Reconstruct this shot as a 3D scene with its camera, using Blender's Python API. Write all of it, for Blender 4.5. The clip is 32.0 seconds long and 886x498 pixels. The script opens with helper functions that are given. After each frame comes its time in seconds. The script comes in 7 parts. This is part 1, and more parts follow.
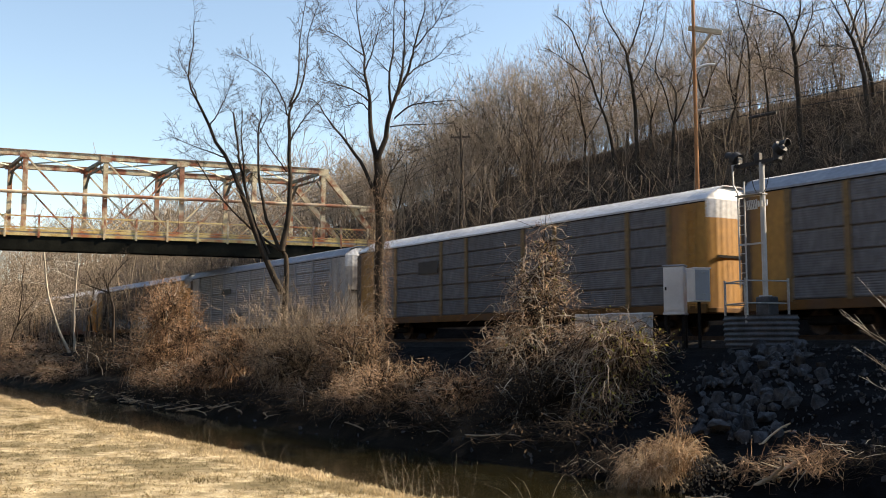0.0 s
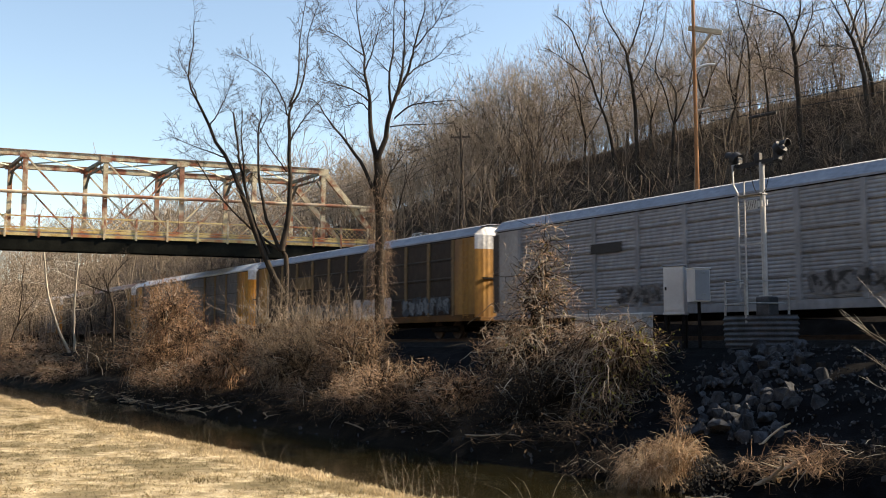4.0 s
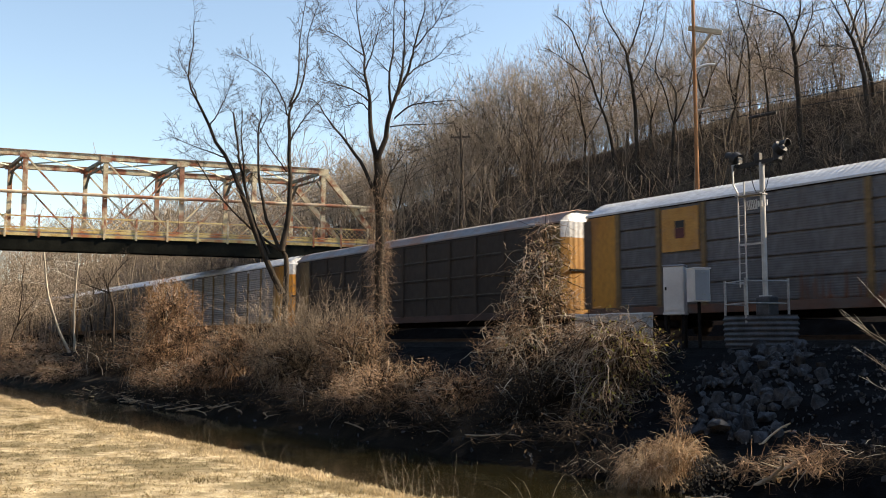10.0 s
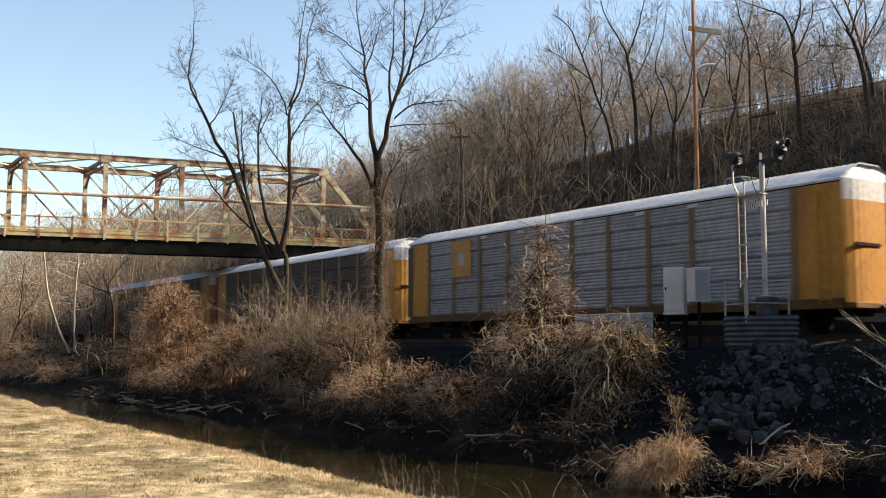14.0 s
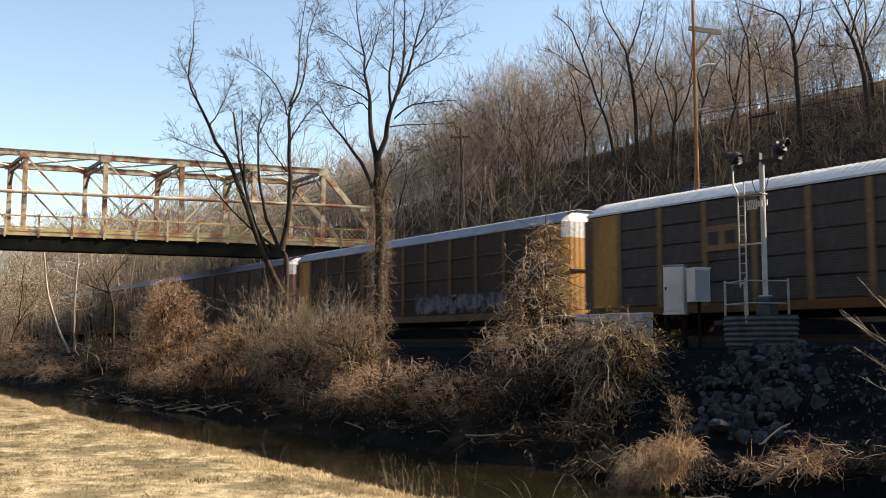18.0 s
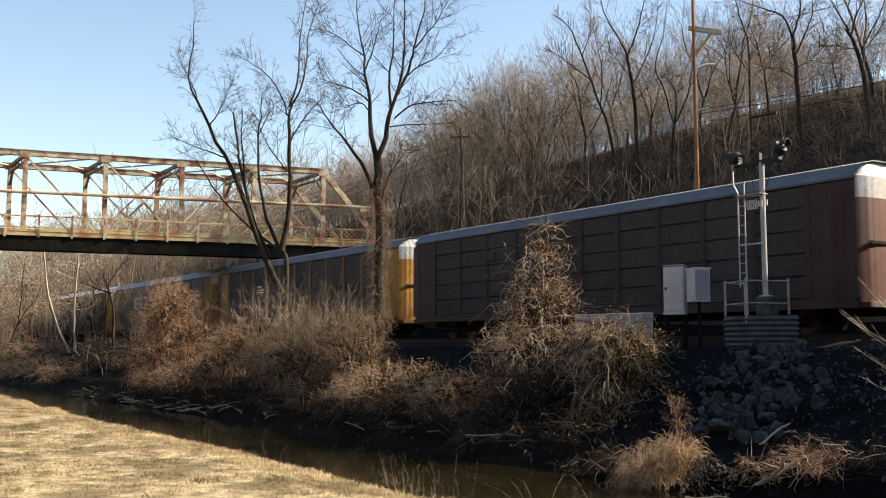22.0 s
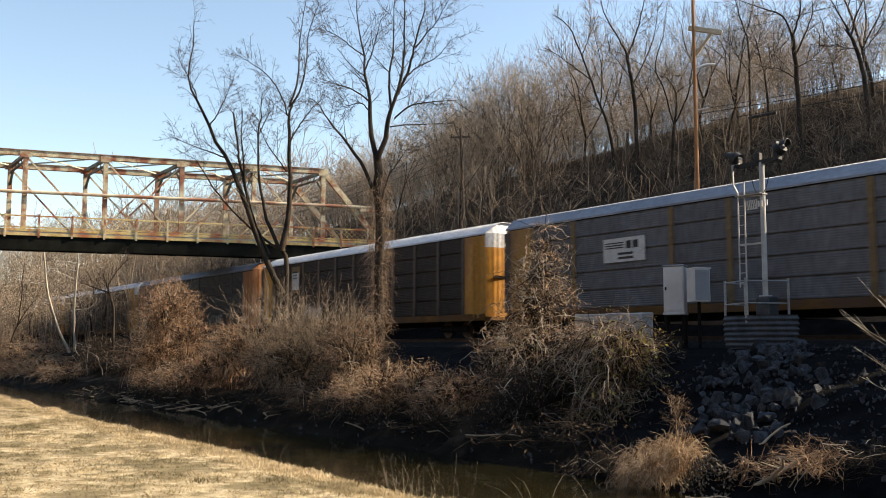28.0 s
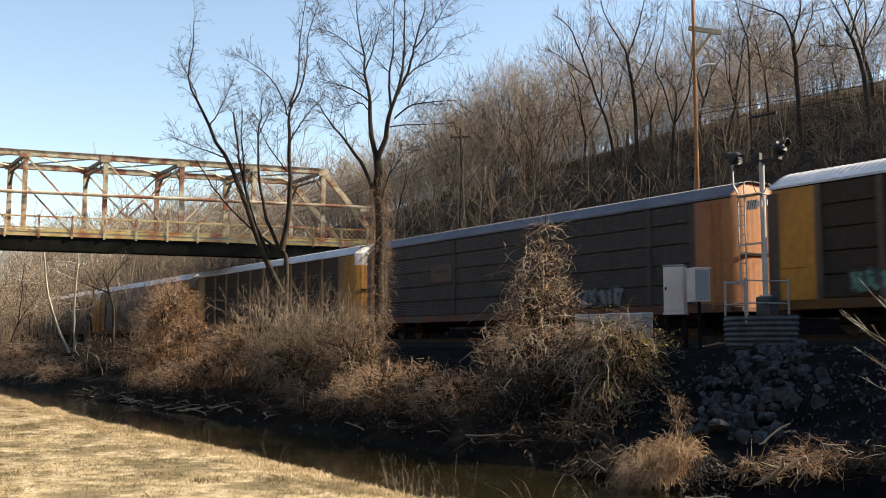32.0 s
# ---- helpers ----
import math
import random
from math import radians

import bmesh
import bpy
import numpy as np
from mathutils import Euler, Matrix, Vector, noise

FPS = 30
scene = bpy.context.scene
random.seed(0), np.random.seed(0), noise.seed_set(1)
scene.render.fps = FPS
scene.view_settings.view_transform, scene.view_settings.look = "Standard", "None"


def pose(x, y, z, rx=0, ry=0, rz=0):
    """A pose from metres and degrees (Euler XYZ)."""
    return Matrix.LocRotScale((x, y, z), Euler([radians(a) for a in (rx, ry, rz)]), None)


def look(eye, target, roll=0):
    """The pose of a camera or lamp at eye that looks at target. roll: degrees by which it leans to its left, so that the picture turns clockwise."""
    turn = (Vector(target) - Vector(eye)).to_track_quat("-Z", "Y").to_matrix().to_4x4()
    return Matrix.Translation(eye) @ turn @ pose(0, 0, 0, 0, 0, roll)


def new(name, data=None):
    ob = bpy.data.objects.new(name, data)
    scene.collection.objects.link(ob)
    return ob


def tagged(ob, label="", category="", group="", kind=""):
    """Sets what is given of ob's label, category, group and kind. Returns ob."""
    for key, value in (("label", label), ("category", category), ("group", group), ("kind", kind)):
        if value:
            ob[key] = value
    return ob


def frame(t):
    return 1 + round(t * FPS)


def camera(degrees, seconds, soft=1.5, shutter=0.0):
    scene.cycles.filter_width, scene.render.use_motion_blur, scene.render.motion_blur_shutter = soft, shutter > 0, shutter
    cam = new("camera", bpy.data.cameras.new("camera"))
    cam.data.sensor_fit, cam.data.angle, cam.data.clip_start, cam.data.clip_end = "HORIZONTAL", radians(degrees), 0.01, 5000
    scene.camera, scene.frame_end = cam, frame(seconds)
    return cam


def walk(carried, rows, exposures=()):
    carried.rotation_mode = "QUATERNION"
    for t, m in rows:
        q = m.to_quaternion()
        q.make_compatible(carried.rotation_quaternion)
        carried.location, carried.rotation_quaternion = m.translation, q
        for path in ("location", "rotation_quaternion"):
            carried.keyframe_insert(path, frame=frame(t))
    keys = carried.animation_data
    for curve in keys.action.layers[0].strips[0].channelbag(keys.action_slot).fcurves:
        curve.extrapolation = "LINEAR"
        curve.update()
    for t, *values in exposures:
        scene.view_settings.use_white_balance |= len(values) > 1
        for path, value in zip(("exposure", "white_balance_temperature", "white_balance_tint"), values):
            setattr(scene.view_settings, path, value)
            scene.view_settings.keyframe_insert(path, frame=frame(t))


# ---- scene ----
import functools

# camera: fixed on a tripod on the grass bank
cam = camera(48.26, 32.0, soft=1.0, shutter=0.45)
EYE = (0.0, 0.0, 1.6)
HOLD = look(EYE, (-8.2231, 5.6076, 2.5669))
walk(cam, [(0.0, HOLD), (32.0, HOLD)], exposures=[(0.0, 1.2, 7400, 10), (32.0, 1.2, 7400, 10)])

# daylight: low sun from behind the railway, to the right of the view
SUN_EL, SUN_AZ = 31.0, 64.5  # azimuth from +X towards +Y
world = bpy.data.worlds.new("sky")
scene.world = world
world.use_nodes = True
wn = world.node_tree.nodes
sky = wn.new("ShaderNodeTexSky")
sky.sky_type, sky.sun_disc = "NISHITA", False
sky.sun_elevation, sky.sun_rotation = radians(SUN_EL), radians(90 - SUN_AZ)
sky.air_density, sky.dust_density, sky.ozone_density = 1.0, 0.2, 1.3
wn["Background"].inputs["Strength"].default_value = 0.113
world.node_tree.links.new(sky.outputs[0], wn["Background"].inputs["Color"])
sun = new("sun", bpy.data.lights.new("sun", "SUN"))
sun.data.energy, sun.data.angle, sun.data.color = 5.0, radians(0.55), (1.0, 0.87, 0.70)
sx, sy = math.cos(radians(SUN_AZ)), math.sin(radians(SUN_AZ))
sun.matrix_world = look((60 * sx, 60 * sy, 60 * math.tan(radians(SUN_EL))), (0, 0, 0))


# ---- materials ----
def mat(name, a, b, scale=3.0, rough=0.75, metal=0.0, bump=0.15, fine=9.0, stain=None, stain_at=0.6,
        stretch=(1, 1, 1), vary=0.0, island=0.0, spec=0.5, grain_dark=0.62, edge=(0.35, 0.68)):
    """Two colours mixed by coarse noise, dulled by fine grain, with stains and relief."""
    m = bpy.data.materials.new(name)
    m.use_nodes = True
    nt = m.node_tree
    n, l = nt.nodes, nt.links
    bsdf = n["Principled BSDF"]
    tc, mp = n.new("ShaderNodeTexCoord"), n.new("ShaderNodeMapping")
    mp.inputs["Scale"].default_value = stretch
    l.new(tc.outputs["Object"], mp.inputs[0])
    big, small = n.new("ShaderNodeTexNoise"), n.new("ShaderNodeTexNoise")
    for t, s, d in ((big, scale, 5), (small, scale * fine, 3)):
        t.inputs["Scale"].default_value, t.inputs["Detail"].default_value = s, d
        l.new(mp.outputs[0], t.inputs["Vector"])
    ramp = n.new("ShaderNodeValToRGB")
    ramp.color_ramp.elements[0].position, ramp.color_ramp.elements[1].position = edge
    ramp.color_ramp.elements[0].color, ramp.color_ramp.elements[1].color = (*a, 1), (*b, 1)
    l.new(big.outputs[0], ramp.inputs[0])
    col = ramp.outputs[0]
    grain = n.new("ShaderNodeMix")
    grain.data_type, grain.blend_type = "RGBA", "MULTIPLY"
    g = n.new("ShaderNodeValToRGB")
    g.color_ramp.elements[0].position, g.color_ramp.elements[1].position = 0.3, 0.7
    g.color_ramp.elements[0].color, g.color_ramp.elements[1].color = (grain_dark, grain_dark, grain_dark, 1), (1, 1, 1, 1)
    l.new(small.outputs[0], g.inputs[0])
    grain.inputs[0].default_value = 1.0
    l.new(col, grain.inputs[6]), l.new(g.outputs[0], grain.inputs[7])
    col = grain.outputs[2]
    if stain:
        st, sr, mx = n.new("ShaderNodeTexNoise"), n.new("ShaderNodeValToRGB"), n.new("ShaderNodeMix")
        st.inputs["Scale"].default_value, st.inputs["Detail"].default_value = scale * 0.7, 8
        off = n.new("ShaderNodeMapping")
        off.inputs["Location"].default_value = (7.3, 2.1, 5.5)
        l.new(mp.outputs[0], off.inputs[0]), l.new(off.outputs[0], st.inputs["Vector"])
        sr.color_ramp.elements[0].position, sr.color_ramp.elements[1].position = stain_at - 0.08, stain_at + 0.08
        sr.color_ramp.elements[0].color, sr.color_ramp.elements[1].color = (0, 0, 0, 1), (1, 1, 1, 1)
        l.new(st.outputs[0], sr.inputs[0])
        mx.data_type = "RGBA"
        mx.inputs[7].default_value = (*stain, 1)
        l.new(sr.outputs[0], mx.inputs[0]), l.new(col, mx.inputs[6])
        col = mx.outputs[2]
    if vary or island:
        hs = n.new("ShaderNodeHueSaturation")
        mr = n.new("ShaderNodeMapRange")
        amount = vary or island
        mr.inputs[3].default_value, mr.inputs[4].default_value = 1 - amount, 1 + amount
        if vary:
            l.new(n.new("ShaderNodeObjectInfo").outputs["Random"], mr.inputs[0])
        else:
            l.new(n.new("ShaderNodeNewGeometry").outputs["Random Per Island"], mr.inputs[0])
        l.new(mr.outputs[0], hs.inputs["Value"]), l.new(col, hs.inputs["Color"])
        col = hs.outputs[0]
    l.new(col, bsdf.inputs["Base Color"])
    bsdf.inputs["Roughness"].default_value, bsdf.inputs["Metallic"].default_value = rough, metal
    bsdf.inputs["Specular IOR Level"].default_value = spec
    if bump:
        bp = n.new("ShaderNodeBump")
        bp.inputs["Strength"].default_value, bp.inputs["Distance"].default_value = bump, 0.02
        l.new(small.outputs[0], bp.inputs["Height"]), l.new(bp.outputs[0], bsdf.inputs["Normal"])
    return m


M = dict(
    grass=mat("dry_grass_ground", (0.58, 0.45, 0.275), (0.90, 0.755, 0.53), 5.0, 0.95, bump=1.0, fine=8, stain=(0.20, 0.155, 0.075), stain_at=0.62, spec=0.1, grain_dark=0.42, edge=(0.36, 0.62)),
    blade=mat("dry_grass_blade", (0.58, 0.45, 0.275), (0.90, 0.755, 0.53), 2.6, 0.9, bump=0, island=0.3, stain=(0.22, 0.17, 0.085), stain_at=0.60, spec=0.1),
    # Mud here and cinder below: bank shade is put into both colours.
    mud=mat("wet_mud_painted_shade", (0.006, 0.0045, 0.003), (0.020, 0.0145, 0.009), 0.9, 0.9, bump=0.9, fine=12, stain=(0.055, 0.038, 0.024), stain_at=0.64, spec=0.06),
    litter=mat("leaf_litter", (0.022, 0.015, 0.010), (0.068, 0.047, 0.03), 0.8, 0.95, bump=0.9, fine=16, stain=(0.11, 0.08, 0.05), stain_at=0.63, spec=0.1),
    cinder=mat("cinder_bank_painted_shade", (0.003, 0.003, 0.0033), (0.010, 0.010, 0.0105), 1.6, 0.95, bump=1.0, fine=14, spec=0.04),
    ballast=mat("ballast", (0.014, 0.013, 0.012), (0.04, 0.038, 0.036), 4.0, 0.95, bump=1.0, fine=10, spec=0.05),
    rail=mat("rail_steel", (0.035, 0.023, 0.017), (0.07, 0.045, 0.03), 6.0, 0.5, metal=0.6),
    tie=mat("creosote_wood", (0.03, 0.024, 0.02), (0.07, 0.055, 0.045), 5.0, 0.9, stretch=(1, 0.2, 1)),
    asphalt=mat("asphalt", (0.04, 0.04, 0.042), (0.065, 0.064, 0.062), 2.0, 0.9, fine=30),
    bark=mat("bark_grey_brown", (0.045, 0.035, 0.027), (0.14, 0.11, 0.083), 3.0, 0.92, bump=0.7, stretch=(1, 1, 0.35), vary=0.25, spec=0.2),
    bark_dark=mat("bark_dark", (0.022, 0.017, 0.013), (0.075, 0.058, 0.044), 3.0, 0.92, bump=0.8, stretch=(1, 1, 0.3), spec=0.2),
    bark_pale=mat("bark_pale", (0.44, 0.39, 0.31), (0.66, 0.60, 0.50), 2.5, 0.85, bump=0.4, stretch=(1, 1, 0.5), stain=(0.20, 0.16, 0.12), stain_at=0.62),
    twig=mat("twig", (0.115, 0.082, 0.058), (0.48, 0.37, 0.265), 1.8, 0.9, bump=0, island=0.45, spec=0.2, edge=(0.40, 0.60)),
    brush=mat("hill_brush", (0.085, 0.062, 0.047), (0.36, 0.275, 0.205), 0.5, 0.9, bump=0, island=0.45, spec=0.2),
    # Inner canes near black: the bushes' inner shade is put into the colour.
    core=mat("shade_dark_inner_canes", (0.018, 0.013, 0.009), (0.05, 0.036, 0.025), 1.2, 0.95, bump=0, spec=0.05),
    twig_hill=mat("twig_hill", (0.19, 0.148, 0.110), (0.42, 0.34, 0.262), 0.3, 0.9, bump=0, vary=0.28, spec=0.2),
    vine_pale=mat("pale_bare_vine", (0.22, 0.17, 0.125), (0.52, 0.43, 0.34), 1.8, 0.85, bump=0, island=0.3, spec=0.2),
    vine=mat("vine", (0.15, 0.092, 0.058), (0.66, 0.455, 0.30), 2.2, 0.9, bump=0, island=0.5, spec=0.2, edge=(0.40, 0.60)),
    vine_red=mat("vine_red", (0.14, 0.078, 0.047), (0.66, 0.425, 0.265), 2.0, 0.9, bump=0, island=0.5, spec=0.2, edge=(0.40, 0.60)),
    vine_dark=mat("weathered_vine", (0.085, 0.053, 0.034), (0.43, 0.298, 0.20), 2.2, 0.9, bump=0, island=0.5, spec=0.2),
    dead_leaf=mat("dead_leaf", (0.18, 0.118, 0.072), (0.39, 0.268, 0.165), 1.5, 0.9, bump=0, island=0.4, spec=0.2),
    green_leaf=mat("olive_leaf", (0.26, 0.25, 0.06), (0.46, 0.42, 0.11), 1.5, 0.8, bump=0, island=0.4),
    straw=mat("bleached_straw", (0.28, 0.165, 0.085), (0.88, 0.66, 0.43), 3.0, 0.9, bump=0, island=0.45, spec=0.2, edge=(0.42, 0.6)),
    stalk=mat("reed_stalk", (0.46, 0.35, 0.24), (0.76, 0.63, 0.48), 1.5, 0.9, bump=0, island=0.35),
    weed=mat("dead_weed_stalk", (0.15, 0.125, 0.09), (0.32, 0.27, 0.20), 1.5, 0.9, bump=0, island=0.3),
    drift=mat("driftwood", (0.38, 0.29, 0.19), (0.62, 0.49, 0.34), 3.0, 0.85, bump=0.4, stretch=(0.3, 1, 1)),
    # Riprap and loose stone greys are cut down to carry the bank's shade.
    stone=mat("limestone_painted_shade", (0.026, 0.0285, 0.033), (0.082, 0.087, 0.096), 2.5, 0.9, bump=0.7, fine=8, vary=0.3, spec=0.15),
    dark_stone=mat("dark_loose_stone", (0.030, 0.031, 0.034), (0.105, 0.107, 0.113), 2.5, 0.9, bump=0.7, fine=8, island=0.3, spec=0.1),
    gravel=mat("brown_gravel", (0.05, 0.042, 0.034), (0.20, 0.17, 0.135), 4.0, 0.9, bump=0.4, island=0.5, spec=0.15),
    concrete=mat("concrete", (0.44, 0.42, 0.39), (0.60, 0.57, 0.53), 1.2, 0.9, bump=0.4, stain=(0.26, 0.23, 0.20), stain_at=0.64),
    galv=mat("galvanised_steel", (0.30, 0.31, 0.32), (0.44, 0.45, 0.46), 2.0, 0.45, metal=0.55, bump=0.1),
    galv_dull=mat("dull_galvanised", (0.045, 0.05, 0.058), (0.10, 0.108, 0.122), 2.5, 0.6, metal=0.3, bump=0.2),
    # Arm timber paler than its pole: sunlight is put into the colour.
    arm_wood=mat("sunlit_pale_timber", (0.50, 0.36, 0.22), (0.66, 0.52, 0.36), 2.0, 0.85, bump=0.4, stretch=(0.2, 0.2, 1)),
    signal_paint=mat("weathered_white_paint", (0.38, 0.38, 0.37), (0.52, 0.515, 0.50), 3.0, 0.5, bump=0.05, grain_dark=0.85, stain=(0.36, 0.34, 0.31), stain_at=0.64),
    white_case=mat("painted_white_case", (0.58, 0.57, 0.55), (0.68, 0.67, 0.65), 1.5, 0.5, bump=0.02, grain_dark=0.93, stain=(0.40, 0.37, 0.33), stain_at=0.66),
    grey_case=mat("painted_grey_case", (0.24, 0.255, 0.285), (0.30, 0.315, 0.345), 1.5, 0.5, bump=0.02, grain_dark=0.93),
    black=mat("black_paint", (0.008, 0.008, 0.009), (0.022, 0.021, 0.021), 3.0, 0.6, bump=0.1),
    dark_steel=mat("dark_steel", (0.008, 0.0075, 0.0075), (0.025, 0.021, 0.019), 3.0, 0.85, bump=0.2, spec=0.1),
    wheel=mat("wheel_steel", (0.05, 0.035, 0.026), (0.12, 0.085, 0.065), 4.0, 0.6, metal=0.5),
    # For the unseen slope added behind the camera, dark to cut sky light.
    back=mat("unseen_back_slope", (0.03, 0.024, 0.016), (0.08, 0.062, 0.04), 0.3, 0.95, bump=0.5),
    truss=mat("rusty_pale_cream_paint", (0.56, 0.47, 0.31), (0.80, 0.71, 0.50), 1.5, 0.75, bump=0.3, fine=8, stain=(0.27, 0.095, 0.05), stain_at=0.53),
    truss_gold=mat("faded_cream_yellow_paint", (0.64, 0.46, 0.17), (0.80, 0.64, 0.31), 1.4, 0.75, bump=0.3, fine=8, stain=(0.40, 0.13, 0.055), stain_at=0.55),
    truss_rust=mat("rust_red_paint", (0.28, 0.10, 0.06), (0.44, 0.25, 0.16), 0.8, 0.8, bump=0.4, fine=8, stain=(0.56, 0.50, 0.37), stain_at=0.52),
    truss_green=mat("grey_green_paint", (0.38, 0.43, 0.36), (0.58, 0.61, 0.50), 1.0, 0.75, bump=0.3, stain=(0.22, 0.11, 0.06), stain_at=0.58),
    # Copy of the grey-green, darkened for overhead frames lying in shadow.
    truss_shade=mat("shade_dark_green_paint", (0.13, 0.145, 0.115), (0.24, 0.25, 0.20), 1.0, 0.8, bump=0.3, stain=(0.15, 0.075, 0.045), stain_at=0.56),
    # Near black for the bridge's underside: its shade is put into the colour.
    truss_dark=mat("shade_black_girder", (0.006, 0.007, 0.006), (0.018, 0.019, 0.015), 1.0, 0.9, bump=0.3, spec=0.08),
    # Pole wood twice: sun's orange put into one colour, shadow into the other.
    pole_wood=mat("sunlit_orange_pole", (0.34, 0.14, 0.05), (0.46, 0.23, 0.10), 2.0, 0.85, bump=0.5, stretch=(1, 1, 0.1)),
    pole_dark=mat("shadow_dark_pole", (0.08, 0.06, 0.045), (0.16, 0.12, 0.09), 2.0, 0.9, bump=0.5, stretch=(1, 1, 0.1)),
    wire=mat("cable", (0.01, 0.01, 0.01), (0.03, 0.03, 0.03), 2.0, 0.6, bump=0),
    glass=mat("car_glass", (0.01, 0.012, 0.014), (0.025, 0.028, 0.03), 2.0, 0.08, bump=0),
    tyre=mat("rubber", (0.012, 0.012, 0.012), (0.03, 0.03, 0.03), 8.0, 0.85),
)


def water_material():
    m = bpy.data.materials.new("creek_water")
    m.use_nodes = True
    n, l = m.node_tree.nodes, m.node_tree.links
    b = n["Principled BSDF"]
    b.inputs["Base Color"].default_value = (0.014, 0.012, 0.005, 1)
    b.inputs["Roughness"].default_value, b.inputs["IOR"].default_value = 0.09, 1.33
    tc, mp, t, bp = (n.new("ShaderNode" + k) for k in ("TexCoord", "Mapping", "TexNoise", "Bump"))
    mp.inputs["Scale"].default_value = (0.5, 1.4, 1)
    t.inputs["Scale"].default_value, t.inputs["Detail"].default_value = 1.6, 4
    bp.inputs["Strength"].default_value, bp.inputs["Distance"].default_value = 0.25, 0.03
    l.new(tc.outputs["Object"], mp.inputs[0]), l.new(mp.outputs[0], t.inputs["Vector"])
    l.new(t.outputs[0], bp.inputs["Height"]), l.new(bp.outputs[0], b.inputs["Normal"])
    return m


M["water"] = water_material()


def let_light_through(m, share):
    """Thin dry leaves and blades pass part of the light that falls on their back."""
    n, l = m.node_tree.nodes, m.node_tree.links
    b = n["Principled BSDF"]
    tr, mx = n.new("ShaderNodeBsdfTranslucent"), n.new("ShaderNodeMixShader")
    l.new(b.inputs["Base Color"].links[0].from_socket, tr.inputs["Color"])
    mx.inputs[0].default_value = share
    l.new(b.outputs[0], mx.inputs[1]), l.new(tr.outputs[0], mx.inputs[2])
    l.new(mx.outputs[0], n["Material Output"].inputs["Surface"])


for k in ("blade", "dead_leaf", "green_leaf", "stalk"):
    let_light_through(M[k], 0.5)


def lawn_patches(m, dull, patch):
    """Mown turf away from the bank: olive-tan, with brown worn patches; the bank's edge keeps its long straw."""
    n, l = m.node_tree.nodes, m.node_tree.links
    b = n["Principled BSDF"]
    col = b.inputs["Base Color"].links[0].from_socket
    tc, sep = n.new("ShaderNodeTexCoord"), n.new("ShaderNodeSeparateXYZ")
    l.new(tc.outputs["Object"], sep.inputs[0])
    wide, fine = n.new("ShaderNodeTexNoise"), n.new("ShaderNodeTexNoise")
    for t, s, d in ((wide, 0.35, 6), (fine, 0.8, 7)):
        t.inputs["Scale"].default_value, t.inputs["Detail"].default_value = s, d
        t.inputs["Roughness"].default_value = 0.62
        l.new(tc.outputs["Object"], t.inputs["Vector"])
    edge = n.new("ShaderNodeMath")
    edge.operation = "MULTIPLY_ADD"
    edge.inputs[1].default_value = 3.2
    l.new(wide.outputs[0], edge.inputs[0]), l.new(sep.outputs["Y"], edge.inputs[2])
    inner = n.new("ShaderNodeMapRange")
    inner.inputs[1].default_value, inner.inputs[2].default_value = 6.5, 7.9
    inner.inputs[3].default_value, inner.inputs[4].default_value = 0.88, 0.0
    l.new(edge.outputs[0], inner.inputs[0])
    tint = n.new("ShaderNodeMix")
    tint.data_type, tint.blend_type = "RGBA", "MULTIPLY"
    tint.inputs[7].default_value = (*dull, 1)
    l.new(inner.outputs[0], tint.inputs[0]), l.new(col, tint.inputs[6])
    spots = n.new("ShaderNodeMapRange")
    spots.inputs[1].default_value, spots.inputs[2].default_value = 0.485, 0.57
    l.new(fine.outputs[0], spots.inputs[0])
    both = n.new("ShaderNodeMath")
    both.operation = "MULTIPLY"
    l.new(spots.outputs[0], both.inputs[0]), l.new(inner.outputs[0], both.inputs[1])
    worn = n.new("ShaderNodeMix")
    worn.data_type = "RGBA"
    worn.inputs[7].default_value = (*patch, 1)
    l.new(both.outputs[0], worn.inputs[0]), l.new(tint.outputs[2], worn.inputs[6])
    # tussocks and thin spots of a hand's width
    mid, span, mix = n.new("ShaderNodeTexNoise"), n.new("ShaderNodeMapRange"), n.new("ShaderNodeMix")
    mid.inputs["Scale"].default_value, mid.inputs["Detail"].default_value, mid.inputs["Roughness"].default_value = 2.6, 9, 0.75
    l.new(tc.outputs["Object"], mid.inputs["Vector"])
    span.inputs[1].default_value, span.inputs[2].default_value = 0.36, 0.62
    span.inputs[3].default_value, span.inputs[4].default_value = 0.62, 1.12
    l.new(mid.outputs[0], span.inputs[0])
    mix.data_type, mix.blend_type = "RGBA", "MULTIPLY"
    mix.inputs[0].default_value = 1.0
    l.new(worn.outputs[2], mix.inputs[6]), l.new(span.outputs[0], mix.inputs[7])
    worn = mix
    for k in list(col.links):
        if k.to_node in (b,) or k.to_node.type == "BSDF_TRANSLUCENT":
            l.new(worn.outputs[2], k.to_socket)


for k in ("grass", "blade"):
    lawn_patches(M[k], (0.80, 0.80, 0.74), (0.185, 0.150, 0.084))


# ---- building blocks ----
def link(name, data, parent=None, label="", loc=None, material=None):
    ob = new(name, data)
    if parent is not None:
        ob.parent = parent
    if loc is not None:
        ob.matrix_basis = loc if isinstance(loc, Matrix) else Matrix.Translation(loc)
    if label:
        ob["label"] = label
    if material is not None:
        ob.material_slots[0].link = "OBJECT"
        ob.material_slots[0].material = material
    return ob


def part(name, bm, material, parent, label="", loc=None, smooth=False):
    me = bpy.data.meshes.new(name)
    bm.to_mesh(me)
    bm.free()
    me.materials.append(material)
    if smooth:
        me.shade_smooth()
    return link(name, me, parent, label, loc)


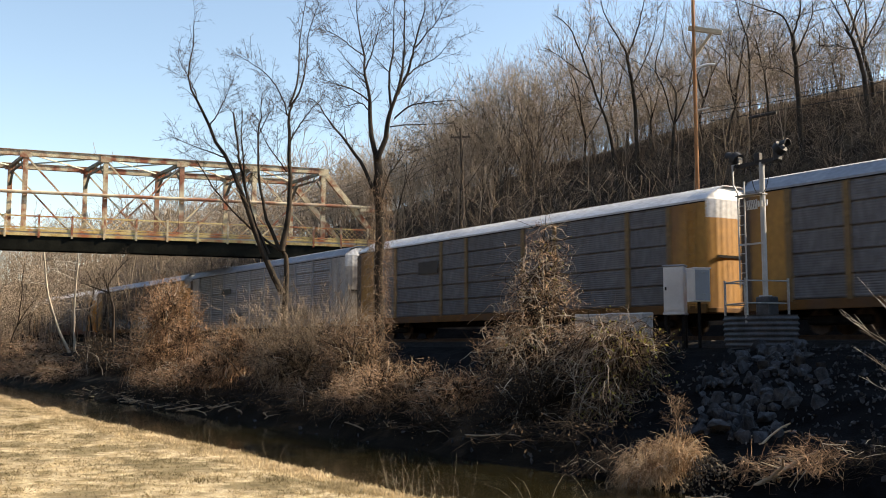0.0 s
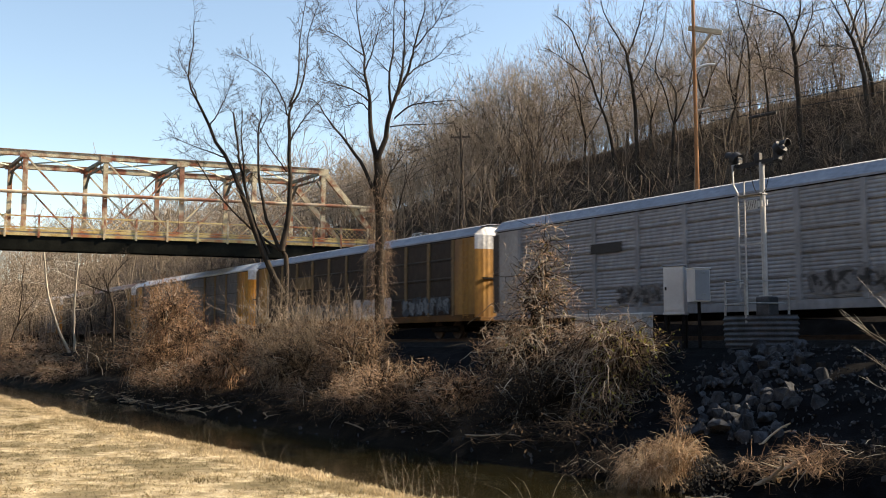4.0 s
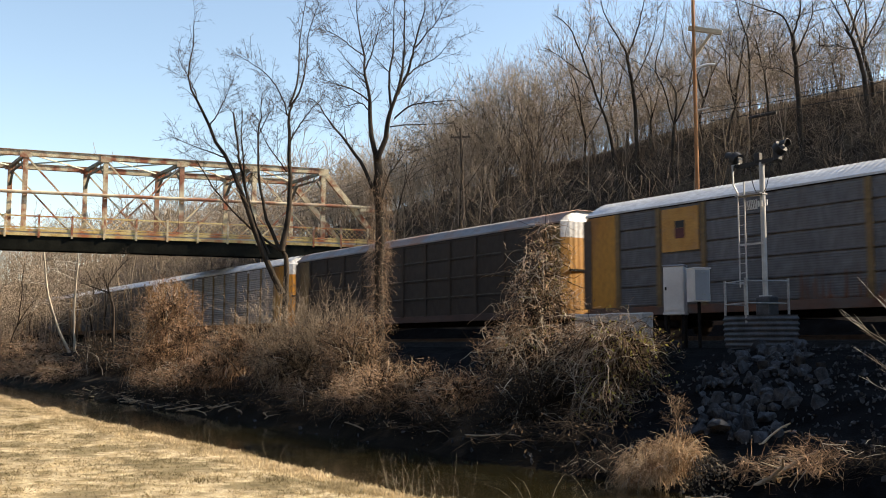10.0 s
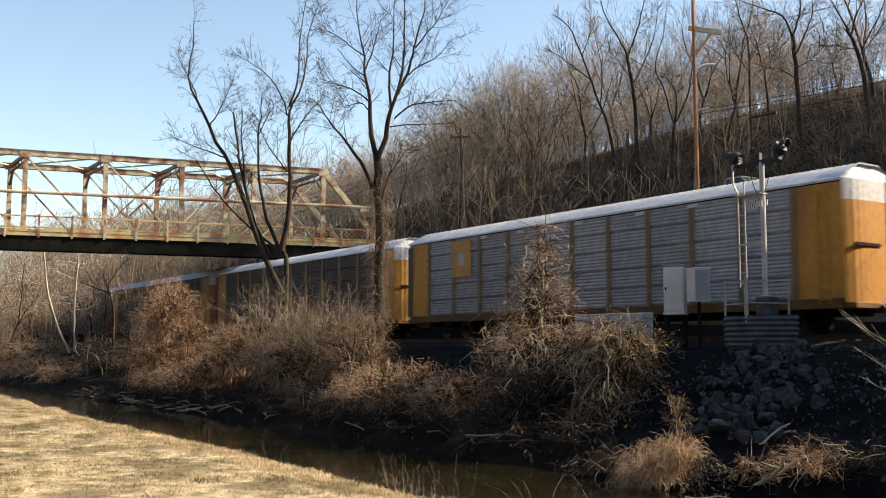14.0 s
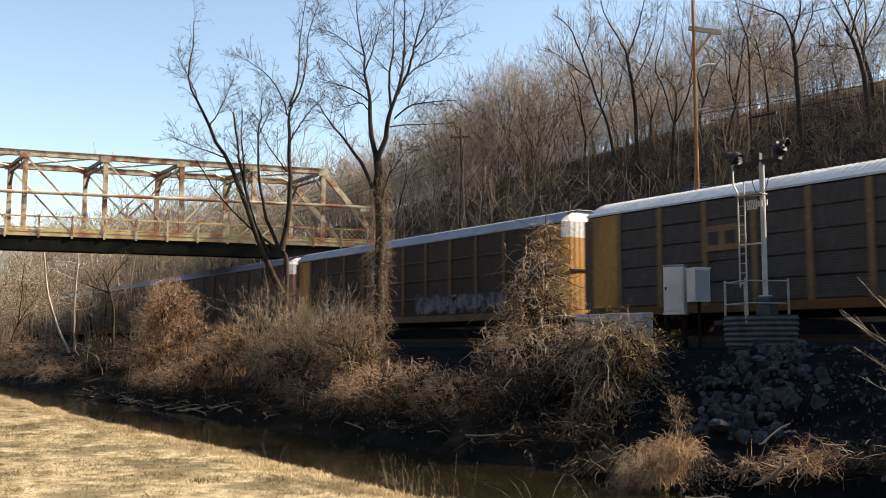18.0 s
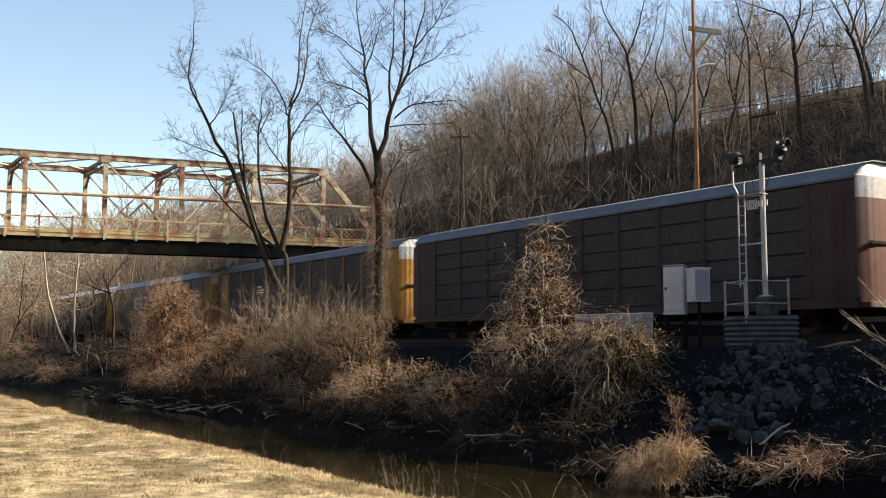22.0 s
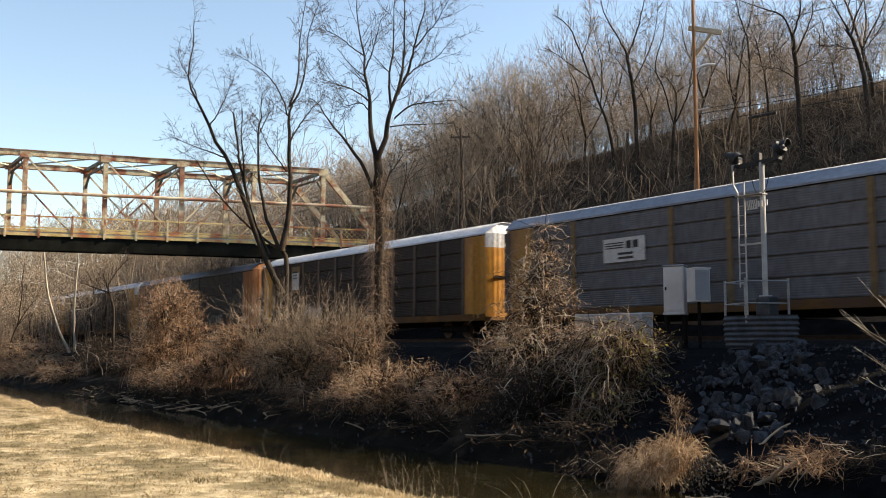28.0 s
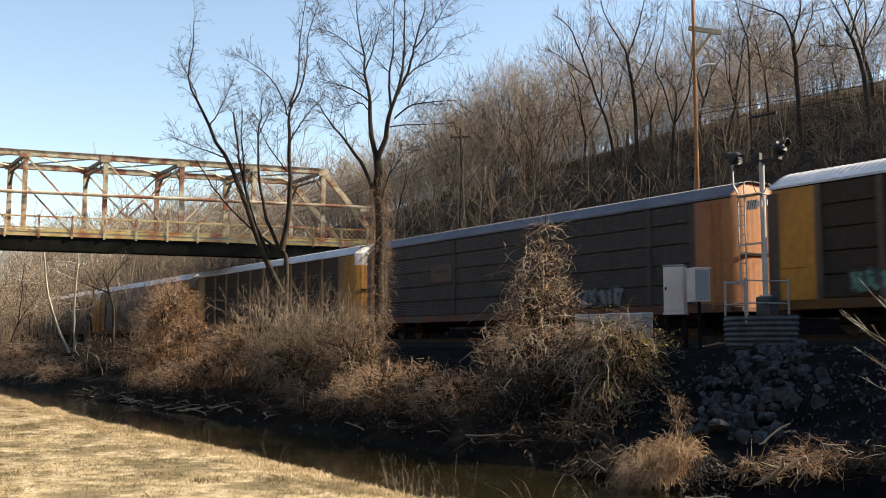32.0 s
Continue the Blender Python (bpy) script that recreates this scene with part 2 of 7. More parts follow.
def mesh_of(name, verts, faces, material, smooth=False):
    me = bpy.data.meshes.new(name)
    me.from_pydata(verts, [], faces)
    me.materials.append(material)
    if smooth:
        me.shade_smooth()
    return me


def thing(name, label, category, at=(0, 0, 0), group="", kind="", turn=0):
    ob = new(name)
    ob.matrix_basis = pose(*at, 0, 0, turn)
    return tagged(ob, label, category, group, kind)


def box(bm, lo, hi, bevel=0.0):
    c = [(a + b) / 2 for a, b in zip(lo, hi)]
    s = [abs(b - a) for a, b in zip(lo, hi)]
    made = bmesh.ops.create_cube(bm, size=1, matrix=Matrix.Translation(c) @ Matrix.Diagonal((*s, 1)))
    if bevel:
        edges = {e for v in made["verts"] for e in v.link_edges}
        bmesh.ops.bevel(bm, geom=list(edges), offset=bevel, segments=1, affect="EDGES", profile=0.5)
    return bm


def rod(bm, a, b, r, sides=8, r2=None):
    a, b = Vector(a), Vector(b)
    d = b - a
    m = Matrix.Translation((a + b) / 2) @ d.to_track_quat("Z", "Y").to_matrix().to_4x4()
    bmesh.ops.create_cone(bm, cap_ends=True, segments=sides, radius1=r, radius2=r if r2 is None else r2, depth=d.length, matrix=m)
    return bm


def beam(bm, a, b, w, h, up=(0, 0, 1)):
    """A bar of width w and height h from a to b."""
    a, b = Vector(a), Vector(b)
    d = (b - a).normalized()
    side = d.cross(Vector(up))
    side = side.normalized() if side.length > 1e-4 else Vector((1, 0, 0))
    top = side.cross(d).normalized()
    vs = [bm.verts.new(p + side * (i * w / 2) + top * (j * h / 2)) for p in (a, b) for i, j in ((-1, -1), (1, -1), (1, 1), (-1, 1))]
    for q in ((3, 2, 1, 0), (4, 5, 6, 7), (0, 1, 5, 4), (1, 2, 6, 5), (2, 3, 7, 6), (3, 0, 4, 7)):
        bm.faces.new([vs[i] for i in q])
    return bm


def tubes(paths, sides=3):
    """Vertices and faces of tapering tubes: each path is a list of (point, radius)."""
    verts, faces = [], []
    ring = [(math.cos(2 * math.pi * i / sides), math.sin(2 * math.pi * i / sides)) for i in range(sides)]
    for path in paths:
        base = len(verts)
        d = (path[-1][0] - path[0][0])
        d = d.normalized() if d.length > 1e-6 else Vector((0, 0, 1))
        u = d.orthogonal().normalized()
        w = d.cross(u)
        for p, r in path:
            for c, s in ring:
                verts.append((p.x + (u.x * c + w.x * s) * r, p.y + (u.y * c + w.y * s) * r, p.z + (u.z * c + w.z * s) * r))
        for k in range(len(path) - 1):
            for i in range(sides):
                j = (i + 1) % sides
                faces.append((base + k * sides + i, base + k * sides + j, base + (k + 1) * sides + j, base + (k + 1) * sides + i))
    return verts, faces


def clamp01(t):
    return max(0.0, min(1.0, t))


def ease(a, b, t):
    t = clamp01((t - a) / (b - a))
    return t * t * (3 - 2 * t)


def profile(y, rows):
    for (y0, z0), (y1, z1) in zip(rows, rows[1:]):
        if y <= y1:
            return z0 + (z1 - z0) * clamp01((y - y0) / (y1 - y0))
    return rows[-1][1]


# ---- ground: one sheet from the grass bank to the wooded hill and the horizon ----
RAIL_Z, TRACK_Y, ROAD_Z = 1.95, 30.85, 9.9
# Rows up to y = -6.5 raise an added, unseen slope that blocks sky.
CREEK = [(-400, 95), (-150, 70), (-60, 42), (-28, 20), (-11, 4.0), (-6.5, 0.3), (0, 0.02), (5.0, 0.0), (6.0, -0.12), (6.9, -0.9), (7.6, -1.55), (9.0, -2.1), (14.5, -2.1), (15.9, -1.62),
         (16.6, -1.25), (17.4, -0.75), (18.6, -0.45), (20.5, 0.35), (23.0, 1.2), (25.5, 1.5), (37.0, 1.55), (39.0, 3.0), (42.6, 9.5), (43.6, 9.83), (51.0, 9.83),
         (52.5, 10.3), (58, 15.0), (66, 20.2), (90, 27.6), (150, 35.5), (400, 42.0), (3000, 60.0)]


def ground_z(x, y):
    edge = 0.02 * (x + 10) if y < 12 else 0.0  # the grass edge drifts a little from the railway's line
    edge = max(-0.9, min(0.0, edge)) - (0.2 * ease(-24, -14, x) if y < 12 else 0.0)
    z = profile(y + edge * ease(-2, 4, y), CREEK)
    if y > 50:  # the hill falls away to the far side of the bridge
        drop = 1 - 0.35 * ease(60, 180, -x) + 0.45 * ease(210, 330, -x) - 0.35 * ease(20, 200, x)
        z = 9.85 + (z - 9.85) * drop
    rough = 0.0
    if 6.2 < y < 26:
        rough = 0.20 * noise.noise((x * 0.5, y * 0.8, 3)) + 0.16 * noise.noise((x * 1.7, y * 1.9, 8)) * ease(15, 17, y)
        if 9 < y < 15:
            rough = 0.0
    elif y > 52:
        rough = 0.7 * noise.noise((x * 0.12, y * 0.12, 1)) + 0.2 * noise.noise((x * 0.5, y * 0.5, 5))
    elif y <= 6.2:
        rough = 0.05 * noise.noise((x * 0.35, y * 0.35, 2))
    elif 37.5 < y < 43:
        rough = 0.25 * noise.noise((x * 0.4, y * 0.4, 6))
    return z + rough


def steps(*runs):
    out = []
    for a, b, s in runs:
        k = max(1, round((b - a) / s))
        out += [a + (b - a) * i / k for i in range(k)]
    return out + [runs[-1][1]]


def build_ground():
    xs = steps((-3000, -400, 400), (-400, -110, 10), (-110, -60, 2), (-60, -4, 0.55), (-4, 30, 2), (30, 200, 15), (200, 2500, 400))
    ys = steps((-2500, -60, 400), (-60, -12, 6), (-12, 5, 0.8), (5, 8, 0.22), (8, 15, 1.2), (15, 19, 0.3), (19, 26, 0.5), (26, 37, 3), (37, 44, 0.8), (44, 51, 2.4), (51, 68, 1.2), (68, 150, 6), (150, 400, 40), (400, 3000, 500))
    verts = [(x, y, ground_z(x, y)) for y in ys for x in xs]
    w = len(xs)
    faces, which = [], []
    for j in range(len(ys) - 1):
        for i in range(w - 1):
            faces.append((j * w + i, j * w + i + 1, (j + 1) * w + i + 1, (j + 1) * w + i))
            y, x = (ys[j] + ys[j + 1]) / 2, xs[i]
            back = y < -7
            y += 0.6 * noise.noise((x * 0.4, y, 0))
            # Index 3 is the shade-black cinder, laid where the train shadows the bank.
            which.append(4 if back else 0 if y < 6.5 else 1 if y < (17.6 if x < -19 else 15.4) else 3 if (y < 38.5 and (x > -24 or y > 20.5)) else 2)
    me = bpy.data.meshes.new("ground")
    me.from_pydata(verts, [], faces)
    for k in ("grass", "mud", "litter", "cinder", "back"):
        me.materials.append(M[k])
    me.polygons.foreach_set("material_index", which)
    me.shade_smooth()
    tagged(new("ground", me), "dry grass bank, muddy creek bed, leaf-strewn wooded slope and an unseen slope added behind", "ground", kind="structure")
    wm = bmesh.new()
    bmesh.ops.create_grid(wm, x_segments=30, y_segments=4, size=1, matrix=Matrix.Translation((-100, 11.5, -1.5)) @ Matrix.Diagonal((260, 5.6, 1, 1)))
    tagged(part("water", wm, M["water"], None), "still dark brown creek water below the banks", "creek", kind="structure")


def build_road():
    bm = bmesh.new()
    box(bm, (-420, 44.4, ROAD_Z - 0.3), (420, 50.2, ROAD_Z))
    tagged(part("road", bm, M["asphalt"], None), "narrow asphalt road along the hillside", "road", kind="structure")


def build_track():
    tr = thing("railway_track", "single railway track on dark ballast", "track", (0, TRACK_Y, RAIL_Z), kind="structure")
    bm = bmesh.new()
    x0, x1 = -430, 330
    pts = [(-3.6, -0.55), (-1.75, -0.2), (1.75, -0.2), (3.6, -0.55), (3.6, -0.75), (-3.6, -0.75)]
    n = 380
    rings = []
    for i in range(n + 1):
        x = x0 + (x1 - x0) * i / n
        rings.append([bm.verts.new((x, y + 0.1 * noise.noise((x, y, 4)), z + 0.05 * noise.noise((x * 2, y, 9)))) for y, z in pts])
    for a, b in zip(rings, rings[1:]):
        for k in range(len(pts)):
            bm.faces.new((a[k], b[k], b[(k + 1) % len(pts)], a[(k + 1) % len(pts)]))
    part("ballast_bed", bm, M["ballast"], tr, "dark crushed stone ballast")
    for y in (-0.7525, 0.7525):
        bm = bmesh.new()
        box(bm, (x0, y - 0.036, -0.045), (x1, y + 0.036, 0.0), 0.008)
        box(bm, (x0, y - 0.009, -0.15), (x1, y + 0.009, -0.04))
        box(bm, (x0, y - 0.07, -0.17), (x1, y + 0.07, -0.15))
        part("rail", bm, M["rail"], tr, "worn steel rail")
    one = bmesh.new()
    box(one, (-0.115, -1.3, -0.34), (0.115, 1.3, -0.17), 0.01)
    me = bpy.data.meshes.new("tie")
    one.to_mesh(me)
    one.free()
    me.materials.append(M["tie"])
    for i in range(140):
        link("tie", me, tr, loc=(-70 + i * 0.55, 0.04 * math.sin(i * 7.1), 0))


# ---- bridge: riveted through truss over the creek and the railway ----
BRIDGE_AT, BRIDGE_TURN, PANEL = (-73.58, 29.94), 76.5, 5.63


def build_bridge():
    """Local x runs along the bridge, local y away from the near truss, z is height."""
    br = thing("truss_bridge", "rusty pale cream steel through truss road bridge", "bridge", (*BRIDGE_AT, 0), turn=BRIDGE_TURN)
    top, deck, low = 15.76, 9.75, 8.42
    first = 7.35 - 8 * PANEL  # top of the far end post
    last = 7.35
    for y, skew in ((0.0, 0.0), (6.1, -1.35)):
        far = y > 1
        nodes = [first + skew + PANEL * i for i in range(9)]
        lo_a, lo_b = nodes[0] - PANEL, nodes[-1] + PANEL
        bm = bmesh.new()
        beam(bm, (nodes[0], y, top), (nodes[-1], y, top), 0.42, 0.38)
        for i, x in enumerate(nodes):
            box(bm, (x - 0.4, y - 0.235, top - 0.35), (x + 0.4, y - 0.215, top + 0.19))
        part("top_chord", bm, M["truss"], br, "riveted top chord with peeling paint and rust")
        bm = bmesh.new()
        box(bm, (nodes[0], y - 0.27, top + 0.195), (nodes[-1], y + 0.27, top + 0.235))
        part("cover_plate", bm, M["truss_rust"], br, "rust-stained cover plate")
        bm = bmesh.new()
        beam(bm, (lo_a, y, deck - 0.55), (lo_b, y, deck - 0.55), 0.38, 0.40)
        part("bottom_chord", bm, M["truss_dark"], br, "bottom chord painted near black for shade")
        for a, b in ((nodes[0], lo_a), (nodes[-1], lo_b)):
            bm = bmesh.new()
            beam(bm, (a, y, top), (b, y, deck - 0.5), 0.42, 0.36, up=(0, 1, 0))
            part("end_post", bm, M["truss"], br)
        for i, x in enumerate(nodes):
            bm = bmesh.new()
            for o in (-0.12, 0.12):
                box(bm, (x + o - 0.06, y - 0.16, deck - 0.5), (x + o + 0.06, y + 0.16, top - 0.15))
            box(bm, (x - 0.165, y - 0.19, deck - 0.45), (x + 0.165, y - 0.163, top - 0.2))
            z = deck
            while z < top - 0.7:
                beam(bm, (x - 0.13, y + 0.165, z), (x + 0.13, y + 0.165, z + 0.42), 0.02, 0.07, up=(0, 1, 0))
                z += 0.42
            part("vertical", bm, M["truss_rust"] if i % 4 == 2 else M["truss"], br, "laced steel vertical")
        for i in range(8):
            a, b = nodes[i], nodes[i + 1]
            runs = [((a, top), (b, deck)), ((b, top), (a, deck))]  # crossed in the middle and the last panel
            if i in (0, 1, 2, 3, 4):
                runs = runs[:1]
            if i == 6:
                runs = runs[1:]
            for k, (p, q) in enumerate(runs):
                bm = bmesh.new()
                w = 0.27 if len(runs) == 1 else 0.13
                beam(bm, (p[0], y + 0.05 * k, p[1] - 0.2), (q[0], y + 0.05 * k, q[1] - 0.3), 0.12, w, up=(0, 1, 0))
                part("diagonal", bm, M["truss_rust"] if (i + far) % 3 == 0 else M["truss"], br)
    # portal and sway frames with knee braces
    for i in range(9):
        xa, xb = first + PANEL * i, first - 1.35 + PANEL * i
        bm = bmesh.new()
        beam(bm, (xa, 0, top - 0.05), (xb, 6.1, top - 0.05), 0.22, 0.25)
        beam(bm, (xa, 0, top - 0.55), (xb, 6.1, top - 0.55), 0.12, 0.14)
        for f in (0.12, 0.3, 0.5, 0.7, 0.88):
            x0, x1 = xa + (xb - xa) * (f - 0.1), xa + (xb - xa) * f
            beam(bm, (x0, 6.1 * (f - 0.1), top), (x1, 6.1 * f, top - 0.55), 0.05, 0.08)
        part("sway_strut", bm, M["truss_shade"], br, "grey-green sway frame darkened for shade")
        for f, g in ((0.0, 0.2), (1.0, 0.8)):
            bm = bmesh.new()
            beam(bm, (xa + (xb - xa) * f, 6.1 * f, top - 1.6), (xa + (xb - xa) * g, 6.1 * g, top - 0.5), 0.16, 0.2)
            part("knee_brace", bm, M["truss_shade"], br)
    for i in range(8):
        xa, xb = first + PANEL * i, first + PANEL * (i + 1)
        for p, q in (((xa, 0), (xb - 1.35, 6.1)), ((xa - 1.35, 6.1), (xb, 0))):
            bm = bmesh.new()
            beam(bm, (*p, top + 0.02), (*q, top + 0.02), 0.1, 0.1)
            part("lateral_brace", bm, M["truss_green"], br)
    # a service pipe strapped along the near truss
    bm = bmesh.new()
    rod(bm, (first - PANEL, -0.36, 12.68), (11.3, -0.36, 12.95), 0.13, 10)
    part("pipe", bm, M["truss_rust"], br, "red-primed service pipe with pale worn paint")
    for i in range(9):
        x = first + PANEL * i
        bm = bmesh.new()
        box(bm, (x - 0.1, -0.5, 12.55), (x + 0.1, 0.0, 12.62))
        part("pipe_bracket", bm, M["truss_rust"], br)
    bm = bmesh.new()
    box(bm, (10.4, -0.52, 12.55), (11.7, -0.2, 12.8), 0.02)
    part("pipe_box", bm, M["truss_rust"], br, "rusted box where the pipe turns down")
    # deck, floor beams and cantilevered footway
    lo_a, lo_b = first - PANEL, last + PANEL
    bm = bmesh.new()
    box(bm, (lo_a - 0.5, 0.35, deck - 0.15), (lo_b + 0.5, 5.8, deck + 0.08))
    part("deck", bm, M["asphalt"], br, "asphalt bridge deck")
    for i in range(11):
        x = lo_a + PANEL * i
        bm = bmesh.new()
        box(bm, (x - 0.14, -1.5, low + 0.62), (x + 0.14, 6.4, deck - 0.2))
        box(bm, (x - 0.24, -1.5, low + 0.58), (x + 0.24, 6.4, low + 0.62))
        part("floor_beam", bm, M["truss_dark"], br, "floor beam painted near black for shade")
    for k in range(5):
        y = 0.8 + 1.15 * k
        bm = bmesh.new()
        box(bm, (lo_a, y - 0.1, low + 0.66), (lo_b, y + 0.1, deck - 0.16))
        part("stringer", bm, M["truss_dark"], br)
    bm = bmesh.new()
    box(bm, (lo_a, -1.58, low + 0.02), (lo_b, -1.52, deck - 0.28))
    part("fascia_girder", bm, M["truss_dark"], br, "fascia girder web, green-black with painted shade")
    bm = bmesh.new()
    box(bm, (lo_a, -1.68, deck - 0.28), (lo_b, -1.45, deck - 0.08))
    part("fascia_flange", bm, M["truss_gold"], br, "yellow flange with rust red patches")
    bm = bmesh.new()
    box(bm, (lo_a, -1.62, deck - 0.08), (lo_b, -0.3, deck + 0.04))
    part("footway", bm, M["concrete"], br, "narrow concrete footway")
    bm = bmesh.new()
    box(bm, (lo_a, -1.66, deck + 0.04), (lo_b, -1.6, deck + 0.22))
    part("kick_plate", bm, M["truss_gold"], br, "pale yellow kick plate")
    n = int((lo_b - lo_a) / 2.2)
    for i in range(n + 1):
        x = lo_a + i * (lo_b - lo_a) / n
        bm = bmesh.new()
        box(bm, (x - 0.07, -1.72, deck - 0.4), (x + 0.07, -1.58, deck + 1.28))
        part("railing_post", bm, M["truss"], br)
    for z in (0.32, 1.15):
        bm = bmesh.new()
        box(bm, (lo_a, -1.655, deck + z - 0.05), (lo_b, -1.60, deck + z + 0.05))
        part("handrail", bm, M["truss_gold"], br)
    lat = int((lo_b - lo_a) / 0.42)
    for s in range(0, lat, 12):
        bm = bmesh.new()
        for i in range(s, min(s + 12, lat)):
            x = lo_a + i * 0.42
            beam(bm, (x, -1.63, deck + 0.34), (x + 0.84, -1.63, deck + 1.12), 0.02, 0.05, up=(0, 1, 0))
            beam(bm, (x, -1.64, deck + 1.12), (x + 0.84, -1.64, deck + 0.34), 0.02, 0.05, up=(0, 1, 0))
        part("lattice_panel", bm, M["truss_gold"], br, "flat-bar lattice railing")
    # masonry ends
    bm = bmesh.new()
    box(bm, (lo_b - 0.6, -2.4, 1.0), (lo_b + 2.5, 8.2, low - 0.05), 0.05)
    part("abutment", bm, M["concrete"], br, "weathered concrete abutment")
    bm = bmesh.new()
    box(bm, (lo_a - 2.5, -2.4, -1.5), (lo_a + 0.6, 8.2, low - 0.05), 0.05)
    part("abutment", bm, M["concrete"], br, "weathered concrete abutment")
    bm = bmesh.new()
    box(bm, (lo_b, -1.6, deck - 1.2), (lo_b + 9.0, 7.4, deck + 0.1))
    part("approach", bm, M["asphalt"], br, "asphalt approach onto the hillside road")


build_ground()
build_road()
build_track()
build_bridge()


# ---- the train: covered two- and three-deck car carriers ----
CAR_L, BODY, HALF, BOW = 28.49, 27.15, 1.55, 0.20


@functools.lru_cache(maxsize=None)
def panel_mesh(kind, wide):
    """A side panel: horizontal bands with recessed joints; ribbed kinds carry shallow corrugation. Outer face at local y = 0, looking to -y."""
    z0, z1 = 0.0, 3.95
    rows = [(z0, 0.03)]
    bands = {"ribbed": 5, "lined": 5, "smooth": 2, "mesh": 4}[kind]
    hgt = (z1 - z0) / bands
    for b in range(bands):
        a = z0 + b * hgt
        groove = 0.03 if kind == "mesh" else 0.1
        rows += [(a + 0.001, groove), (a + 0.065, groove), (a + 0.07, 0.02)]
        if kind in ("ribbed", "lined"):
            k = 5 if kind == "ribbed" else 8
            amp = 0.018 if kind == "ribbed" else 0.007
            for i in range(k):
                u = a + 0.075 + (hgt - 0.085) * i / k
                s = (hgt - 0.085) / k
                rows += [(u + 0.12 * s, 0.02), (u + 0.35 * s, 0.02 - amp), (u + 0.7 * s, 0.02 - amp), (u + 0.95 * s, 0.02)]
        elif kind == "mesh":
            rows += [(a + hgt * 0.5, 0.02), (a + hgt - 0.1, 0.02), (a + hgt - 0.09, -0.012), (a + hgt - 0.02, -0.012)]
        rows.append((a + hgt - 0.004, 0.02))
    rows.append((z1, 0.03))
    verts = [(sx * wide / 2, y, z) for z, y in rows for sx in (-1, 1)]
    faces = [(2 * i, 2 * i + 1, 2 * i + 3, 2 * i + 2) for i in range(len(rows) - 1)]
    base = len(verts)
    verts += [(-wide / 2, 0.11, z0), (wide / 2, 0.11, z0), (wide / 2, 0.11, z1), (-wide / 2, 0.11, z1)]
    faces += [(base + 1, base, base + 3, base + 2)]
    return mesh_of("side_panel", verts, faces, M["galv"])


@functools.lru_cache(maxsize=None)
def roof_mesh(slope):
    """Arched roof with pressed cross ribs; slope is how far the shoulder lies in from the side."""
    verts, faces = [], []
    prof = [(-HALF - 0.03, 5.14), (-HALF - 0.03, 5.22), (-HALF + slope, 5.66), (-0.55, 5.79), (0.55, 5.79), (HALF - slope, 5.66), (HALF + 0.03, 5.22), (HALF + 0.03, 5.14)]
    xs = []
    n = 104
    for i in range(n):
        a = -BODY / 2 + 0.15 + (BODY - 0.3) * i / n
        s = (BODY - 0.3) / n
        xs += [(a, 0), (a + s * 0.55, 0), (a + s * 0.62, 0.024), (a + s * 0.93, 0.024)]
    xs.append((BODY / 2 - 0.15, 0))
    for x, up in xs:
        for k, (y, z) in enumerate(prof):
            verts.append((x, y, z + (up if 1 < k < len(prof) - 2 else 0)))
    w = len(prof)
    for i in range(len(xs) - 1):
        for k in range(w - 1):
            faces.append((i * w + k, (i + 1) * w + k, (i + 1) * w + k + 1, i * w + k + 1))
    return mesh_of("roof", verts, faces, M["galv"])


def end_outline(n=22):
    """Plan of the bowed end: from the near side round to the far side, as (bow outwards, y)."""
    pts = []
    for i in range(n + 1):
        u = -1 + 2 * i / n
        bow = BOW * (1 - abs(u) ** 3.6) - BOW
        rib = 0.016 if i % 2 else 0.0
        pts.append((bow + (rib if 1 < i < n - 1 else 0), u * HALF))
    return pts


@functools.lru_cache(maxsize=None)
def end_mesh(z0, z1, cap):
    pts = end_outline()
    verts, faces = [], []
    levels = [(z0, 0.0), (z1, 0.0)]
    if cap:
        levels += [(5.22, 0.0)]
    for z, o in levels:
        verts += [(b + o, y, z) for b, y in pts]
    w = len(pts)
    for k in range(len(levels) - 1):
        for i in range(w - 1):
            faces.append((k * w + i, k * w + i + 1, (k + 1) * w + i + 1, (k + 1) * w + i))
    if cap:  # hood: rises to the roof arch, leaning back
        top = len(verts)
        for b, y in pts:
            e = abs(y) / HALF
            z = 5.22 + 0.57 * (1 - e ** 2.2)
            verts.append((b - 0.12 - 0.25 * (1 - e), y, z))
        base = (len(levels) - 1) * w
        for i in range(w - 1):
            faces.append((base + i, base + i + 1, top + i + 1, top + i))
        back = len(verts)
        for b, y in pts:
            e = abs(y) / HALF
            verts.append((-1.25, y, 5.2 + 0.585 * (1 - e ** 2.2)))
        for i in range(w - 1):
            faces.append((top + i, top + i + 1, back + i + 1, back + i))
    return mesh_of("end_door", verts, faces, M["galv"])


@functools.lru_cache(maxsize=None)
def block(lo, hi, bevel=0.0):
    bm = bmesh.new()
    box(bm, lo, hi, bevel)
    me = bpy.data.meshes.new("block")
    bm.to_mesh(me)
    bm.free()
    me.materials.append(M["dark_steel"])
    return me


@functools.lru_cache(maxsize=None)
def wheel_mesh():
    bm = bmesh.new()
    rod(bm, (0, -0.07, 0), (0, 0.07, 0), 0.457, 20)
    rod(bm, (0, -0.09, 0), (0, 0.09, 0), 0.16, 12)
    me = bpy.data.meshes.new("wheel")
    bm.to_mesh(me)
    bm.free()
    me.materials.append(M["wheel"])
    return me


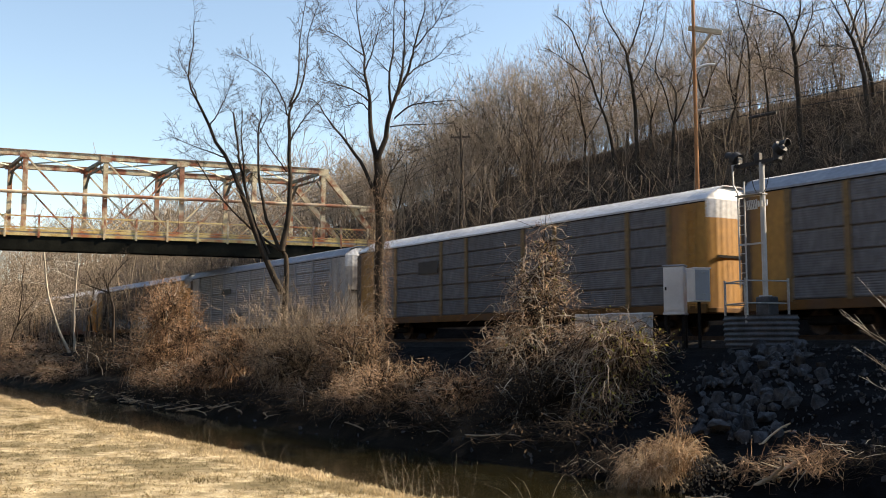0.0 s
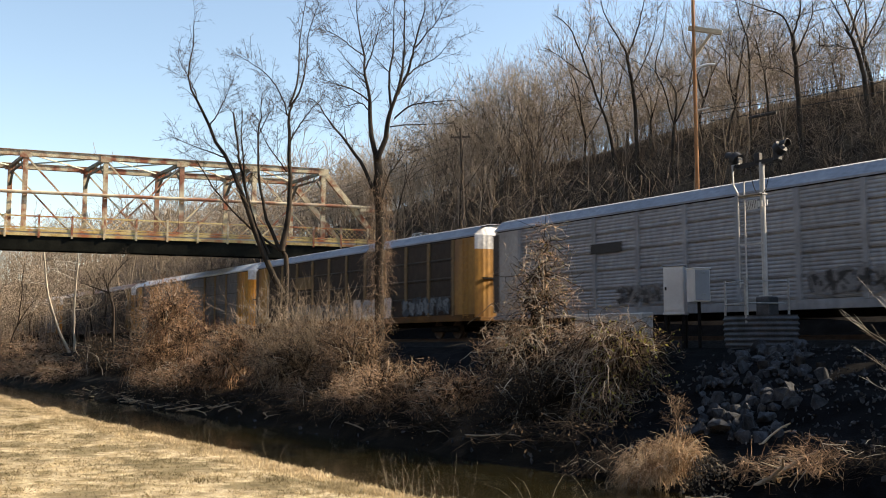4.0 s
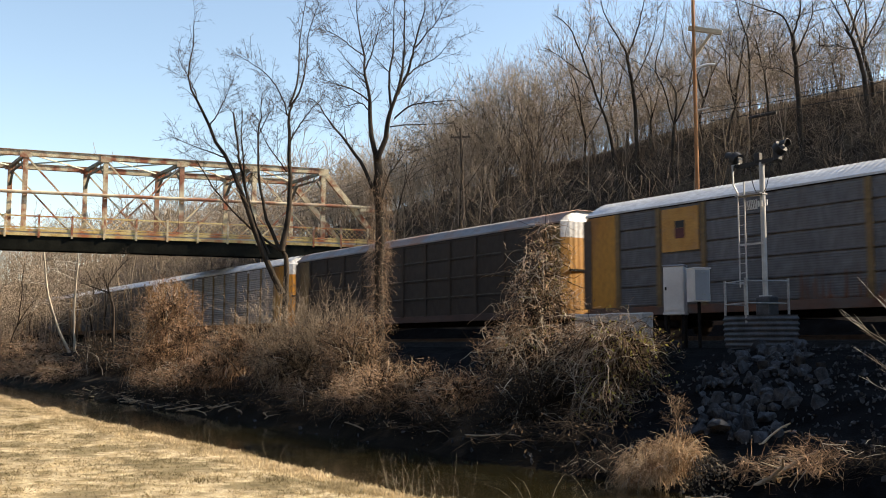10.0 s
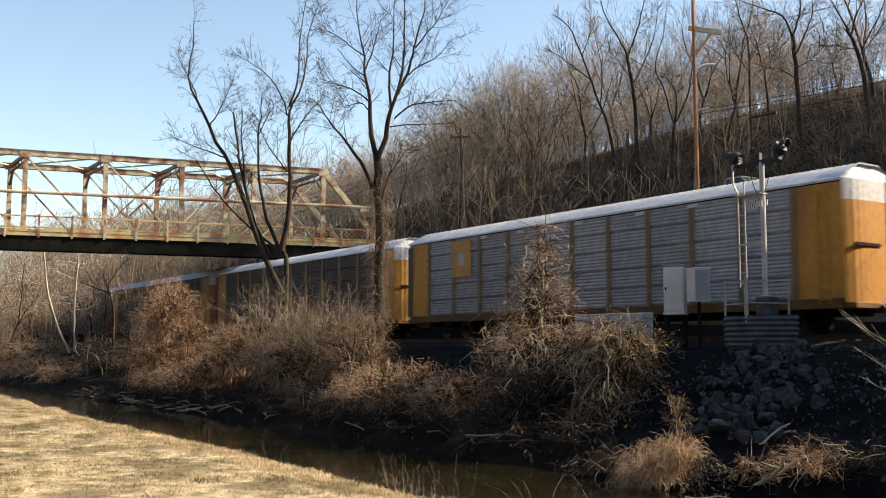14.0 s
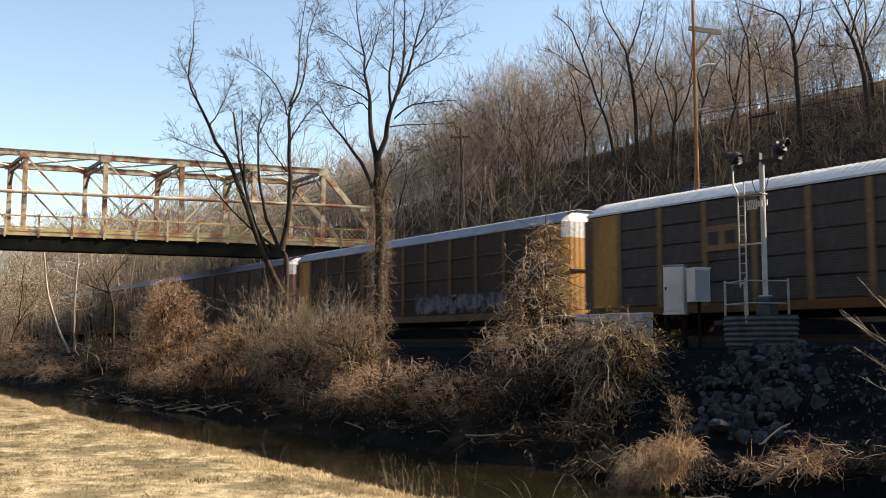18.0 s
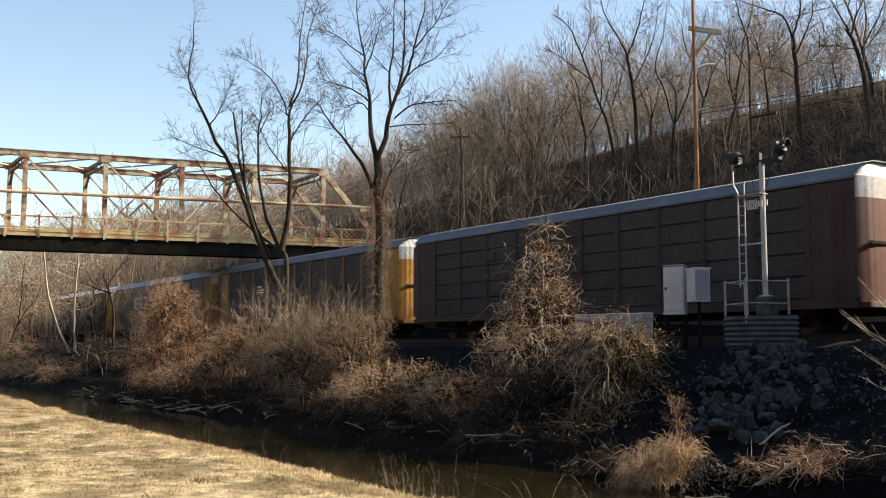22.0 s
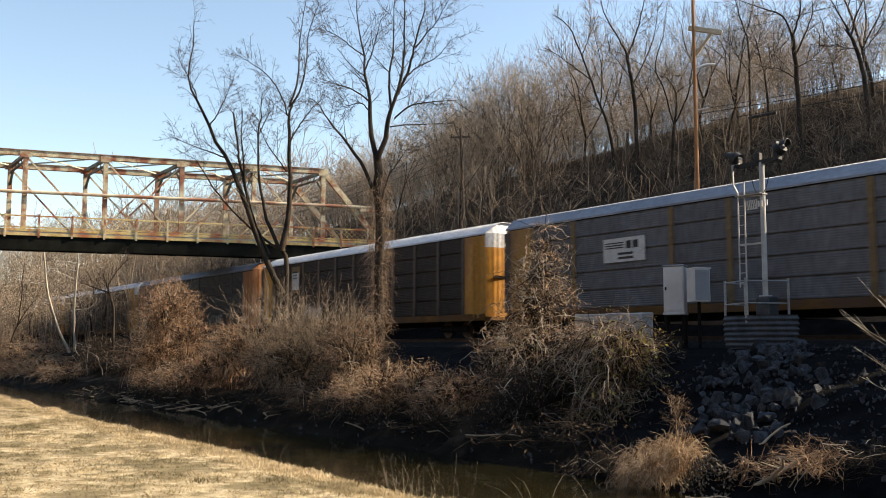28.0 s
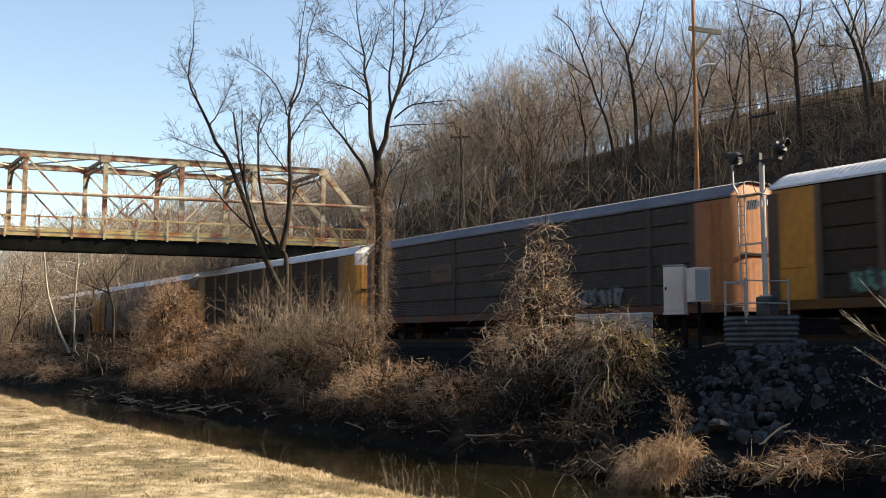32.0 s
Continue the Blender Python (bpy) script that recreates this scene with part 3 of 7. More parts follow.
@functools.lru_cache(maxsize=None)
def ladder_mesh():
    bm = bmesh.new()
    for x in (-0.2, 0.2):
        rod(bm, (x, 0, 1.0), (x, 0, 5.0), 0.022, 5)
    for i in range(12):
        rod(bm, (-0.2, 0, 1.15 + i * 0.33), (0.2, 0, 1.15 + i * 0.33), 0.016, 5)
    me = bpy.data.meshes.new("ladder")
    bm.to_mesh(me)
    bm.free()
    me.materials.append(M["galv"])
    return me


def scrawl(seed, long, tall, strokes=4, weight=0.09):
    """Spray-painted shapes standing side by side: bent strokes as thin sheets."""
    rnd = random.Random(seed)
    verts, faces = [], []
    x = 0.0
    while x < long:
        w = tall * rnd.uniform(0.5, 0.8)
        for _ in range(strokes):
            pts = [(x + rnd.uniform(0, w), rnd.uniform(0.05, 1.0) * tall) for _ in range(2)]
            pts += [(x + rnd.uniform(0, w), rnd.uniform(0.05, 1.0) * tall)]
            th = rnd.uniform(0.5, 1.4) * weight * tall * 0.5
            for (a, b), (c, d) in zip(pts, pts[1:]):
                ln = math.hypot(c - a, d - b) or 1
                nx, nz = -(d - b) / ln * th, (c - a) / ln * th
                o = len(verts)
                e = 0.0012 * (len(faces) % 7)
                verts += [(a + nx, -e, b + nz), (a - nx, -e, b - nz), (c - nx, -e, d - nz), (c + nx, -e, d + nz)]
                faces.append((o, o + 1, o + 2, o + 3))
        x += w * 1.02
    return verts, faces


YEL = mat("faded_yellow_paint", (0.40, 0.19, 0.03), (0.50, 0.26, 0.05), 0.8, 0.55, bump=0.1, fine=12, stain=(0.17, 0.085, 0.035), stain_at=0.6, stretch=(1, 1, 0.35))
ORANGE = mat("deep_yellow_paint", (0.52, 0.22, 0.018), (0.60, 0.29, 0.03), 0.8, 0.5, bump=0.1, fine=12, stain=(0.22, 0.09, 0.028), stain_at=0.62, stretch=(1, 1, 0.35))
RUSTY = mat("rust_bleached_orange", (0.38, 0.145, 0.045), (0.50, 0.225, 0.085), 0.8, 0.7, bump=0.15, fine=12, stain=(0.30, 0.13, 0.07), stain_at=0.58, stretch=(1, 1, 0.35))
PALE = mat("pale_grey_paint", (0.42, 0.39, 0.36), (0.54, 0.51, 0.48), 0.8, 0.6, bump=0.1, fine=12, stain=(0.28, 0.25, 0.22), stain_at=0.64, stretch=(1, 1, 0.35))
MAROON = mat("maroon_paint", (0.09, 0.017, 0.018), (0.15, 0.03, 0.03), 0.8, 0.6, bump=0.1, fine=12, stain=(0.10, 0.05, 0.045), stain_at=0.6)
G_LIGHT = mat("light_galvanised_side", (0.30, 0.31, 0.33), (0.42, 0.43, 0.45), 0.6, 0.55, metal=0.15, bump=0.1, stain=(0.30, 0.29, 0.29), stain_at=0.64, stretch=(1, 1, 0.4), vary=0.12, spec=0.2)
G_MID = mat("grey_side", (0.135, 0.138, 0.15), (0.20, 0.203, 0.215), 0.6, 0.6, metal=0.1, bump=0.1, stain=(0.10, 0.095, 0.092), stain_at=0.62, stretch=(1, 1, 0.4), vary=0.12, spec=0.2)
G_DARK = mat("dark_grey_side", (0.065, 0.062, 0.06), (0.105, 0.10, 0.097), 0.6, 0.65, metal=0.1, bump=0.1, stain=(0.06, 0.047, 0.04), stain_at=0.6, stretch=(1, 1, 0.4), vary=0.12, spec=0.2)
G_SOOT = mat("sooty_grey_side", (0.040, 0.034, 0.030), (0.066, 0.057, 0.050), 0.6, 0.7, bump=0.1, stain=(0.045, 0.036, 0.03), stain_at=0.6, stretch=(1, 1, 0.4), vary=0.12, spec=0.2)
BROWN = mat("dark_brown_side", (0.040, 0.032, 0.026), (0.068, 0.054, 0.044), 0.6, 0.7, bump=0.1, stain=(0.05, 0.032, 0.022), stain_at=0.6, stretch=(1, 1, 0.4), vary=0.12, spec=0.2)
R_WHITE = mat("white_roof", (0.56, 0.57, 0.585), (0.70, 0.71, 0.72), 0.7, 0.5, bump=0.08, stain=(0.44, 0.44, 0.45), stain_at=0.64)
# The near slope's blue shade is put into these three roof colours.
R_SHADE = mat("shade_blue_grey_roof", (0.25, 0.275, 0.32), (0.34, 0.365, 0.41), 0.7, 0.5, bump=0.08, stain=(0.21, 0.22, 0.24), stain_at=0.64)
R_DEEP_SHADE = mat("deep_shade_blue_grey_roof", (0.10, 0.11, 0.13), (0.16, 0.172, 0.195), 0.7, 0.6, bump=0.08, stain=(0.12, 0.12, 0.125), stain_at=0.62)
R_RUST = mat("shade_grey_roof_with_rust", (0.22, 0.215, 0.22), (0.31, 0.30, 0.30), 0.7, 0.6, bump=0.1, stain=(0.27, 0.15, 0.10), stain_at=0.54)
P_YEL = mat("dull_yellow_post", (0.17, 0.105, 0.04), (0.25, 0.16, 0.065), 1.0, 0.65, bump=0.1, stain=(0.18, 0.11, 0.06), stain_at=0.58)
P_BROWN = mat("brown_post", (0.075, 0.052, 0.038), (0.12, 0.085, 0.062), 1.0, 0.65, bump=0.1)
P_RUST = mat("rusty_brown_post", (0.10, 0.058, 0.030), (0.16, 0.095, 0.050), 1.0, 0.7, bump=0.1)
BAND = mat("dusty_grey_band", (0.085, 0.080, 0.072), (0.13, 0.123, 0.112), 1.0, 0.75, bump=0.1, spec=0.2)
SPRAY_L = mat("lilac_grey_spray_paint", (0.13, 0.13, 0.15), (0.21, 0.21, 0.235), 1.5, 0.7, bump=0)
DARK_YEL = mat("dark_yellow_corner", (0.14, 0.088, 0.030), (0.22, 0.145, 0.050), 0.8, 0.65, bump=0.1, fine=12, stain=(0.06, 0.04, 0.022), stain_at=0.58, stretch=(1, 1, 0.35))
P_MAROON = mat("dark_maroon_post", (0.04, 0.02, 0.019), (0.065, 0.034, 0.031), 1.0, 0.65, bump=0.1)
SILL_Y = mat("grimy_yellow_sill", (0.12, 0.058, 0.016), (0.21, 0.10, 0.027), 1.0, 0.7, bump=0.1, stain=(0.10, 0.055, 0.03), stain_at=0.55, spec=0.2)
RUSTSIDE = mat("rust_brown_lower_side", (0.12, 0.05, 0.03), (0.22, 0.095, 0.055), 0.8, 0.85, bump=0.2, stain=(0.10, 0.08, 0.07), stain_at=0.55)
SPRAY_D = mat("dull_blue_spray_paint", (0.06, 0.075, 0.09), (0.12, 0.14, 0.16), 1.5, 0.7, bump=0, spec=0.2)
SPRAY_G2 = mat("dull_grey_spray_paint", (0.20, 0.20, 0.205), (0.28, 0.28, 0.285), 1.5, 0.7, bump=0, spec=0.2)
SPRAY_W = mat("white_spray_paint", (0.46, 0.48, 0.50), (0.64, 0.66, 0.68), 1.5, 0.6, bump=0)
SPRAY_B = mat("blue_grey_spray_paint", (0.13, 0.165, 0.19), (0.22, 0.26, 0.29), 1.5, 0.6, bump=0)
SPRAY_K = mat("black_spray_paint", (0.015, 0.015, 0.017), (0.05, 0.05, 0.05), 1.5, 0.6, bump=0)
SPRAY_G = mat("green_spray_paint", (0.08, 0.26, 0.19), (0.14, 0.36, 0.27), 1.5, 0.6, bump=0)
SIGN_W = mat("white_panel", (0.62, 0.62, 0.60), (0.76, 0.76, 0.74), 2.0, 0.6, bump=0)
SIGN_Y = mat("orange_yellow_panel", (0.52, 0.25, 0.05), (0.62, 0.33, 0.08), 2.0, 0.6, bump=0, stain=(0.36, 0.2, 0.09), stain_at=0.6)
SIGN_M = mat("maroon_black_panel", (0.06, 0.018, 0.020), (0.10, 0.03, 0.032), 2.0, 0.6, bump=0)
SIGN_K = mat("black_panel", (0.012, 0.012, 0.014), (0.03, 0.03, 0.03), 2.0, 0.6, bump=0)


def autorack(spec, label):
    """A covered car carrier, local x towards its front, rail top at z = 0, the side at -y faces the creek."""
    car = thing("autorack_car", label, "train car", group="cars of the train")
    link("body", block((-BODY / 2 + 0.4, -HALF + 0.13, 1.0), (BODY / 2 - 0.4, HALF - 0.13, 5.2)), car, "dark interior shell", material=M["dark_steel"])
    link("roof", roof_mesh(spec["slope"]), car, "ribbed steel roof", material=spec["roof"])
    for s in (-1, 1):
        turn = pose(0, s * HALF, 0, 0, 0, 0 if s < 0 else 180)
        link("side_sill", block((-BODY / 2 + 0.3, -0.02, 0.86), (BODY / 2 - 0.3, 0.1, 1.2), 0.01), car, loc=turn, material=spec["sill"])
        link("top_rail", block((-BODY / 2 + 0.4, -0.015, 5.10), (BODY / 2 - 0.4, 0.1, 5.16)), car, loc=turn, material=M["dark_steel"])
        for e in (-1, 1):
            x = e * (BODY / 2 - BOW - 0.95)
            link("corner_panel", block((-0.95, -0.01, 1.2), (0.95, 0.1, 5.1), 0.01), car, "painted corner panel", loc=turn @ Matrix.Translation((x, 0, 0)), material=spec["corner"] or spec["end"])
            if spec.get("door_panel"):
                link("access_door", block((-0.6, -0.04, 2.3), (0.5, 0.0, 4.7), 0.02), car, loc=turn @ Matrix.Translation((x, 0, 0)), material=spec["end"])
        span = BODY - 2 * (BOW + 1.9)
        n = spec.get("bays", 10)
        wide = span / n
        for i in range(n):
            x = -span / 2 + (i + 0.5) * wide
            link("side_panel", panel_mesh(spec["kind"], round(wide - 0.02, 3)), car, loc=turn @ Matrix.Translation((x, 0, 1.17)), material=spec["side"])
        if spec["kind"] == "mesh":
            for k in (1, 2, 3):
                z = 1.17 + 3.95 * k / 4
                link("side_band", block((-span / 2, -0.012, z - 0.05), (span / 2, 0.05, z + 0.04)), car, loc=turn, material=BAND)
        for i in range(n + 1):
            if i in spec.get("bare", ()):
                continue
            x = -span / 2 + i * wide
            link("post", block((-0.12, -0.045, 1.15), (0.12, 0.05, 5.1), 0.01), car, loc=turn @ Matrix.Translation((x, 0, 0)), material=spec["post"])
        link("ladder", ladder_mesh(), car, loc=turn @ Matrix.Translation((s * -1 * (BODY / 2 - 0.9), -0.09, 0)), material=spec["end"])
    for x0, x1, y0 in ((0.02, 0.10, -0.03), (0.10, 0.42, -0.016), (0.42, 0.50, -0.035)):
        link("end_post", block((-BODY / 2 + x0, y0, 1.2), (-BODY / 2 + x1, 0.14, 5.0), 0.01), car, "dark brown edge of the end frame", loc=pose(0, -HALF, 0), material=P_BROWN)
    for e in (-1, 1):
        at = pose(e * BODY / 2, 0, 0, 0, 0, 0 if e > 0 else 180)
        link("end_door", end_mesh(1.05, 4.5, False), car, "bowed ribbed end doors", loc=at, material=spec["end"])
        link("end_hood", end_mesh(4.5, 4.7, True), car, "pale hood over the end doors", loc=at, material=spec.get("hood", R_WHITE))
        link("door_bar", block((-0.02, -1.2, 2.96), (0.06, 0.2, 3.06)), car, loc=at, material=M["dark_steel"])
        link("end_ladder", ladder_mesh(), car, loc=at @ pose(-0.1, -0.75, 0, 0, 0, 90), material=spec["end"])
        link("platform", block((-0.9, -1.45, 0.86), (0.12, 1.45, 1.05), 0.02), car, loc=at, material=spec["sill"])
        coupler = link("coupler", block((-0.2, -0.12, 0.72), (0.70, 0.12, 0.98), 0.04), car, loc=at, material=M["wheel"])
        truck = link("truck", block((-1.35, -0.2, 0.36), (1.35, 0.2, 0.62), 0.05), car, loc=pose(e * 9.95, 0, 0), material=M["dark_steel"])
        for s in (-1, 1):
            link("side_frame", block((-1.25, -0.09, 0.33), (1.25, 0.09, 0.66), 0.08), truck, loc=(0, s * 1.0, 0), material=M["dark_steel"])
            for w in (-0.875, 0.875):
                link("wheel", wheel_mesh(), truck, loc=(w, s * 0.7525, 0.457), material=M["wheel"])
    link("centre_sill", block((-BODY / 2 + 0.4, -0.35, 0.62), (BODY / 2 - 0.4, 0.35, 0.95)), car, material=M["dark_steel"])
    for name, x, z, w, h, m, lab, inner in spec.get("signs", ()):
        p = link("sign_panel", block((-w / 2, -0.012, -h / 2), (w / 2, 0.0, h / 2)), car, lab, loc=(x, -HALF - 0.05, z), material=m)
        for (ix, iz, iw, ih, im) in inner:
            link("sign_mark", block((-iw / 2, -0.006, -ih / 2), (iw / 2, 0.0, ih / 2)), p, loc=(ix, -0.012, iz), material=im)
    for seed, x, z, ln, tall, m in spec.get("spray", ()):
        v, f = scrawl(seed, ln, tall, 5, 0.26)
        link("spray_fill", mesh_of("spray_fill", v, f, SPRAY_D if m is not SPRAY_K else SPRAY_G2), car, "dull sprayed fill", loc=(x, -HALF - 0.052, z))["kind"] = "stuff"
        v, f = scrawl(seed + 1000, ln, tall * 0.95, 4, 0.13)
        link("spray_paint", mesh_of("spray_paint", v, f, m), car, "spray-painted scrawl", loc=(x, -HALF - 0.064, z))["kind"] = "stuff"
    for x, z, w, h, m in spec.get("patches", ()):
        rnd = random.Random(int(w * 10 + x))
        verts, faces = [], []
        for k in range(int(w * 22)):
            u, wide, up = rnd.uniform(-w / 2, w / 2), rnd.uniform(0.01, 0.07), h * rnd.random() ** 2.0 * (0.5 + 0.5 * noise.noise((x + k * 0.01, 3, 1)) + 0.4)
            o, e = len(verts), -0.0008 * (k % 5)
            verts += [(u - wide, e, -h / 2), (u + wide, e, -h / 2), (u + wide * 0.4, e, -h / 2 + up), (u - wide * 0.4, e, -h / 2 + up)]
            faces.append((o, o + 1, o + 2, o + 3))
        link("rust_streak", mesh_of("rust_streak", verts, faces, m), car, "rust-brown streaks up the lower panels", loc=(x, -HALF - 0.0135, z))["kind"] = "stuff"
    return car


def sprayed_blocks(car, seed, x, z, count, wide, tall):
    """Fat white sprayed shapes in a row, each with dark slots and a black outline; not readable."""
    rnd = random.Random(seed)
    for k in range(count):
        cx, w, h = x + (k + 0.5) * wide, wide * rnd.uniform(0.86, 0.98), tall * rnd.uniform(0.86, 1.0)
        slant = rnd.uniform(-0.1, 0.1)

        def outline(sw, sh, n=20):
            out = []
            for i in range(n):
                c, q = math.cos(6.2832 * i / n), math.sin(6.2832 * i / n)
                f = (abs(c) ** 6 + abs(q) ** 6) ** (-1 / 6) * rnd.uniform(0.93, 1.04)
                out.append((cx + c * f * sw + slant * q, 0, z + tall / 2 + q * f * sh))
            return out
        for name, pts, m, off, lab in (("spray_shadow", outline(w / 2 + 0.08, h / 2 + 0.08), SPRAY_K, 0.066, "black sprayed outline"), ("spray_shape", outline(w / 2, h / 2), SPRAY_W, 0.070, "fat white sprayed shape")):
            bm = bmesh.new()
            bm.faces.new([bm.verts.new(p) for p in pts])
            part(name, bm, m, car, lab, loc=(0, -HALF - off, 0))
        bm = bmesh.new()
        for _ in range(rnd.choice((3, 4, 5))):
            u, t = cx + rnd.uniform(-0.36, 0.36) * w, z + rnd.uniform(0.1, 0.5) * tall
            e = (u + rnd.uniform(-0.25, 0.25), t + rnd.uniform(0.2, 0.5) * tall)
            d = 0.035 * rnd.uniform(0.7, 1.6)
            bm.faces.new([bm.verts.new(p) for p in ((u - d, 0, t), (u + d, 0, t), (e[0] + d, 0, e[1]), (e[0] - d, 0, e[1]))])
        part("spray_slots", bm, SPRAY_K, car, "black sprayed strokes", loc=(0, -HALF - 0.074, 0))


def bars(w, h, m, rows=2, cols=4):
    out = []
    for r in range(rows):
        z = h / 2 - (r + 0.5) * h / rows
        for c in range(cols):
            out.append((-w / 2 + (c + 0.5) * w / cols, z, w / cols * 0.62, h / rows * 0.5, m))
    return out


STD = dict(corner=None, slope=0.42, roof=R_WHITE, sill=SILL_Y, end=YEL, post=P_YEL, side=G_MID, kind="lined")


def spec(**over):
    return {**STD, **over}


shield = [(0, 0.2, 0.5, 0.28, SIGN_K), (0, -0.15, 0.5, 0.4, MAROON)]
lines_w = [(0, -0.12, 1.15, 0.07, SIGN_W), (0, -0.3, 1.15, 0.07, SIGN_W), (-0.2, 0.12, 0.7, 0.16, SIGN_W)]
CARS = [  # from the front of the train to its back
    (spec(roof=R_SHADE, bays=10), "grey car carrier with dull yellow posts"),
    (spec(slope=0.75, bays=10, bare=(2, 5, 8), signs=(("s", -5.75, 3.8, 1.9, 0.65, SIGN_K, "small black panel", []),)), "grey car carrier with yellow ends and a white roof"),
    (spec(side=G_LIGHT, post=G_LIGHT, end=PALE, sill=G_LIGHT, roof=R_SHADE, kind="ribbed", bays=9, spray=((5, 4.2, 1.3, 4.2, 0.9, SPRAY_K), (6, -5.0, 1.3, 2.2, 0.8, SPRAY_K)), signs=(("s", -5.6, 3.75, 1.9, 0.42, SIGN_K, "dark number panel", []),)), "pale grey car carrier with pale ends and black scrawls"),
    (spec(side=BROWN, roof=R_SHADE, kind="mesh", spray=((11, -8.2, 1.25, 4.6, 1.0, SPRAY_B), (12, 6.6, 1.2, 4.2, 1.0, SPRAY_B), (13, -3.5, 1.2, 3.8, 1.0, SPRAY_B)), signs=(("s", -5.7, 3.7, 2.2, 0.8, P_YEL, "dull yellow panel", []),)), "brown car carrier with yellow posts and white and blue scrawls"),
    (spec(slope=0.75, end=ORANGE, sill=RUSTSIDE, side=G_MID, bare=(3, 4, 6), signs=(("s", -8.0, 4.15, 1.9, 1.7, SIGN_Y, "orange panel with a dark shield", shield),), patches=((1.2, 1.75, 8.0, 1.1, RUSTSIDE), (7.2, 1.7, 4.0, 1.0, RUSTSIDE))), "dark-lined grey car carrier with orange ends and rusty lower panels"),
    (spec(slope=0.5, corner=DARK_YEL, side=G_SOOT, end=YEL, sill=P_MAROON, roof=R_RUST, post=BROWN, kind="mesh", signs=(("s", 12.08, 3.77, 0.7, 0.75, SIGN_K, "small dark emblem panel", bars(0.5, 0.55, SIGN_W, 2, 2)),)), "sooty dark grey car carrier with a rust-streaked roof painted shade-grey"),
    (spec(slope=0.75, side=G_LIGHT, end=ORANGE, sill=SILL_Y, kind="ribbed", signs=(("s", -8.4, 4.05, 1.7, 1.85, SIGN_Y, "orange panel with a pale mark", [(0, 0, 0.6, 0.7, PALE)]),) + tuple(("s", x, 5.0, 0.5, 0.14, SIGN_W, "white tab", []) for x in (-6.5, -3.6, 0.5, 4.2, 7.0))), "bright galvanised car carrier with deep yellow ends and posts"),
    (spec(slope=0.7, side=G_DARK, signs=(("s", -5.97, 3.64, 2.05, 0.95, P_YEL, "dull yellow panel with dark block marks", [(-0.45, 0, 0.5, 0.5, SIGN_K), (0.35, 0, 0.5, 0.5, SIGN_K)]),)), "dark grey car carrier with a yellow lettered panel"),
    (spec(roof=R_SHADE, side=BROWN, post=P_RUST, sill=P_RUST, kind="mesh", signs=(("s", -2.75, 3.68, 2.2, 0.92, SIGN_M, "maroon panel with white lines", lines_w),), spray=((21, 1.4, 1.25, 7.2, 1.05, SPRAY_L), (22, -10.0, 1.25, 4.0, 0.9, SPRAY_B))), "dark brown car carrier with a maroon emblem and pale scrawls"),
    (spec(roof=R_DEEP_SHADE, side=G_DARK, post=P_MAROON, end=MAROON, corner=P_MAROON, sill=P_MAROON, signs=(("s", -6.8, 4.0, 1.4, 0.4, SIGN_K, "dark number panel", []),)), "dark grey car carrier with maroon ends and posts"),
    (spec(roof=R_DEEP_SHADE, side=G_DARK, kind="smooth", signs=(("s", -5.43, 3.7, 1.8, 0.85, SIGN_K, "black panel with white lines", lines_w),)), "smooth grey car carrier with a black and white emblem"),
    (spec(roof=R_SHADE, side=G_MID, bays=8, bare=(2, 5), signs=(("s", -5.44, 3.6, 2.4, 1.0, SIGN_W, "white panel with dark bars", [(-0.55, 0.3, 1.1, 0.05, SIGN_K), (-0.55, 0.2, 1.1, 0.05, SIGN_K), (-0.55, 0.1, 1.1, 0.05, SIGN_K), (0.28, 0.2, 0.3, 0.32, SIGN_K), (0.68, 0.2, 0.3, 0.32, SIGN_K), (0.1, -0.16, 0.9, 0.1, G_DARK), (0.1, -0.34, 0.9, 0.1, G_DARK)]),)), "grey lined car carrier with a white lettered panel"),
    (spec(slope=0.7, side=BROWN, end=ORANGE, post=P_BROWN, door_panel=True, signs=(("s", -7.88, 4.02, 1.27, 1.75, P_YEL, "yellow-framed white panel", [(0, -0.12, 1.0, 1.15, SIGN_W), (-0.1, 0.5, 0.7, 0.12, SIGN_K), (-0.1, 0.3, 0.6, 0.12, SIGN_M), (-0.1, 0.1, 0.7, 0.12, SIGN_K)]),), spray=((31, -10.3, 1.3, 1.2, 0.8, SPRAY_G), (32, -6.6, 1.25, 2.4, 1.0, SPRAY_W))), "dark brown car carrier with a white framed panel"),
    (spec(roof=R_DEEP_SHADE, side=G_DARK, end=RUSTY, hood=RUSTY, sill=RUSTSIDE, post=G_DARK, bare=(1, 2, 4, 5, 7, 8), signs=(("s", -5.7, 3.42, 1.9, 0.95, P_BROWN, "faded brown panel", [(0, 0.1, 1.2, 0.1, SIGN_K)]),), spray=((41, 5.0, 1.2, 2.4, 0.9, SPRAY_B),)), "weathered dark grey car carrier with bleached orange ends"),
    (spec(roof=R_WHITE, side=BROWN, kind="mesh"), "brown car carrier with yellow ends"),
    (spec(side=G_MID), "grey car carrier with yellow ends"),
    (spec(slope=0.7, side=G_DARK, end=ORANGE), "dark grey car carrier with orange ends"),
    (spec(side=G_MID, roof=R_SHADE), "grey car carrier with a roof painted shade-blue"),
]
train = [autorack(s, lab) for s, lab in CARS]
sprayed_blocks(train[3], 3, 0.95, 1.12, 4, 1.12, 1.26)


def train_front(t):
    """Where the near front corner of the second car is along the track."""
    return -25.196 + 10.4818 * t + 0.0074818 * t * t


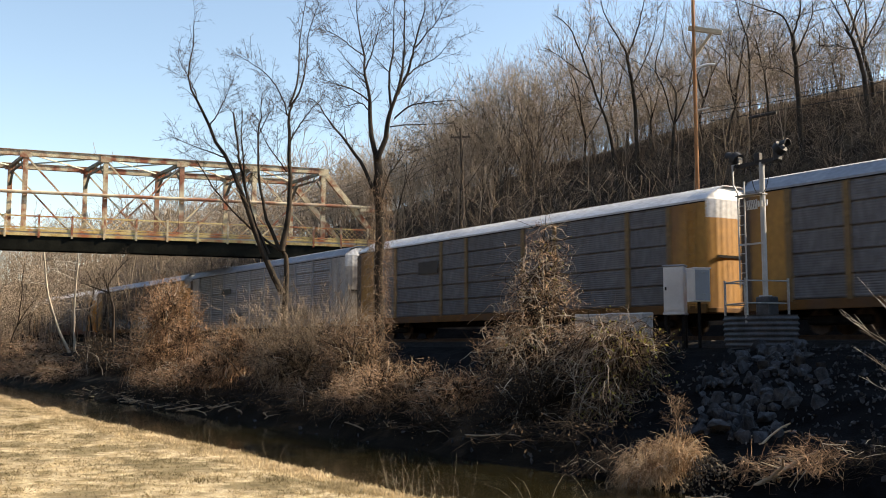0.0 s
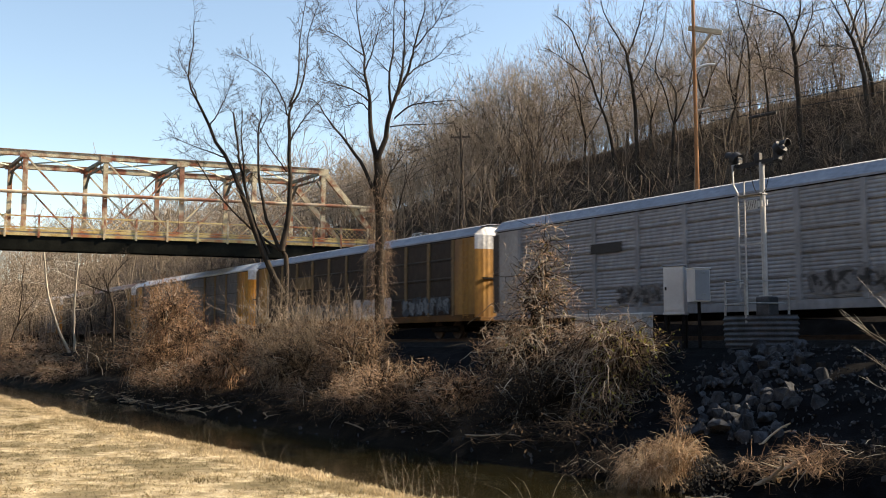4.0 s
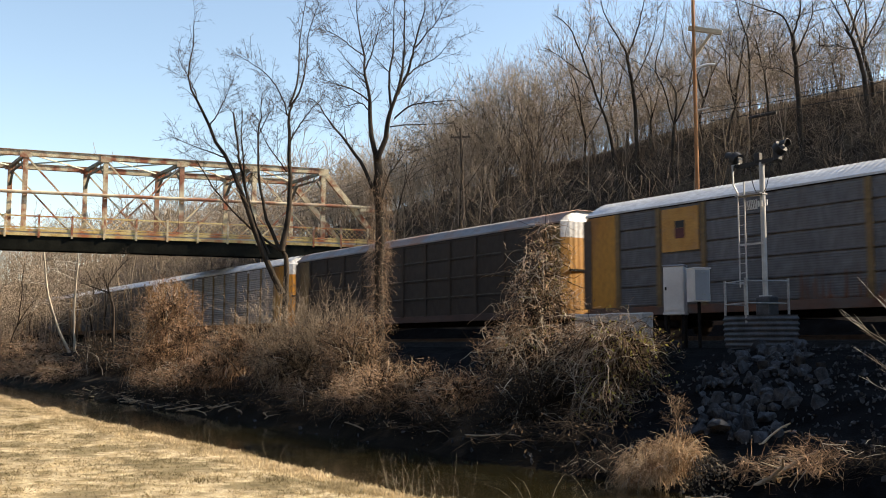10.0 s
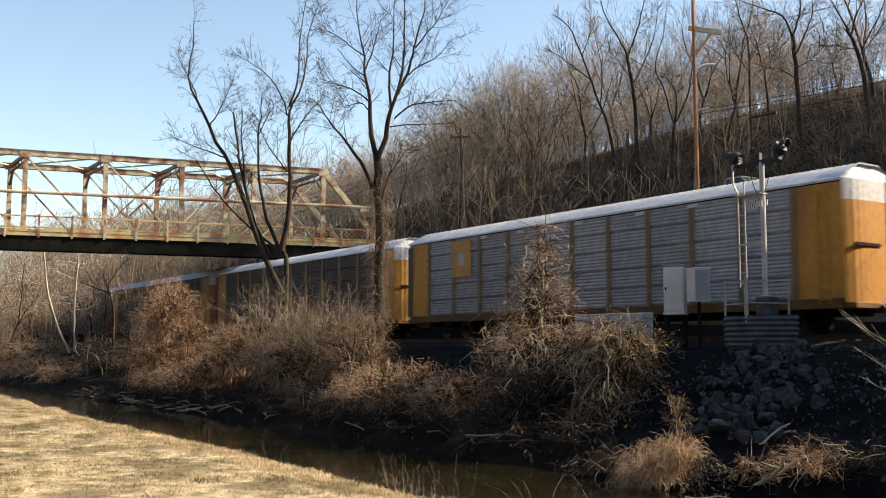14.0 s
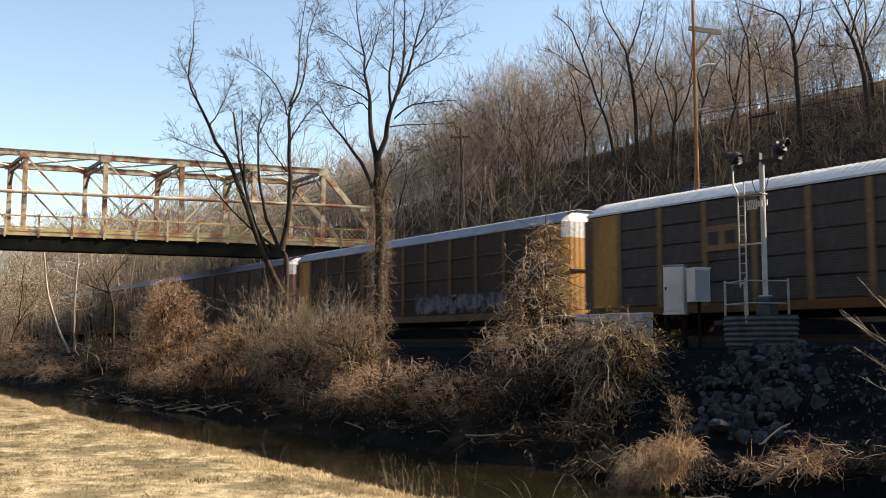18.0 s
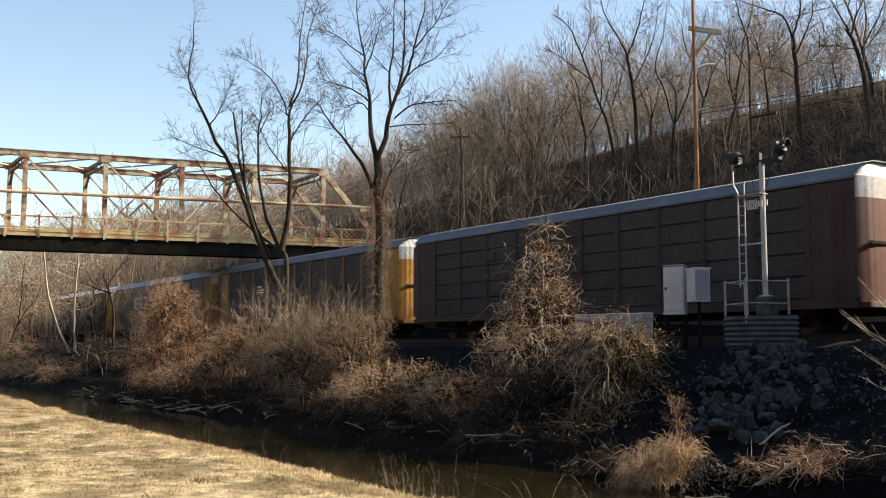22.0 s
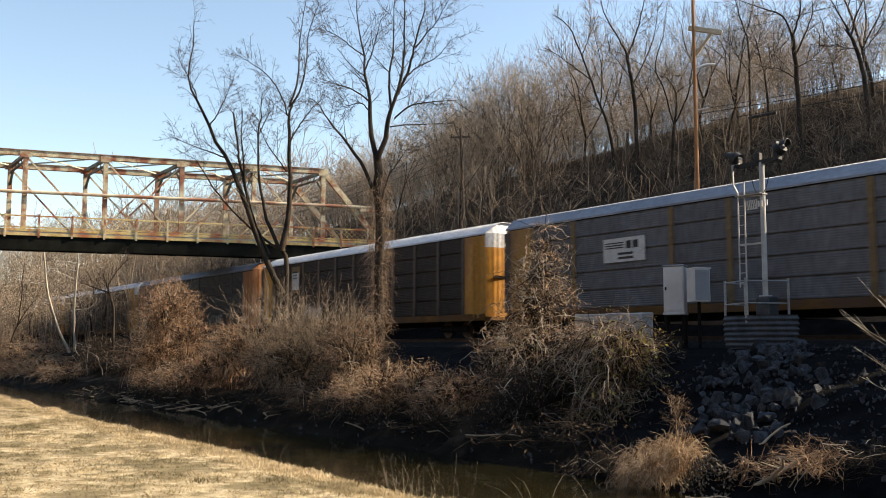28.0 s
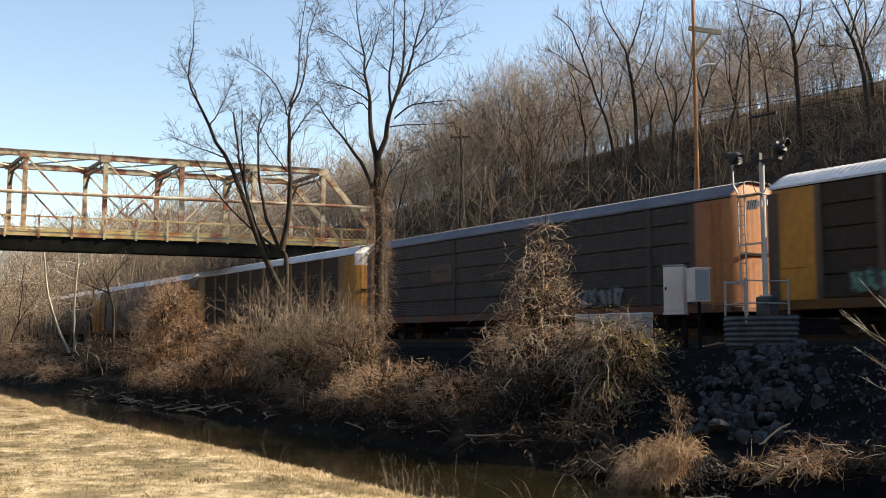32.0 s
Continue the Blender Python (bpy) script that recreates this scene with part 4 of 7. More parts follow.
# ---- lineside things ----
def build_signal():
    x0, y0, base = -20.05, 26.0, 1.55
    # corrugated half-round basket that holds the fill under the mast
    bk = thing("signal_foundation", "corrugated galvanised half-round basket on the embankment", "foundation", (x0 + 0.05, y0, base - 0.3))
    verts, faces = [], []
    rows = 80
    arc = [math.pi * (1.0 + i / 20) for i in range(21)]
    for k in range(rows + 1):
        z = -0.35 + 1.62 * k / rows
        r = (1.36 - 0.14 * (1 - k / rows) ** 2) * (1 + 0.022 * math.sin(k * 2 * math.pi / 8.0))
        for a in arc:
            verts.append((r * math.cos(a), 0.55 * r * math.sin(a) - 0.3, z))
    for k in range(rows):
        for i in range(20):
            faces.append((k * 21 + i, k * 21 + i + 1, (k + 1) * 21 + i + 1, (k + 1) * 21 + i))
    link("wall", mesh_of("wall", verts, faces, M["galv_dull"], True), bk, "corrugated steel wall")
    bm = bmesh.new()
    pts = [bm.verts.new((1.38 * math.cos(a), 0.55 * 1.38 * math.sin(a) - 0.3, 1.15)) for a in arc]
    pts += [bm.verts.new((1.38, 1.2, 1.15)), bm.verts.new((-1.38, 1.2, 1.15))]
    bm.faces.new(pts)
    part("fill", bm, M["cinder"], bk, "cinder fill in the bank's shade-black")
    bm = bmesh.new()
    box(bm, (-0.25, -0.25, 1.1), (0.25, 0.25, 1.87), 0.03)
    part("mast_footing", bm, M["galv_dull"], bk, "dull steel mast base")
    rl = thing("guard_railing", "galvanised pipe railing round the signal platform", "railing", (x0 + 0.05, y0, base + 0.85))
    spots = [(-1.25, 0.5), (-1.4, -0.3), (0.0, -1.0), (0.5, 0.4)]
    for x, y in spots:
        bm = bmesh.new()
        rod(bm, (x, y, -0.15), (x, y, 1.28), 0.04 if x else 0.055, 8)
        part("railing_post", bm, M["galv"], rl)
    loop = spots
    for z in (0.5, 1.2):
        for a, b in zip(loop, loop[1:]):
            bm = bmesh.new()
            rod(bm, (*a, z), (*b, z), 0.022, 6)
            part("rail_bar", bm, M["galv"], rl)
    sg = thing("railway_signal", "pale mast railway signal with two hooded black heads", "signal", (x0, y0, base + 1.55))
    top = 7.42 - base - 1.55
    bm = bmesh.new()
    rod(bm, (0, 0, 0), (0, 0, top), 0.085, 12)
    rod(bm, (0, 0, 0), (0, 0, 0.06), 0.2, 12)
    part("mast", bm, M["signal_paint"], sg, "pale galvanised pipe mast")
    # ladder beside the mast
    for dx in (-0.63, -0.89):
        bm = bmesh.new()
        rod(bm, (dx, -0.1, 0.35), (dx, -0.1, 3.45 if dx < -0.7 else top - 0.55), 0.026, 6)
        part("ladder_rail", bm, M["signal_paint"], sg)
    for i in range(10):
        bm = bmesh.new()
        rod(bm, (-0.89, -0.1, 0.5 + i * 0.31), (-0.63, -0.1, 0.5 + i * 0.31), 0.014, 5)
        part("ladder_rung", bm, M["signal_paint"], sg)
    for z in (1.72, 3.28):
        bm = bmesh.new()
        box(bm, (-0.89, -0.13, z - 0.03), (0.04, -0.08, z + 0.03))
        part("ladder_bracket", bm, M["signal_paint"], sg)
    bm = bmesh.new()
    beam(bm, (-0.89, -0.1, 3.42), (-1.05, -0.1, 3.7), 0.04, 0.04)
    beam(bm, (-1.05, -0.1, 3.7), (-1.08, -0.1, 4.35), 0.04, 0.04)
    beam(bm, (-1.1, -0.1, 4.35), (-0.8, -0.1, 4.38), 0.04, 0.04)
    part("ladder_hoop", bm, M["signal_paint"], sg, "bent pipe safety hoop")
    bm = bmesh.new()
    box(bm, (-0.85, -0.3, 3.28), (0.1, 0.12, 3.31))
    part("platform", bm, M["signal_paint"], sg, "small grated platform")
    bm = bmesh.new()
    box(bm, (-0.5, -0.16, 2.82), (-0.1, -0.14, 3.12))
    plate = part("number_plate", bm, M["white_case"], sg, "white plate with dark bars")
    for i in range(4):
        bm = bmesh.new()
        beam(bm, (-0.47 + i * 0.09, -0.165, 2.84), (-0.40 + i * 0.09, -0.165, 3.10), 0.006, 0.03, up=(0, 1, 0))
        part("stripe", bm, M["black"], plate)
    for i in range(4):
        bm = bmesh.new()
        box(bm, (-0.07 + i * 0.105, -0.165, 2.88), (-0.01 + i * 0.105, -0.145, 3.07))
        part("figure_bar", bm, M["white_case"], plate)
    # bracket arm and two heads, one looking each way along the track
    bm = bmesh.new()
    beam(bm, (-0.96, 0, top - 0.02), (0.68, 0, top + 0.02), 0.14, 0.13)
    box(bm, (-0.22, -0.1, top), (-0.02, 0.1, top + 0.32), 0.03)
    part("cross_arm", bm, M["black"], sg, "black bracket arm")
    for hx, way, lift in ((-0.92, -1, 0.30), (0.62, 1, 0.38)):
        bm = bmesh.new()
        rod(bm, (hx, 0, top + lift - 0.1), (hx + way * 0.16, 0, top + lift + 0.02), 0.22, 16)
        box(bm, (hx - 0.1, -0.12, top - 0.05), (hx + 0.1, 0.12, top + lift), 0.03)
        head = part("signal_head", bm, M["black"], sg, "round black signal head")
        bm = bmesh.new()
        for i in range(10):
            a0, a1 = math.radians(-10 + i * 20), math.radians(10 + i * 20)
            p = [(hx + way * 0.16, 0.16 * math.cos(a), top + lift + 0.02 + 0.16 * math.sin(a)) for a in (a0, a1)]
            q = [(hx + way * 0.40, 0.16 * math.cos(a), top + lift + 0.06 + 0.16 * math.sin(a)) for a in (a1, a0)]
            bm.faces.new([bm.verts.new(v) for v in p + q])
        bmesh.ops.remove_doubles(bm, verts=bm.verts[:], dist=0.001)
        bmesh.ops.solidify(bm, geom=bm.faces[:], thickness=0.012)
        part("hood", bm, M["black"], head, "long black sun hood")
        bm = bmesh.new()
        rod(bm, (hx - way * 0.10, 0, top + lift - 0.1), (hx - way * 0.02, 0, top + lift - 0.06), 0.07, 14)
        part("head_back", bm, M["galv"], head, "pale back cover")
    for s, r in ((-0.4, 0.5), (0.42, 0.6)):
        pts = []
        for i in range(9):
            u = i / 8
            pts.append((Vector((s * (1 - u) ** 0.5, -0.1, top - 0.05 - 1.0 * u - 0.1 * math.sin(u * 3))), 0.014))
        v, f = tubes([pts], 5)
        link("cable", mesh_of("cable", v, f, M["wire"]), sg, "drooping black cable")


def build_cases():
    cs = thing("relay_case", "tall white painted steel relay cabinet beside the track", "cabinet", (-24.27, 26.5, 2.74), turn=30)
    bm = bmesh.new()
    box(bm, (-0.36, -0.26, 0.0), (0.36, 0.26, 1.62), 0.015)
    part("body", bm, M["white_case"], cs)
    bm = bmesh.new()
    box(bm, (-0.39, -0.30, 1.62), (0.39, 0.30, 1.68), 0.015)
    part("lid", bm, M["grey_case"], cs, "grey overhanging lid")
    bm = bmesh.new()
    box(bm, (-0.32, -0.285, 0.08), (0.32, -0.26, 1.56), 0.008)
    door = part("door", bm, M["white_case"], cs)
    bm = bmesh.new()
    box(bm, (-0.30, -0.32, 0.78), (-0.24, -0.285, 0.9), 0.01)
    part("handle", bm, M["black"], door, "small black handle")
    bm = bmesh.new()
    box(bm, (-0.39, -0.29, -0.08), (0.39, 0.29, 0.0), 0.01)
    part("plinth", bm, M["white_case"], cs)
    for x in (-0.31, 0.31):
        for y in (-0.2, 0.2):
            bm = bmesh.new()
            box(bm, (x - 0.05, y - 0.05, -1.35), (x + 0.05, y + 0.05, -0.08))
            part("leg", bm, M["dark_steel"], cs, "dark steel leg")
    c2 = thing("meter_case", "smaller grey and white steel box on a post", "cabinet", (-23.2, 26.5, 3.08), turn=70)
    bm = bmesh.new()
    box(bm, (-0.3, -0.26, 0.0), (0.3, 0.3, 1.12), 0.015)
    part("body", bm, M["white_case"], c2)
    bm = bmesh.new()
    box(bm, (-0.33, -0.30, 1.12), (0.33, 0.33, 1.17), 0.012)
    part("lid", bm, M["white_case"], c2)
    bm = bmesh.new()
    box(bm, (-0.27, -0.282, 0.05), (0.27, -0.26, 1.08), 0.008)
    door = part("door", bm, M["grey_case"], c2, "blue-grey door")
    for z in (0.25, 1.0):
        bm = bmesh.new()
        box(bm, (-0.05, -0.305, z - 0.03), (0.1, -0.282, z + 0.03), 0.006)
        part("latch", bm, M["galv"], door)
    bm = bmesh.new()
    rod(bm, (0, 0, -1.65), (0, 0, 0), 0.06, 10)
    part("post", bm, M["dark_steel"], c2, "dark steel post")
    hw = thing("concrete_headwall", "low weathered concrete wall at the track side", "wall", (-26.5, 25.6, 1.2))
    bm = bmesh.new()
    box(bm, (-1.75, -0.3, -0.2), (1.75, 0.3, 1.55), 0.04)
    bmesh.ops.subdivide_edges(bm, edges=bm.edges[:], cuts=6, use_grid_fill=True)
    for v in bm.verts:
        v.co += 0.03 * Vector((noise.noise(v.co * 3), noise.noise(v.co * 3 + Vector((9, 0, 0))), noise.noise(v.co * 3 + Vector((0, 9, 0)))))
    part("wall_block", bm, M["concrete"], hw)


def build_poles():
    # tall pole by the road, sunlit
    x, y, z = -37.55, 43.0, 9.4
    po = thing("utility_pole", "tall sunlit orange-brown wooden utility pole with a cross-arm", "utility pole", (x, y, z))
    bm = bmesh.new()
    rod(bm, (0, 0, -0.6), (0, 0, 13.6), 0.12, 12, 0.09)
    part("shaft", bm, M["pole_wood"], po)
    bm = bmesh.new()
    beam(bm, (-0.25, -0.15, 10.35), (1.15, 1.05, 9.9), 0.2, 0.26)
    part("cross_arm", bm, M["arm_wood"], po, "wooden cross-arm, pale with painted sunlight")
    bm = bmesh.new()
    beam(bm, (0.02, 0.1, 8.7), (0.7, 0.7, 9.95), 0.12, 0.16)
    part("arm_brace", bm, M["arm_wood"], po, "diagonal brace, pale with painted sunlight")
    bm = bmesh.new()
    for i in range(8):
        u, w = i / 8, (i + 1) / 8
        rod(bm, (0.9 * u, 0.7 * u, 7.85 + 0.25 * math.sin(u * 2.2)), (0.9 * w, 0.7 * w, 7.85 + 0.25 * math.sin(w * 2.2)), 0.07, 6)
    part("lamp_arm", bm, M["white_case"], po, "curved pale bracket")
    bm = bmesh.new()
    rod(bm, (0.1, 0.1, 5.5), (0.6, 0.5, 5.6), 0.045, 6)
    part("step_bracket", bm, M["white_case"], po)
    bm = bmesh.new()
    rod(bm, (-0.45, 0.2, -0.5), (-0.05, 0.2, 12.0), 0.02, 5)
    part("conduit", bm, M["pole_dark"], po, "dark conduit")
    p2 = thing("utility_pole", "shorter wooden utility pole with a cross-arm, painted dark for shadow", "utility pole", (-60.5, 43.0, 9.4))
    bm = bmesh.new()
    rod(bm, (0.3, 0, -0.6), (-0.15, 0, 8.7), 0.15, 10, 0.11)
    part("shaft", bm, M["pole_dark"], p2)
    bm = bmesh.new()
    beam(bm, (-0.75, -0.6, 8.0), (0.45, 0.5, 8.0), 0.1, 0.12)
    part("cross_arm", bm, M["pole_dark"], p2)
    for f in (0.1, 0.9):
        bm = bmesh.new()
        rod(bm, (-0.75 + 1.2 * f, -0.6 + 1.1 * f, 8.05), (-0.75 + 1.2 * f, -0.6 + 1.1 * f, 8.3), 0.05, 8)
        part("insulator", bm, M["pole_dark"], p2)
    bm = bmesh.new()
    beam(bm, (0.0, 0, 7.2), (-0.55, -0.45, 8.0), 0.04, 0.05)
    part("arm_brace", bm, M["pole_dark"], p2)


def span_wire(a, b, sag, r=0.018, name="overhead_wire", label="thin dark overhead wire"):
    a, b = Vector(a), Vector(b)
    pts = []
    for i in range(25):
        u = i / 24
        p = a.lerp(b, u)
        p.z -= sag * 4 * u * (1 - u)
        pts.append((p, r))
    v, f = tubes([pts], 4)
    tagged(new(name, mesh_of(name, v, f, M["wire"])), label, "wire", group="overhead wires")


def build_wires():
    for dz, dy in ((9.9, 0.9), (5.6, 0.5)):
        span_wire((-37.2, 43 + dy, 9.4 + dz), (10, 47 + dy, 10.4 + dz), 0.9, 0.014)
    for dz in (5.3, 4.8):
        span_wire((-37.5, 43.2, 9.4 + dz), (8, 56, 13.5 + dz), 1.1, 0.022)
    for dy in (-0.5, 0.4):
        span_wire((-60.5, 43 + dy, 17.65), (-37.5, 43.0 + dy, 17.4), 0.5, 0.008)
    for k, dz in enumerate((7.9, 7.3, 6.7)):
        span_wire((-60.6, 43 - 0.3 * k, 9.4 + dz * 0.95), (-150, 47, 9.4 + dz), 1.0, 0.016)
    for k, (z0, z1) in enumerate(((6.0, 4.2), (4.6, 3.4))):
        span_wire((-60.5, 43.0, 9.4 + z0), (-84, 39.0, 9.4 + z1), 0.3, 0.014, label="pale overhead service wire")
    # splice box on the lower cable
    bm = bmesh.new()
    rod(bm, (-34.6, 43.9, 14.0), (-33.1, 44.3, 14.08), 0.09, 8)
    cl = tagged(new("cable_closure"), "black splice closure on the overhead cable", "cable box")
    part("sleeve", bm, M["black"], cl)


def stone_mesh(seed, corners=13):
    """A broken block: the hull of a few random corners."""
    rnd = random.Random(seed)
    bm = bmesh.new()
    for _ in range(corners):
        v = Vector((rnd.uniform(-1, 1), rnd.uniform(-1, 1), rnd.uniform(-1, 1)))
        bm.verts.new(v.normalized() * 0.5 * rnd.uniform(0.75, 1.1) * (0.7 + 0.5 * max(abs(c) for c in v)))
    bmesh.ops.convex_hull(bm, input=bm.verts[:])
    loose = [v for v in bm.verts if not v.link_faces]
    bmesh.ops.delete(bm, geom=loose, context="VERTS")
    bmesh.ops.bevel(bm, geom=bm.edges[:], offset=0.02, segments=1, affect="EDGES", profile=0.5) if corners > 10 else None
    me = bpy.data.meshes.new("rock")
    bm.to_mesh(me)
    bm.free()
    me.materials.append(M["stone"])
    return me


def build_rocks():
    rnd = random.Random(5)
    pile = thing("rock_pile", "spill of broken grey riprap rocks, painted shade-dark, down the bank", "rock pile", (0, 0, 0))
    meshes = [stone_mesh(k) for k in range(9)]
    made = 0
    while made < 300:
        t = rnd.random()
        y = 18.2 + 6.4 * t
        mid = -15.2 - 3.1 * t
        half = 1.05 + 0.8 * math.sin(math.pi * min(1, t * 1.15 + 0.1))
        x = mid + rnd.gauss(0, 0.5) * half
        if abs(x - mid) > half * 1.15:
            continue
        s = rnd.choice((0.13, 0.18, 0.23, 0.28, 0.34, 0.45)) * (1.1 - 0.2 * t)
        z = ground_z(x, y) + s * rnd.uniform(0.02, 0.25)
        m = pose(x, y, z, rnd.uniform(0, 360), rnd.uniform(0, 360), rnd.uniform(0, 360)) @ Matrix.Diagonal((s * rnd.uniform(0.9, 1.4), s, s * rnd.uniform(0.6, 0.9), 1))
        link("rock", rnd.choice(meshes), pile, loc=m)
        made += 1
    # loose stones over the cinder bank and the creek edge
    verts, faces = [], []
    src = [stone_mesh(40 + k, 8) for k in range(6)]
    for i in range(1750):
        if i < 1600:
            x, y = rnd.uniform(-20, -5), rnd.uniform(18, 27)
            s = rnd.uniform(0.04, 0.16) * (1 if rnd.random() < 0.88 else 1.8)
        else:
            x, y = rnd.uniform(-60, -8), rnd.uniform(15.9, 17.6)
            s = rnd.uniform(0.05, 0.22)
        me = rnd.choice(src)
        m = pose(x, y, ground_z(x, y) + s * 0.15, rnd.uniform(0, 360), rnd.uniform(0, 360), rnd.uniform(0, 360)) @ Matrix.Diagonal((s * 1.2, s, s * 0.7, 1))
        o = len(verts)
        verts += [tuple(m @ v.co) for v in me.vertices]
        faces += [tuple(o + k for k in p.vertices) for p in me.polygons]
    for i in range(1100):  # broken stone strewn over the cinders
        x, y = rnd.uniform(-15.5, -7.5), rnd.uniform(18.6, 25.5)
        s = rnd.uniform(0.06, 0.19) * (0.7 + 0.5 * noise.noise((x * 0.8, y * 0.8, 3)))
        me = rnd.choice(src)
        m = pose(x, y, ground_z(x, y) + s * 0.2, rnd.uniform(0, 360), rnd.uniform(0, 360), rnd.uniform(0, 360)) @ Matrix.Diagonal((s * 1.2, s, s * 0.7, 1))
        o = len(verts)
        verts += [tuple(m @ v.co) for v in me.vertices]
        faces += [tuple(o + k for k in p.vertices) for p in me.polygons]
    gv, gf = [], []
    for i in range(420):  # gravelly shoulder beside the straw mound
        a, q = rnd.uniform(0, 6.283), rnd.random() ** 0.6
        x, y, s = -14.15 + 0.62 * q * math.cos(a), 16.25 + 0.5 * q * math.sin(a), rnd.uniform(0.03, 0.10)
        me = rnd.choice(src)
        m = pose(x, y, ground_z(x, y) + 0.62 * (1 - q * q) + 0.02, rnd.uniform(0, 360), rnd.uniform(0, 360), rnd.uniform(0, 360)) @ Matrix.Diagonal((s * 1.2, s, s * 0.7, 1))
        o = len(gv)
        gv += [tuple(m @ v.co) for v in me.vertices]
        gf += [tuple(o + k for k in p.vertices) for p in me.polygons]
    tagged(new("gravel_heap", mesh_of("gravel_heap", gv, gf, M["gravel"])), "heap of dark gravel beside the straw at the water's edge", "gravel", kind="stuff")
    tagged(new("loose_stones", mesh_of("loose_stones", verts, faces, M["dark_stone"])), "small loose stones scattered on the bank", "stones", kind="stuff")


build_signal()
build_cases()
build_poles()
build_wires()
build_rocks()


# ---- cars on the hillside road ----
def road_car(colour, label, tall):
    car = thing("road_car", label, "car", group="cars on the road")
    paint = mat("car_paint_" + colour[0], colour[1], colour[2], 2.0, 0.3, bump=0)
    bm = bmesh.new()
    side = [(-2.25, 0.35), (-2.3, 0.75), (-2.1, 0.95), (-1.0 if tall < 1.6 else -2.0, 1.0), (0.9, 1.0), (2.05, 0.85), (2.2, 0.55), (2.15, 0.3)]
    for y0, y1 in ((-0.86, 0.86),):
        a = [bm.verts.new((x, y0, z)) for x, z in side]
        b = [bm.verts.new((x, y1, z)) for x, z in side]
        bm.faces.new(a), bm.faces.new(b[::-1])
        for i in range(len(side)):
            j = (i + 1) % len(side)
            bm.faces.new((a[j], a[i], b[i], b[j]))
    part("body", bm, paint, car)
    cab = [(-1.9 if tall > 1.6 else -1.5, 0.98), (-1.6 if tall > 1.6 else -0.9, tall - 0.06), (0.1, tall - 0.06), (0.95, 0.98)]
    bm = bmesh.new()
    a = [bm.verts.new((x, -0.76 + 0.12 * (z > 1.1), z)) for x, z in cab]
    b = [bm.verts.new((x, 0.76 - 0.12 * (z > 1.1), z)) for x, z in cab]
    bm.faces.new(a), bm.faces.new(b[::-1])
    for i in range(4):
        j = (i + 1) % 4
        bm.faces.new((a[j], a[i], b[i], b[j]))
    part("glasshouse", bm, M["glass"], car, "dark windows")
    bm = bmesh.new()
    box(bm, (cab[1][0] - 0.08, -0.7, tall - 0.08), (0.2, 0.7, tall), 0.03)
    part("roof", bm, paint, car)
    for x in (cab[1][0], -0.6, 0.15):
        for y in (-0.67, 0.67):
            bm = bmesh.new()
            beam(bm, (x + (0.55 if x > 0 else -0.2 if x < -0.7 else 0), y * 1.12, 1.0), (x, y, tall - 0.06), 0.05, 0.06)
            part("roof_pillar", bm, paint, car)
    for x in (-1.4, 1.4):
        for y in (-0.82, 0.82):
            bm = bmesh.new()
            rod(bm, (0, -0.1, 0), (0, 0.1, 0), 0.32, 16)
            part("wheel", bm, M["tyre"], car, loc=(x, y, 0.32))
    return car


ROAD_CARS = [
    (road_car(("silver", (0.50, 0.51, 0.53), (0.60, 0.61, 0.63)), "silver car driving on the hillside road", 1.42), 6.0, -49.3),
    (road_car(("beige", (0.42, 0.40, 0.37), (0.52, 0.50, 0.46)), "pale car driving on the hillside road", 1.5), 12.6, -53.0),
    (road_car(("dark", (0.05, 0.05, 0.055), (0.09, 0.09, 0.095)), "dark car driving on the hillside road", 1.5), 19.0, -29.3),
]


# ---- trees, bushes and grass ----
def grow(rnd, p, d, length, r, depth, out, up=0.25, spread=0.75, kids=(6, 5, 4), segs=4, wob=0.16, tip=0.25, start=0.25, curl=0.0, far=1.0):
    """Adds the path of a branch and of all that springs from it."""
    path = [(p.copy(), r)]
    d = d.normalized()
    pts = []
    for i in range(segs):
        d = (d + Vector((rnd.gauss(0, wob), rnd.gauss(0, wob), rnd.gauss(0, wob) + up * 0.22 - curl * i))).normalized()
        p = p + d * (length / segs)
        rr = r * (1 - (1 - tip) * (i + 1) / segs)
        path.append((p.copy(), rr))
        pts.append((p.copy(), d.copy(), rr))
    out.setdefault(depth, []).append(path)
    if depth >= len(kids):
        return
    n = kids[depth]
    for k in range(n):
        u = start + (1 - start) * (k + rnd.random()) / n
        f = u * segs
        i = min(segs - 1, int(f))
        a, b = path[i], path[i + 1]
        q = a[0].lerp(b[0], f - i)
        rq = a[1] + (b[1] - a[1]) * (f - i)
        axis = (b[0] - a[0]).normalized()
        side = Vector((rnd.gauss(0, 1), rnd.gauss(0, 1), rnd.gauss(0, 1))).cross(axis).normalized()
        nd = axis * (1 - spread * rnd.uniform(0.55, 0.95)) + side * spread
        ln = length * rnd.uniform(0.32, 0.62) * (1.15 - 0.5 * u) * (far if depth == 0 else 1.0)
        grow(rnd, q, nd, ln, max(rq * rnd.uniform(0.38, 0.55), 0.006), depth + 1, out, up, spread, kids, max(2, segs - 2), wob, tip, 0.15, curl, far)


def paths_mesh(name, paths, material, sides=3):
    v, f = tubes(paths, sides)
    return mesh_of(name, v, f, material, True)


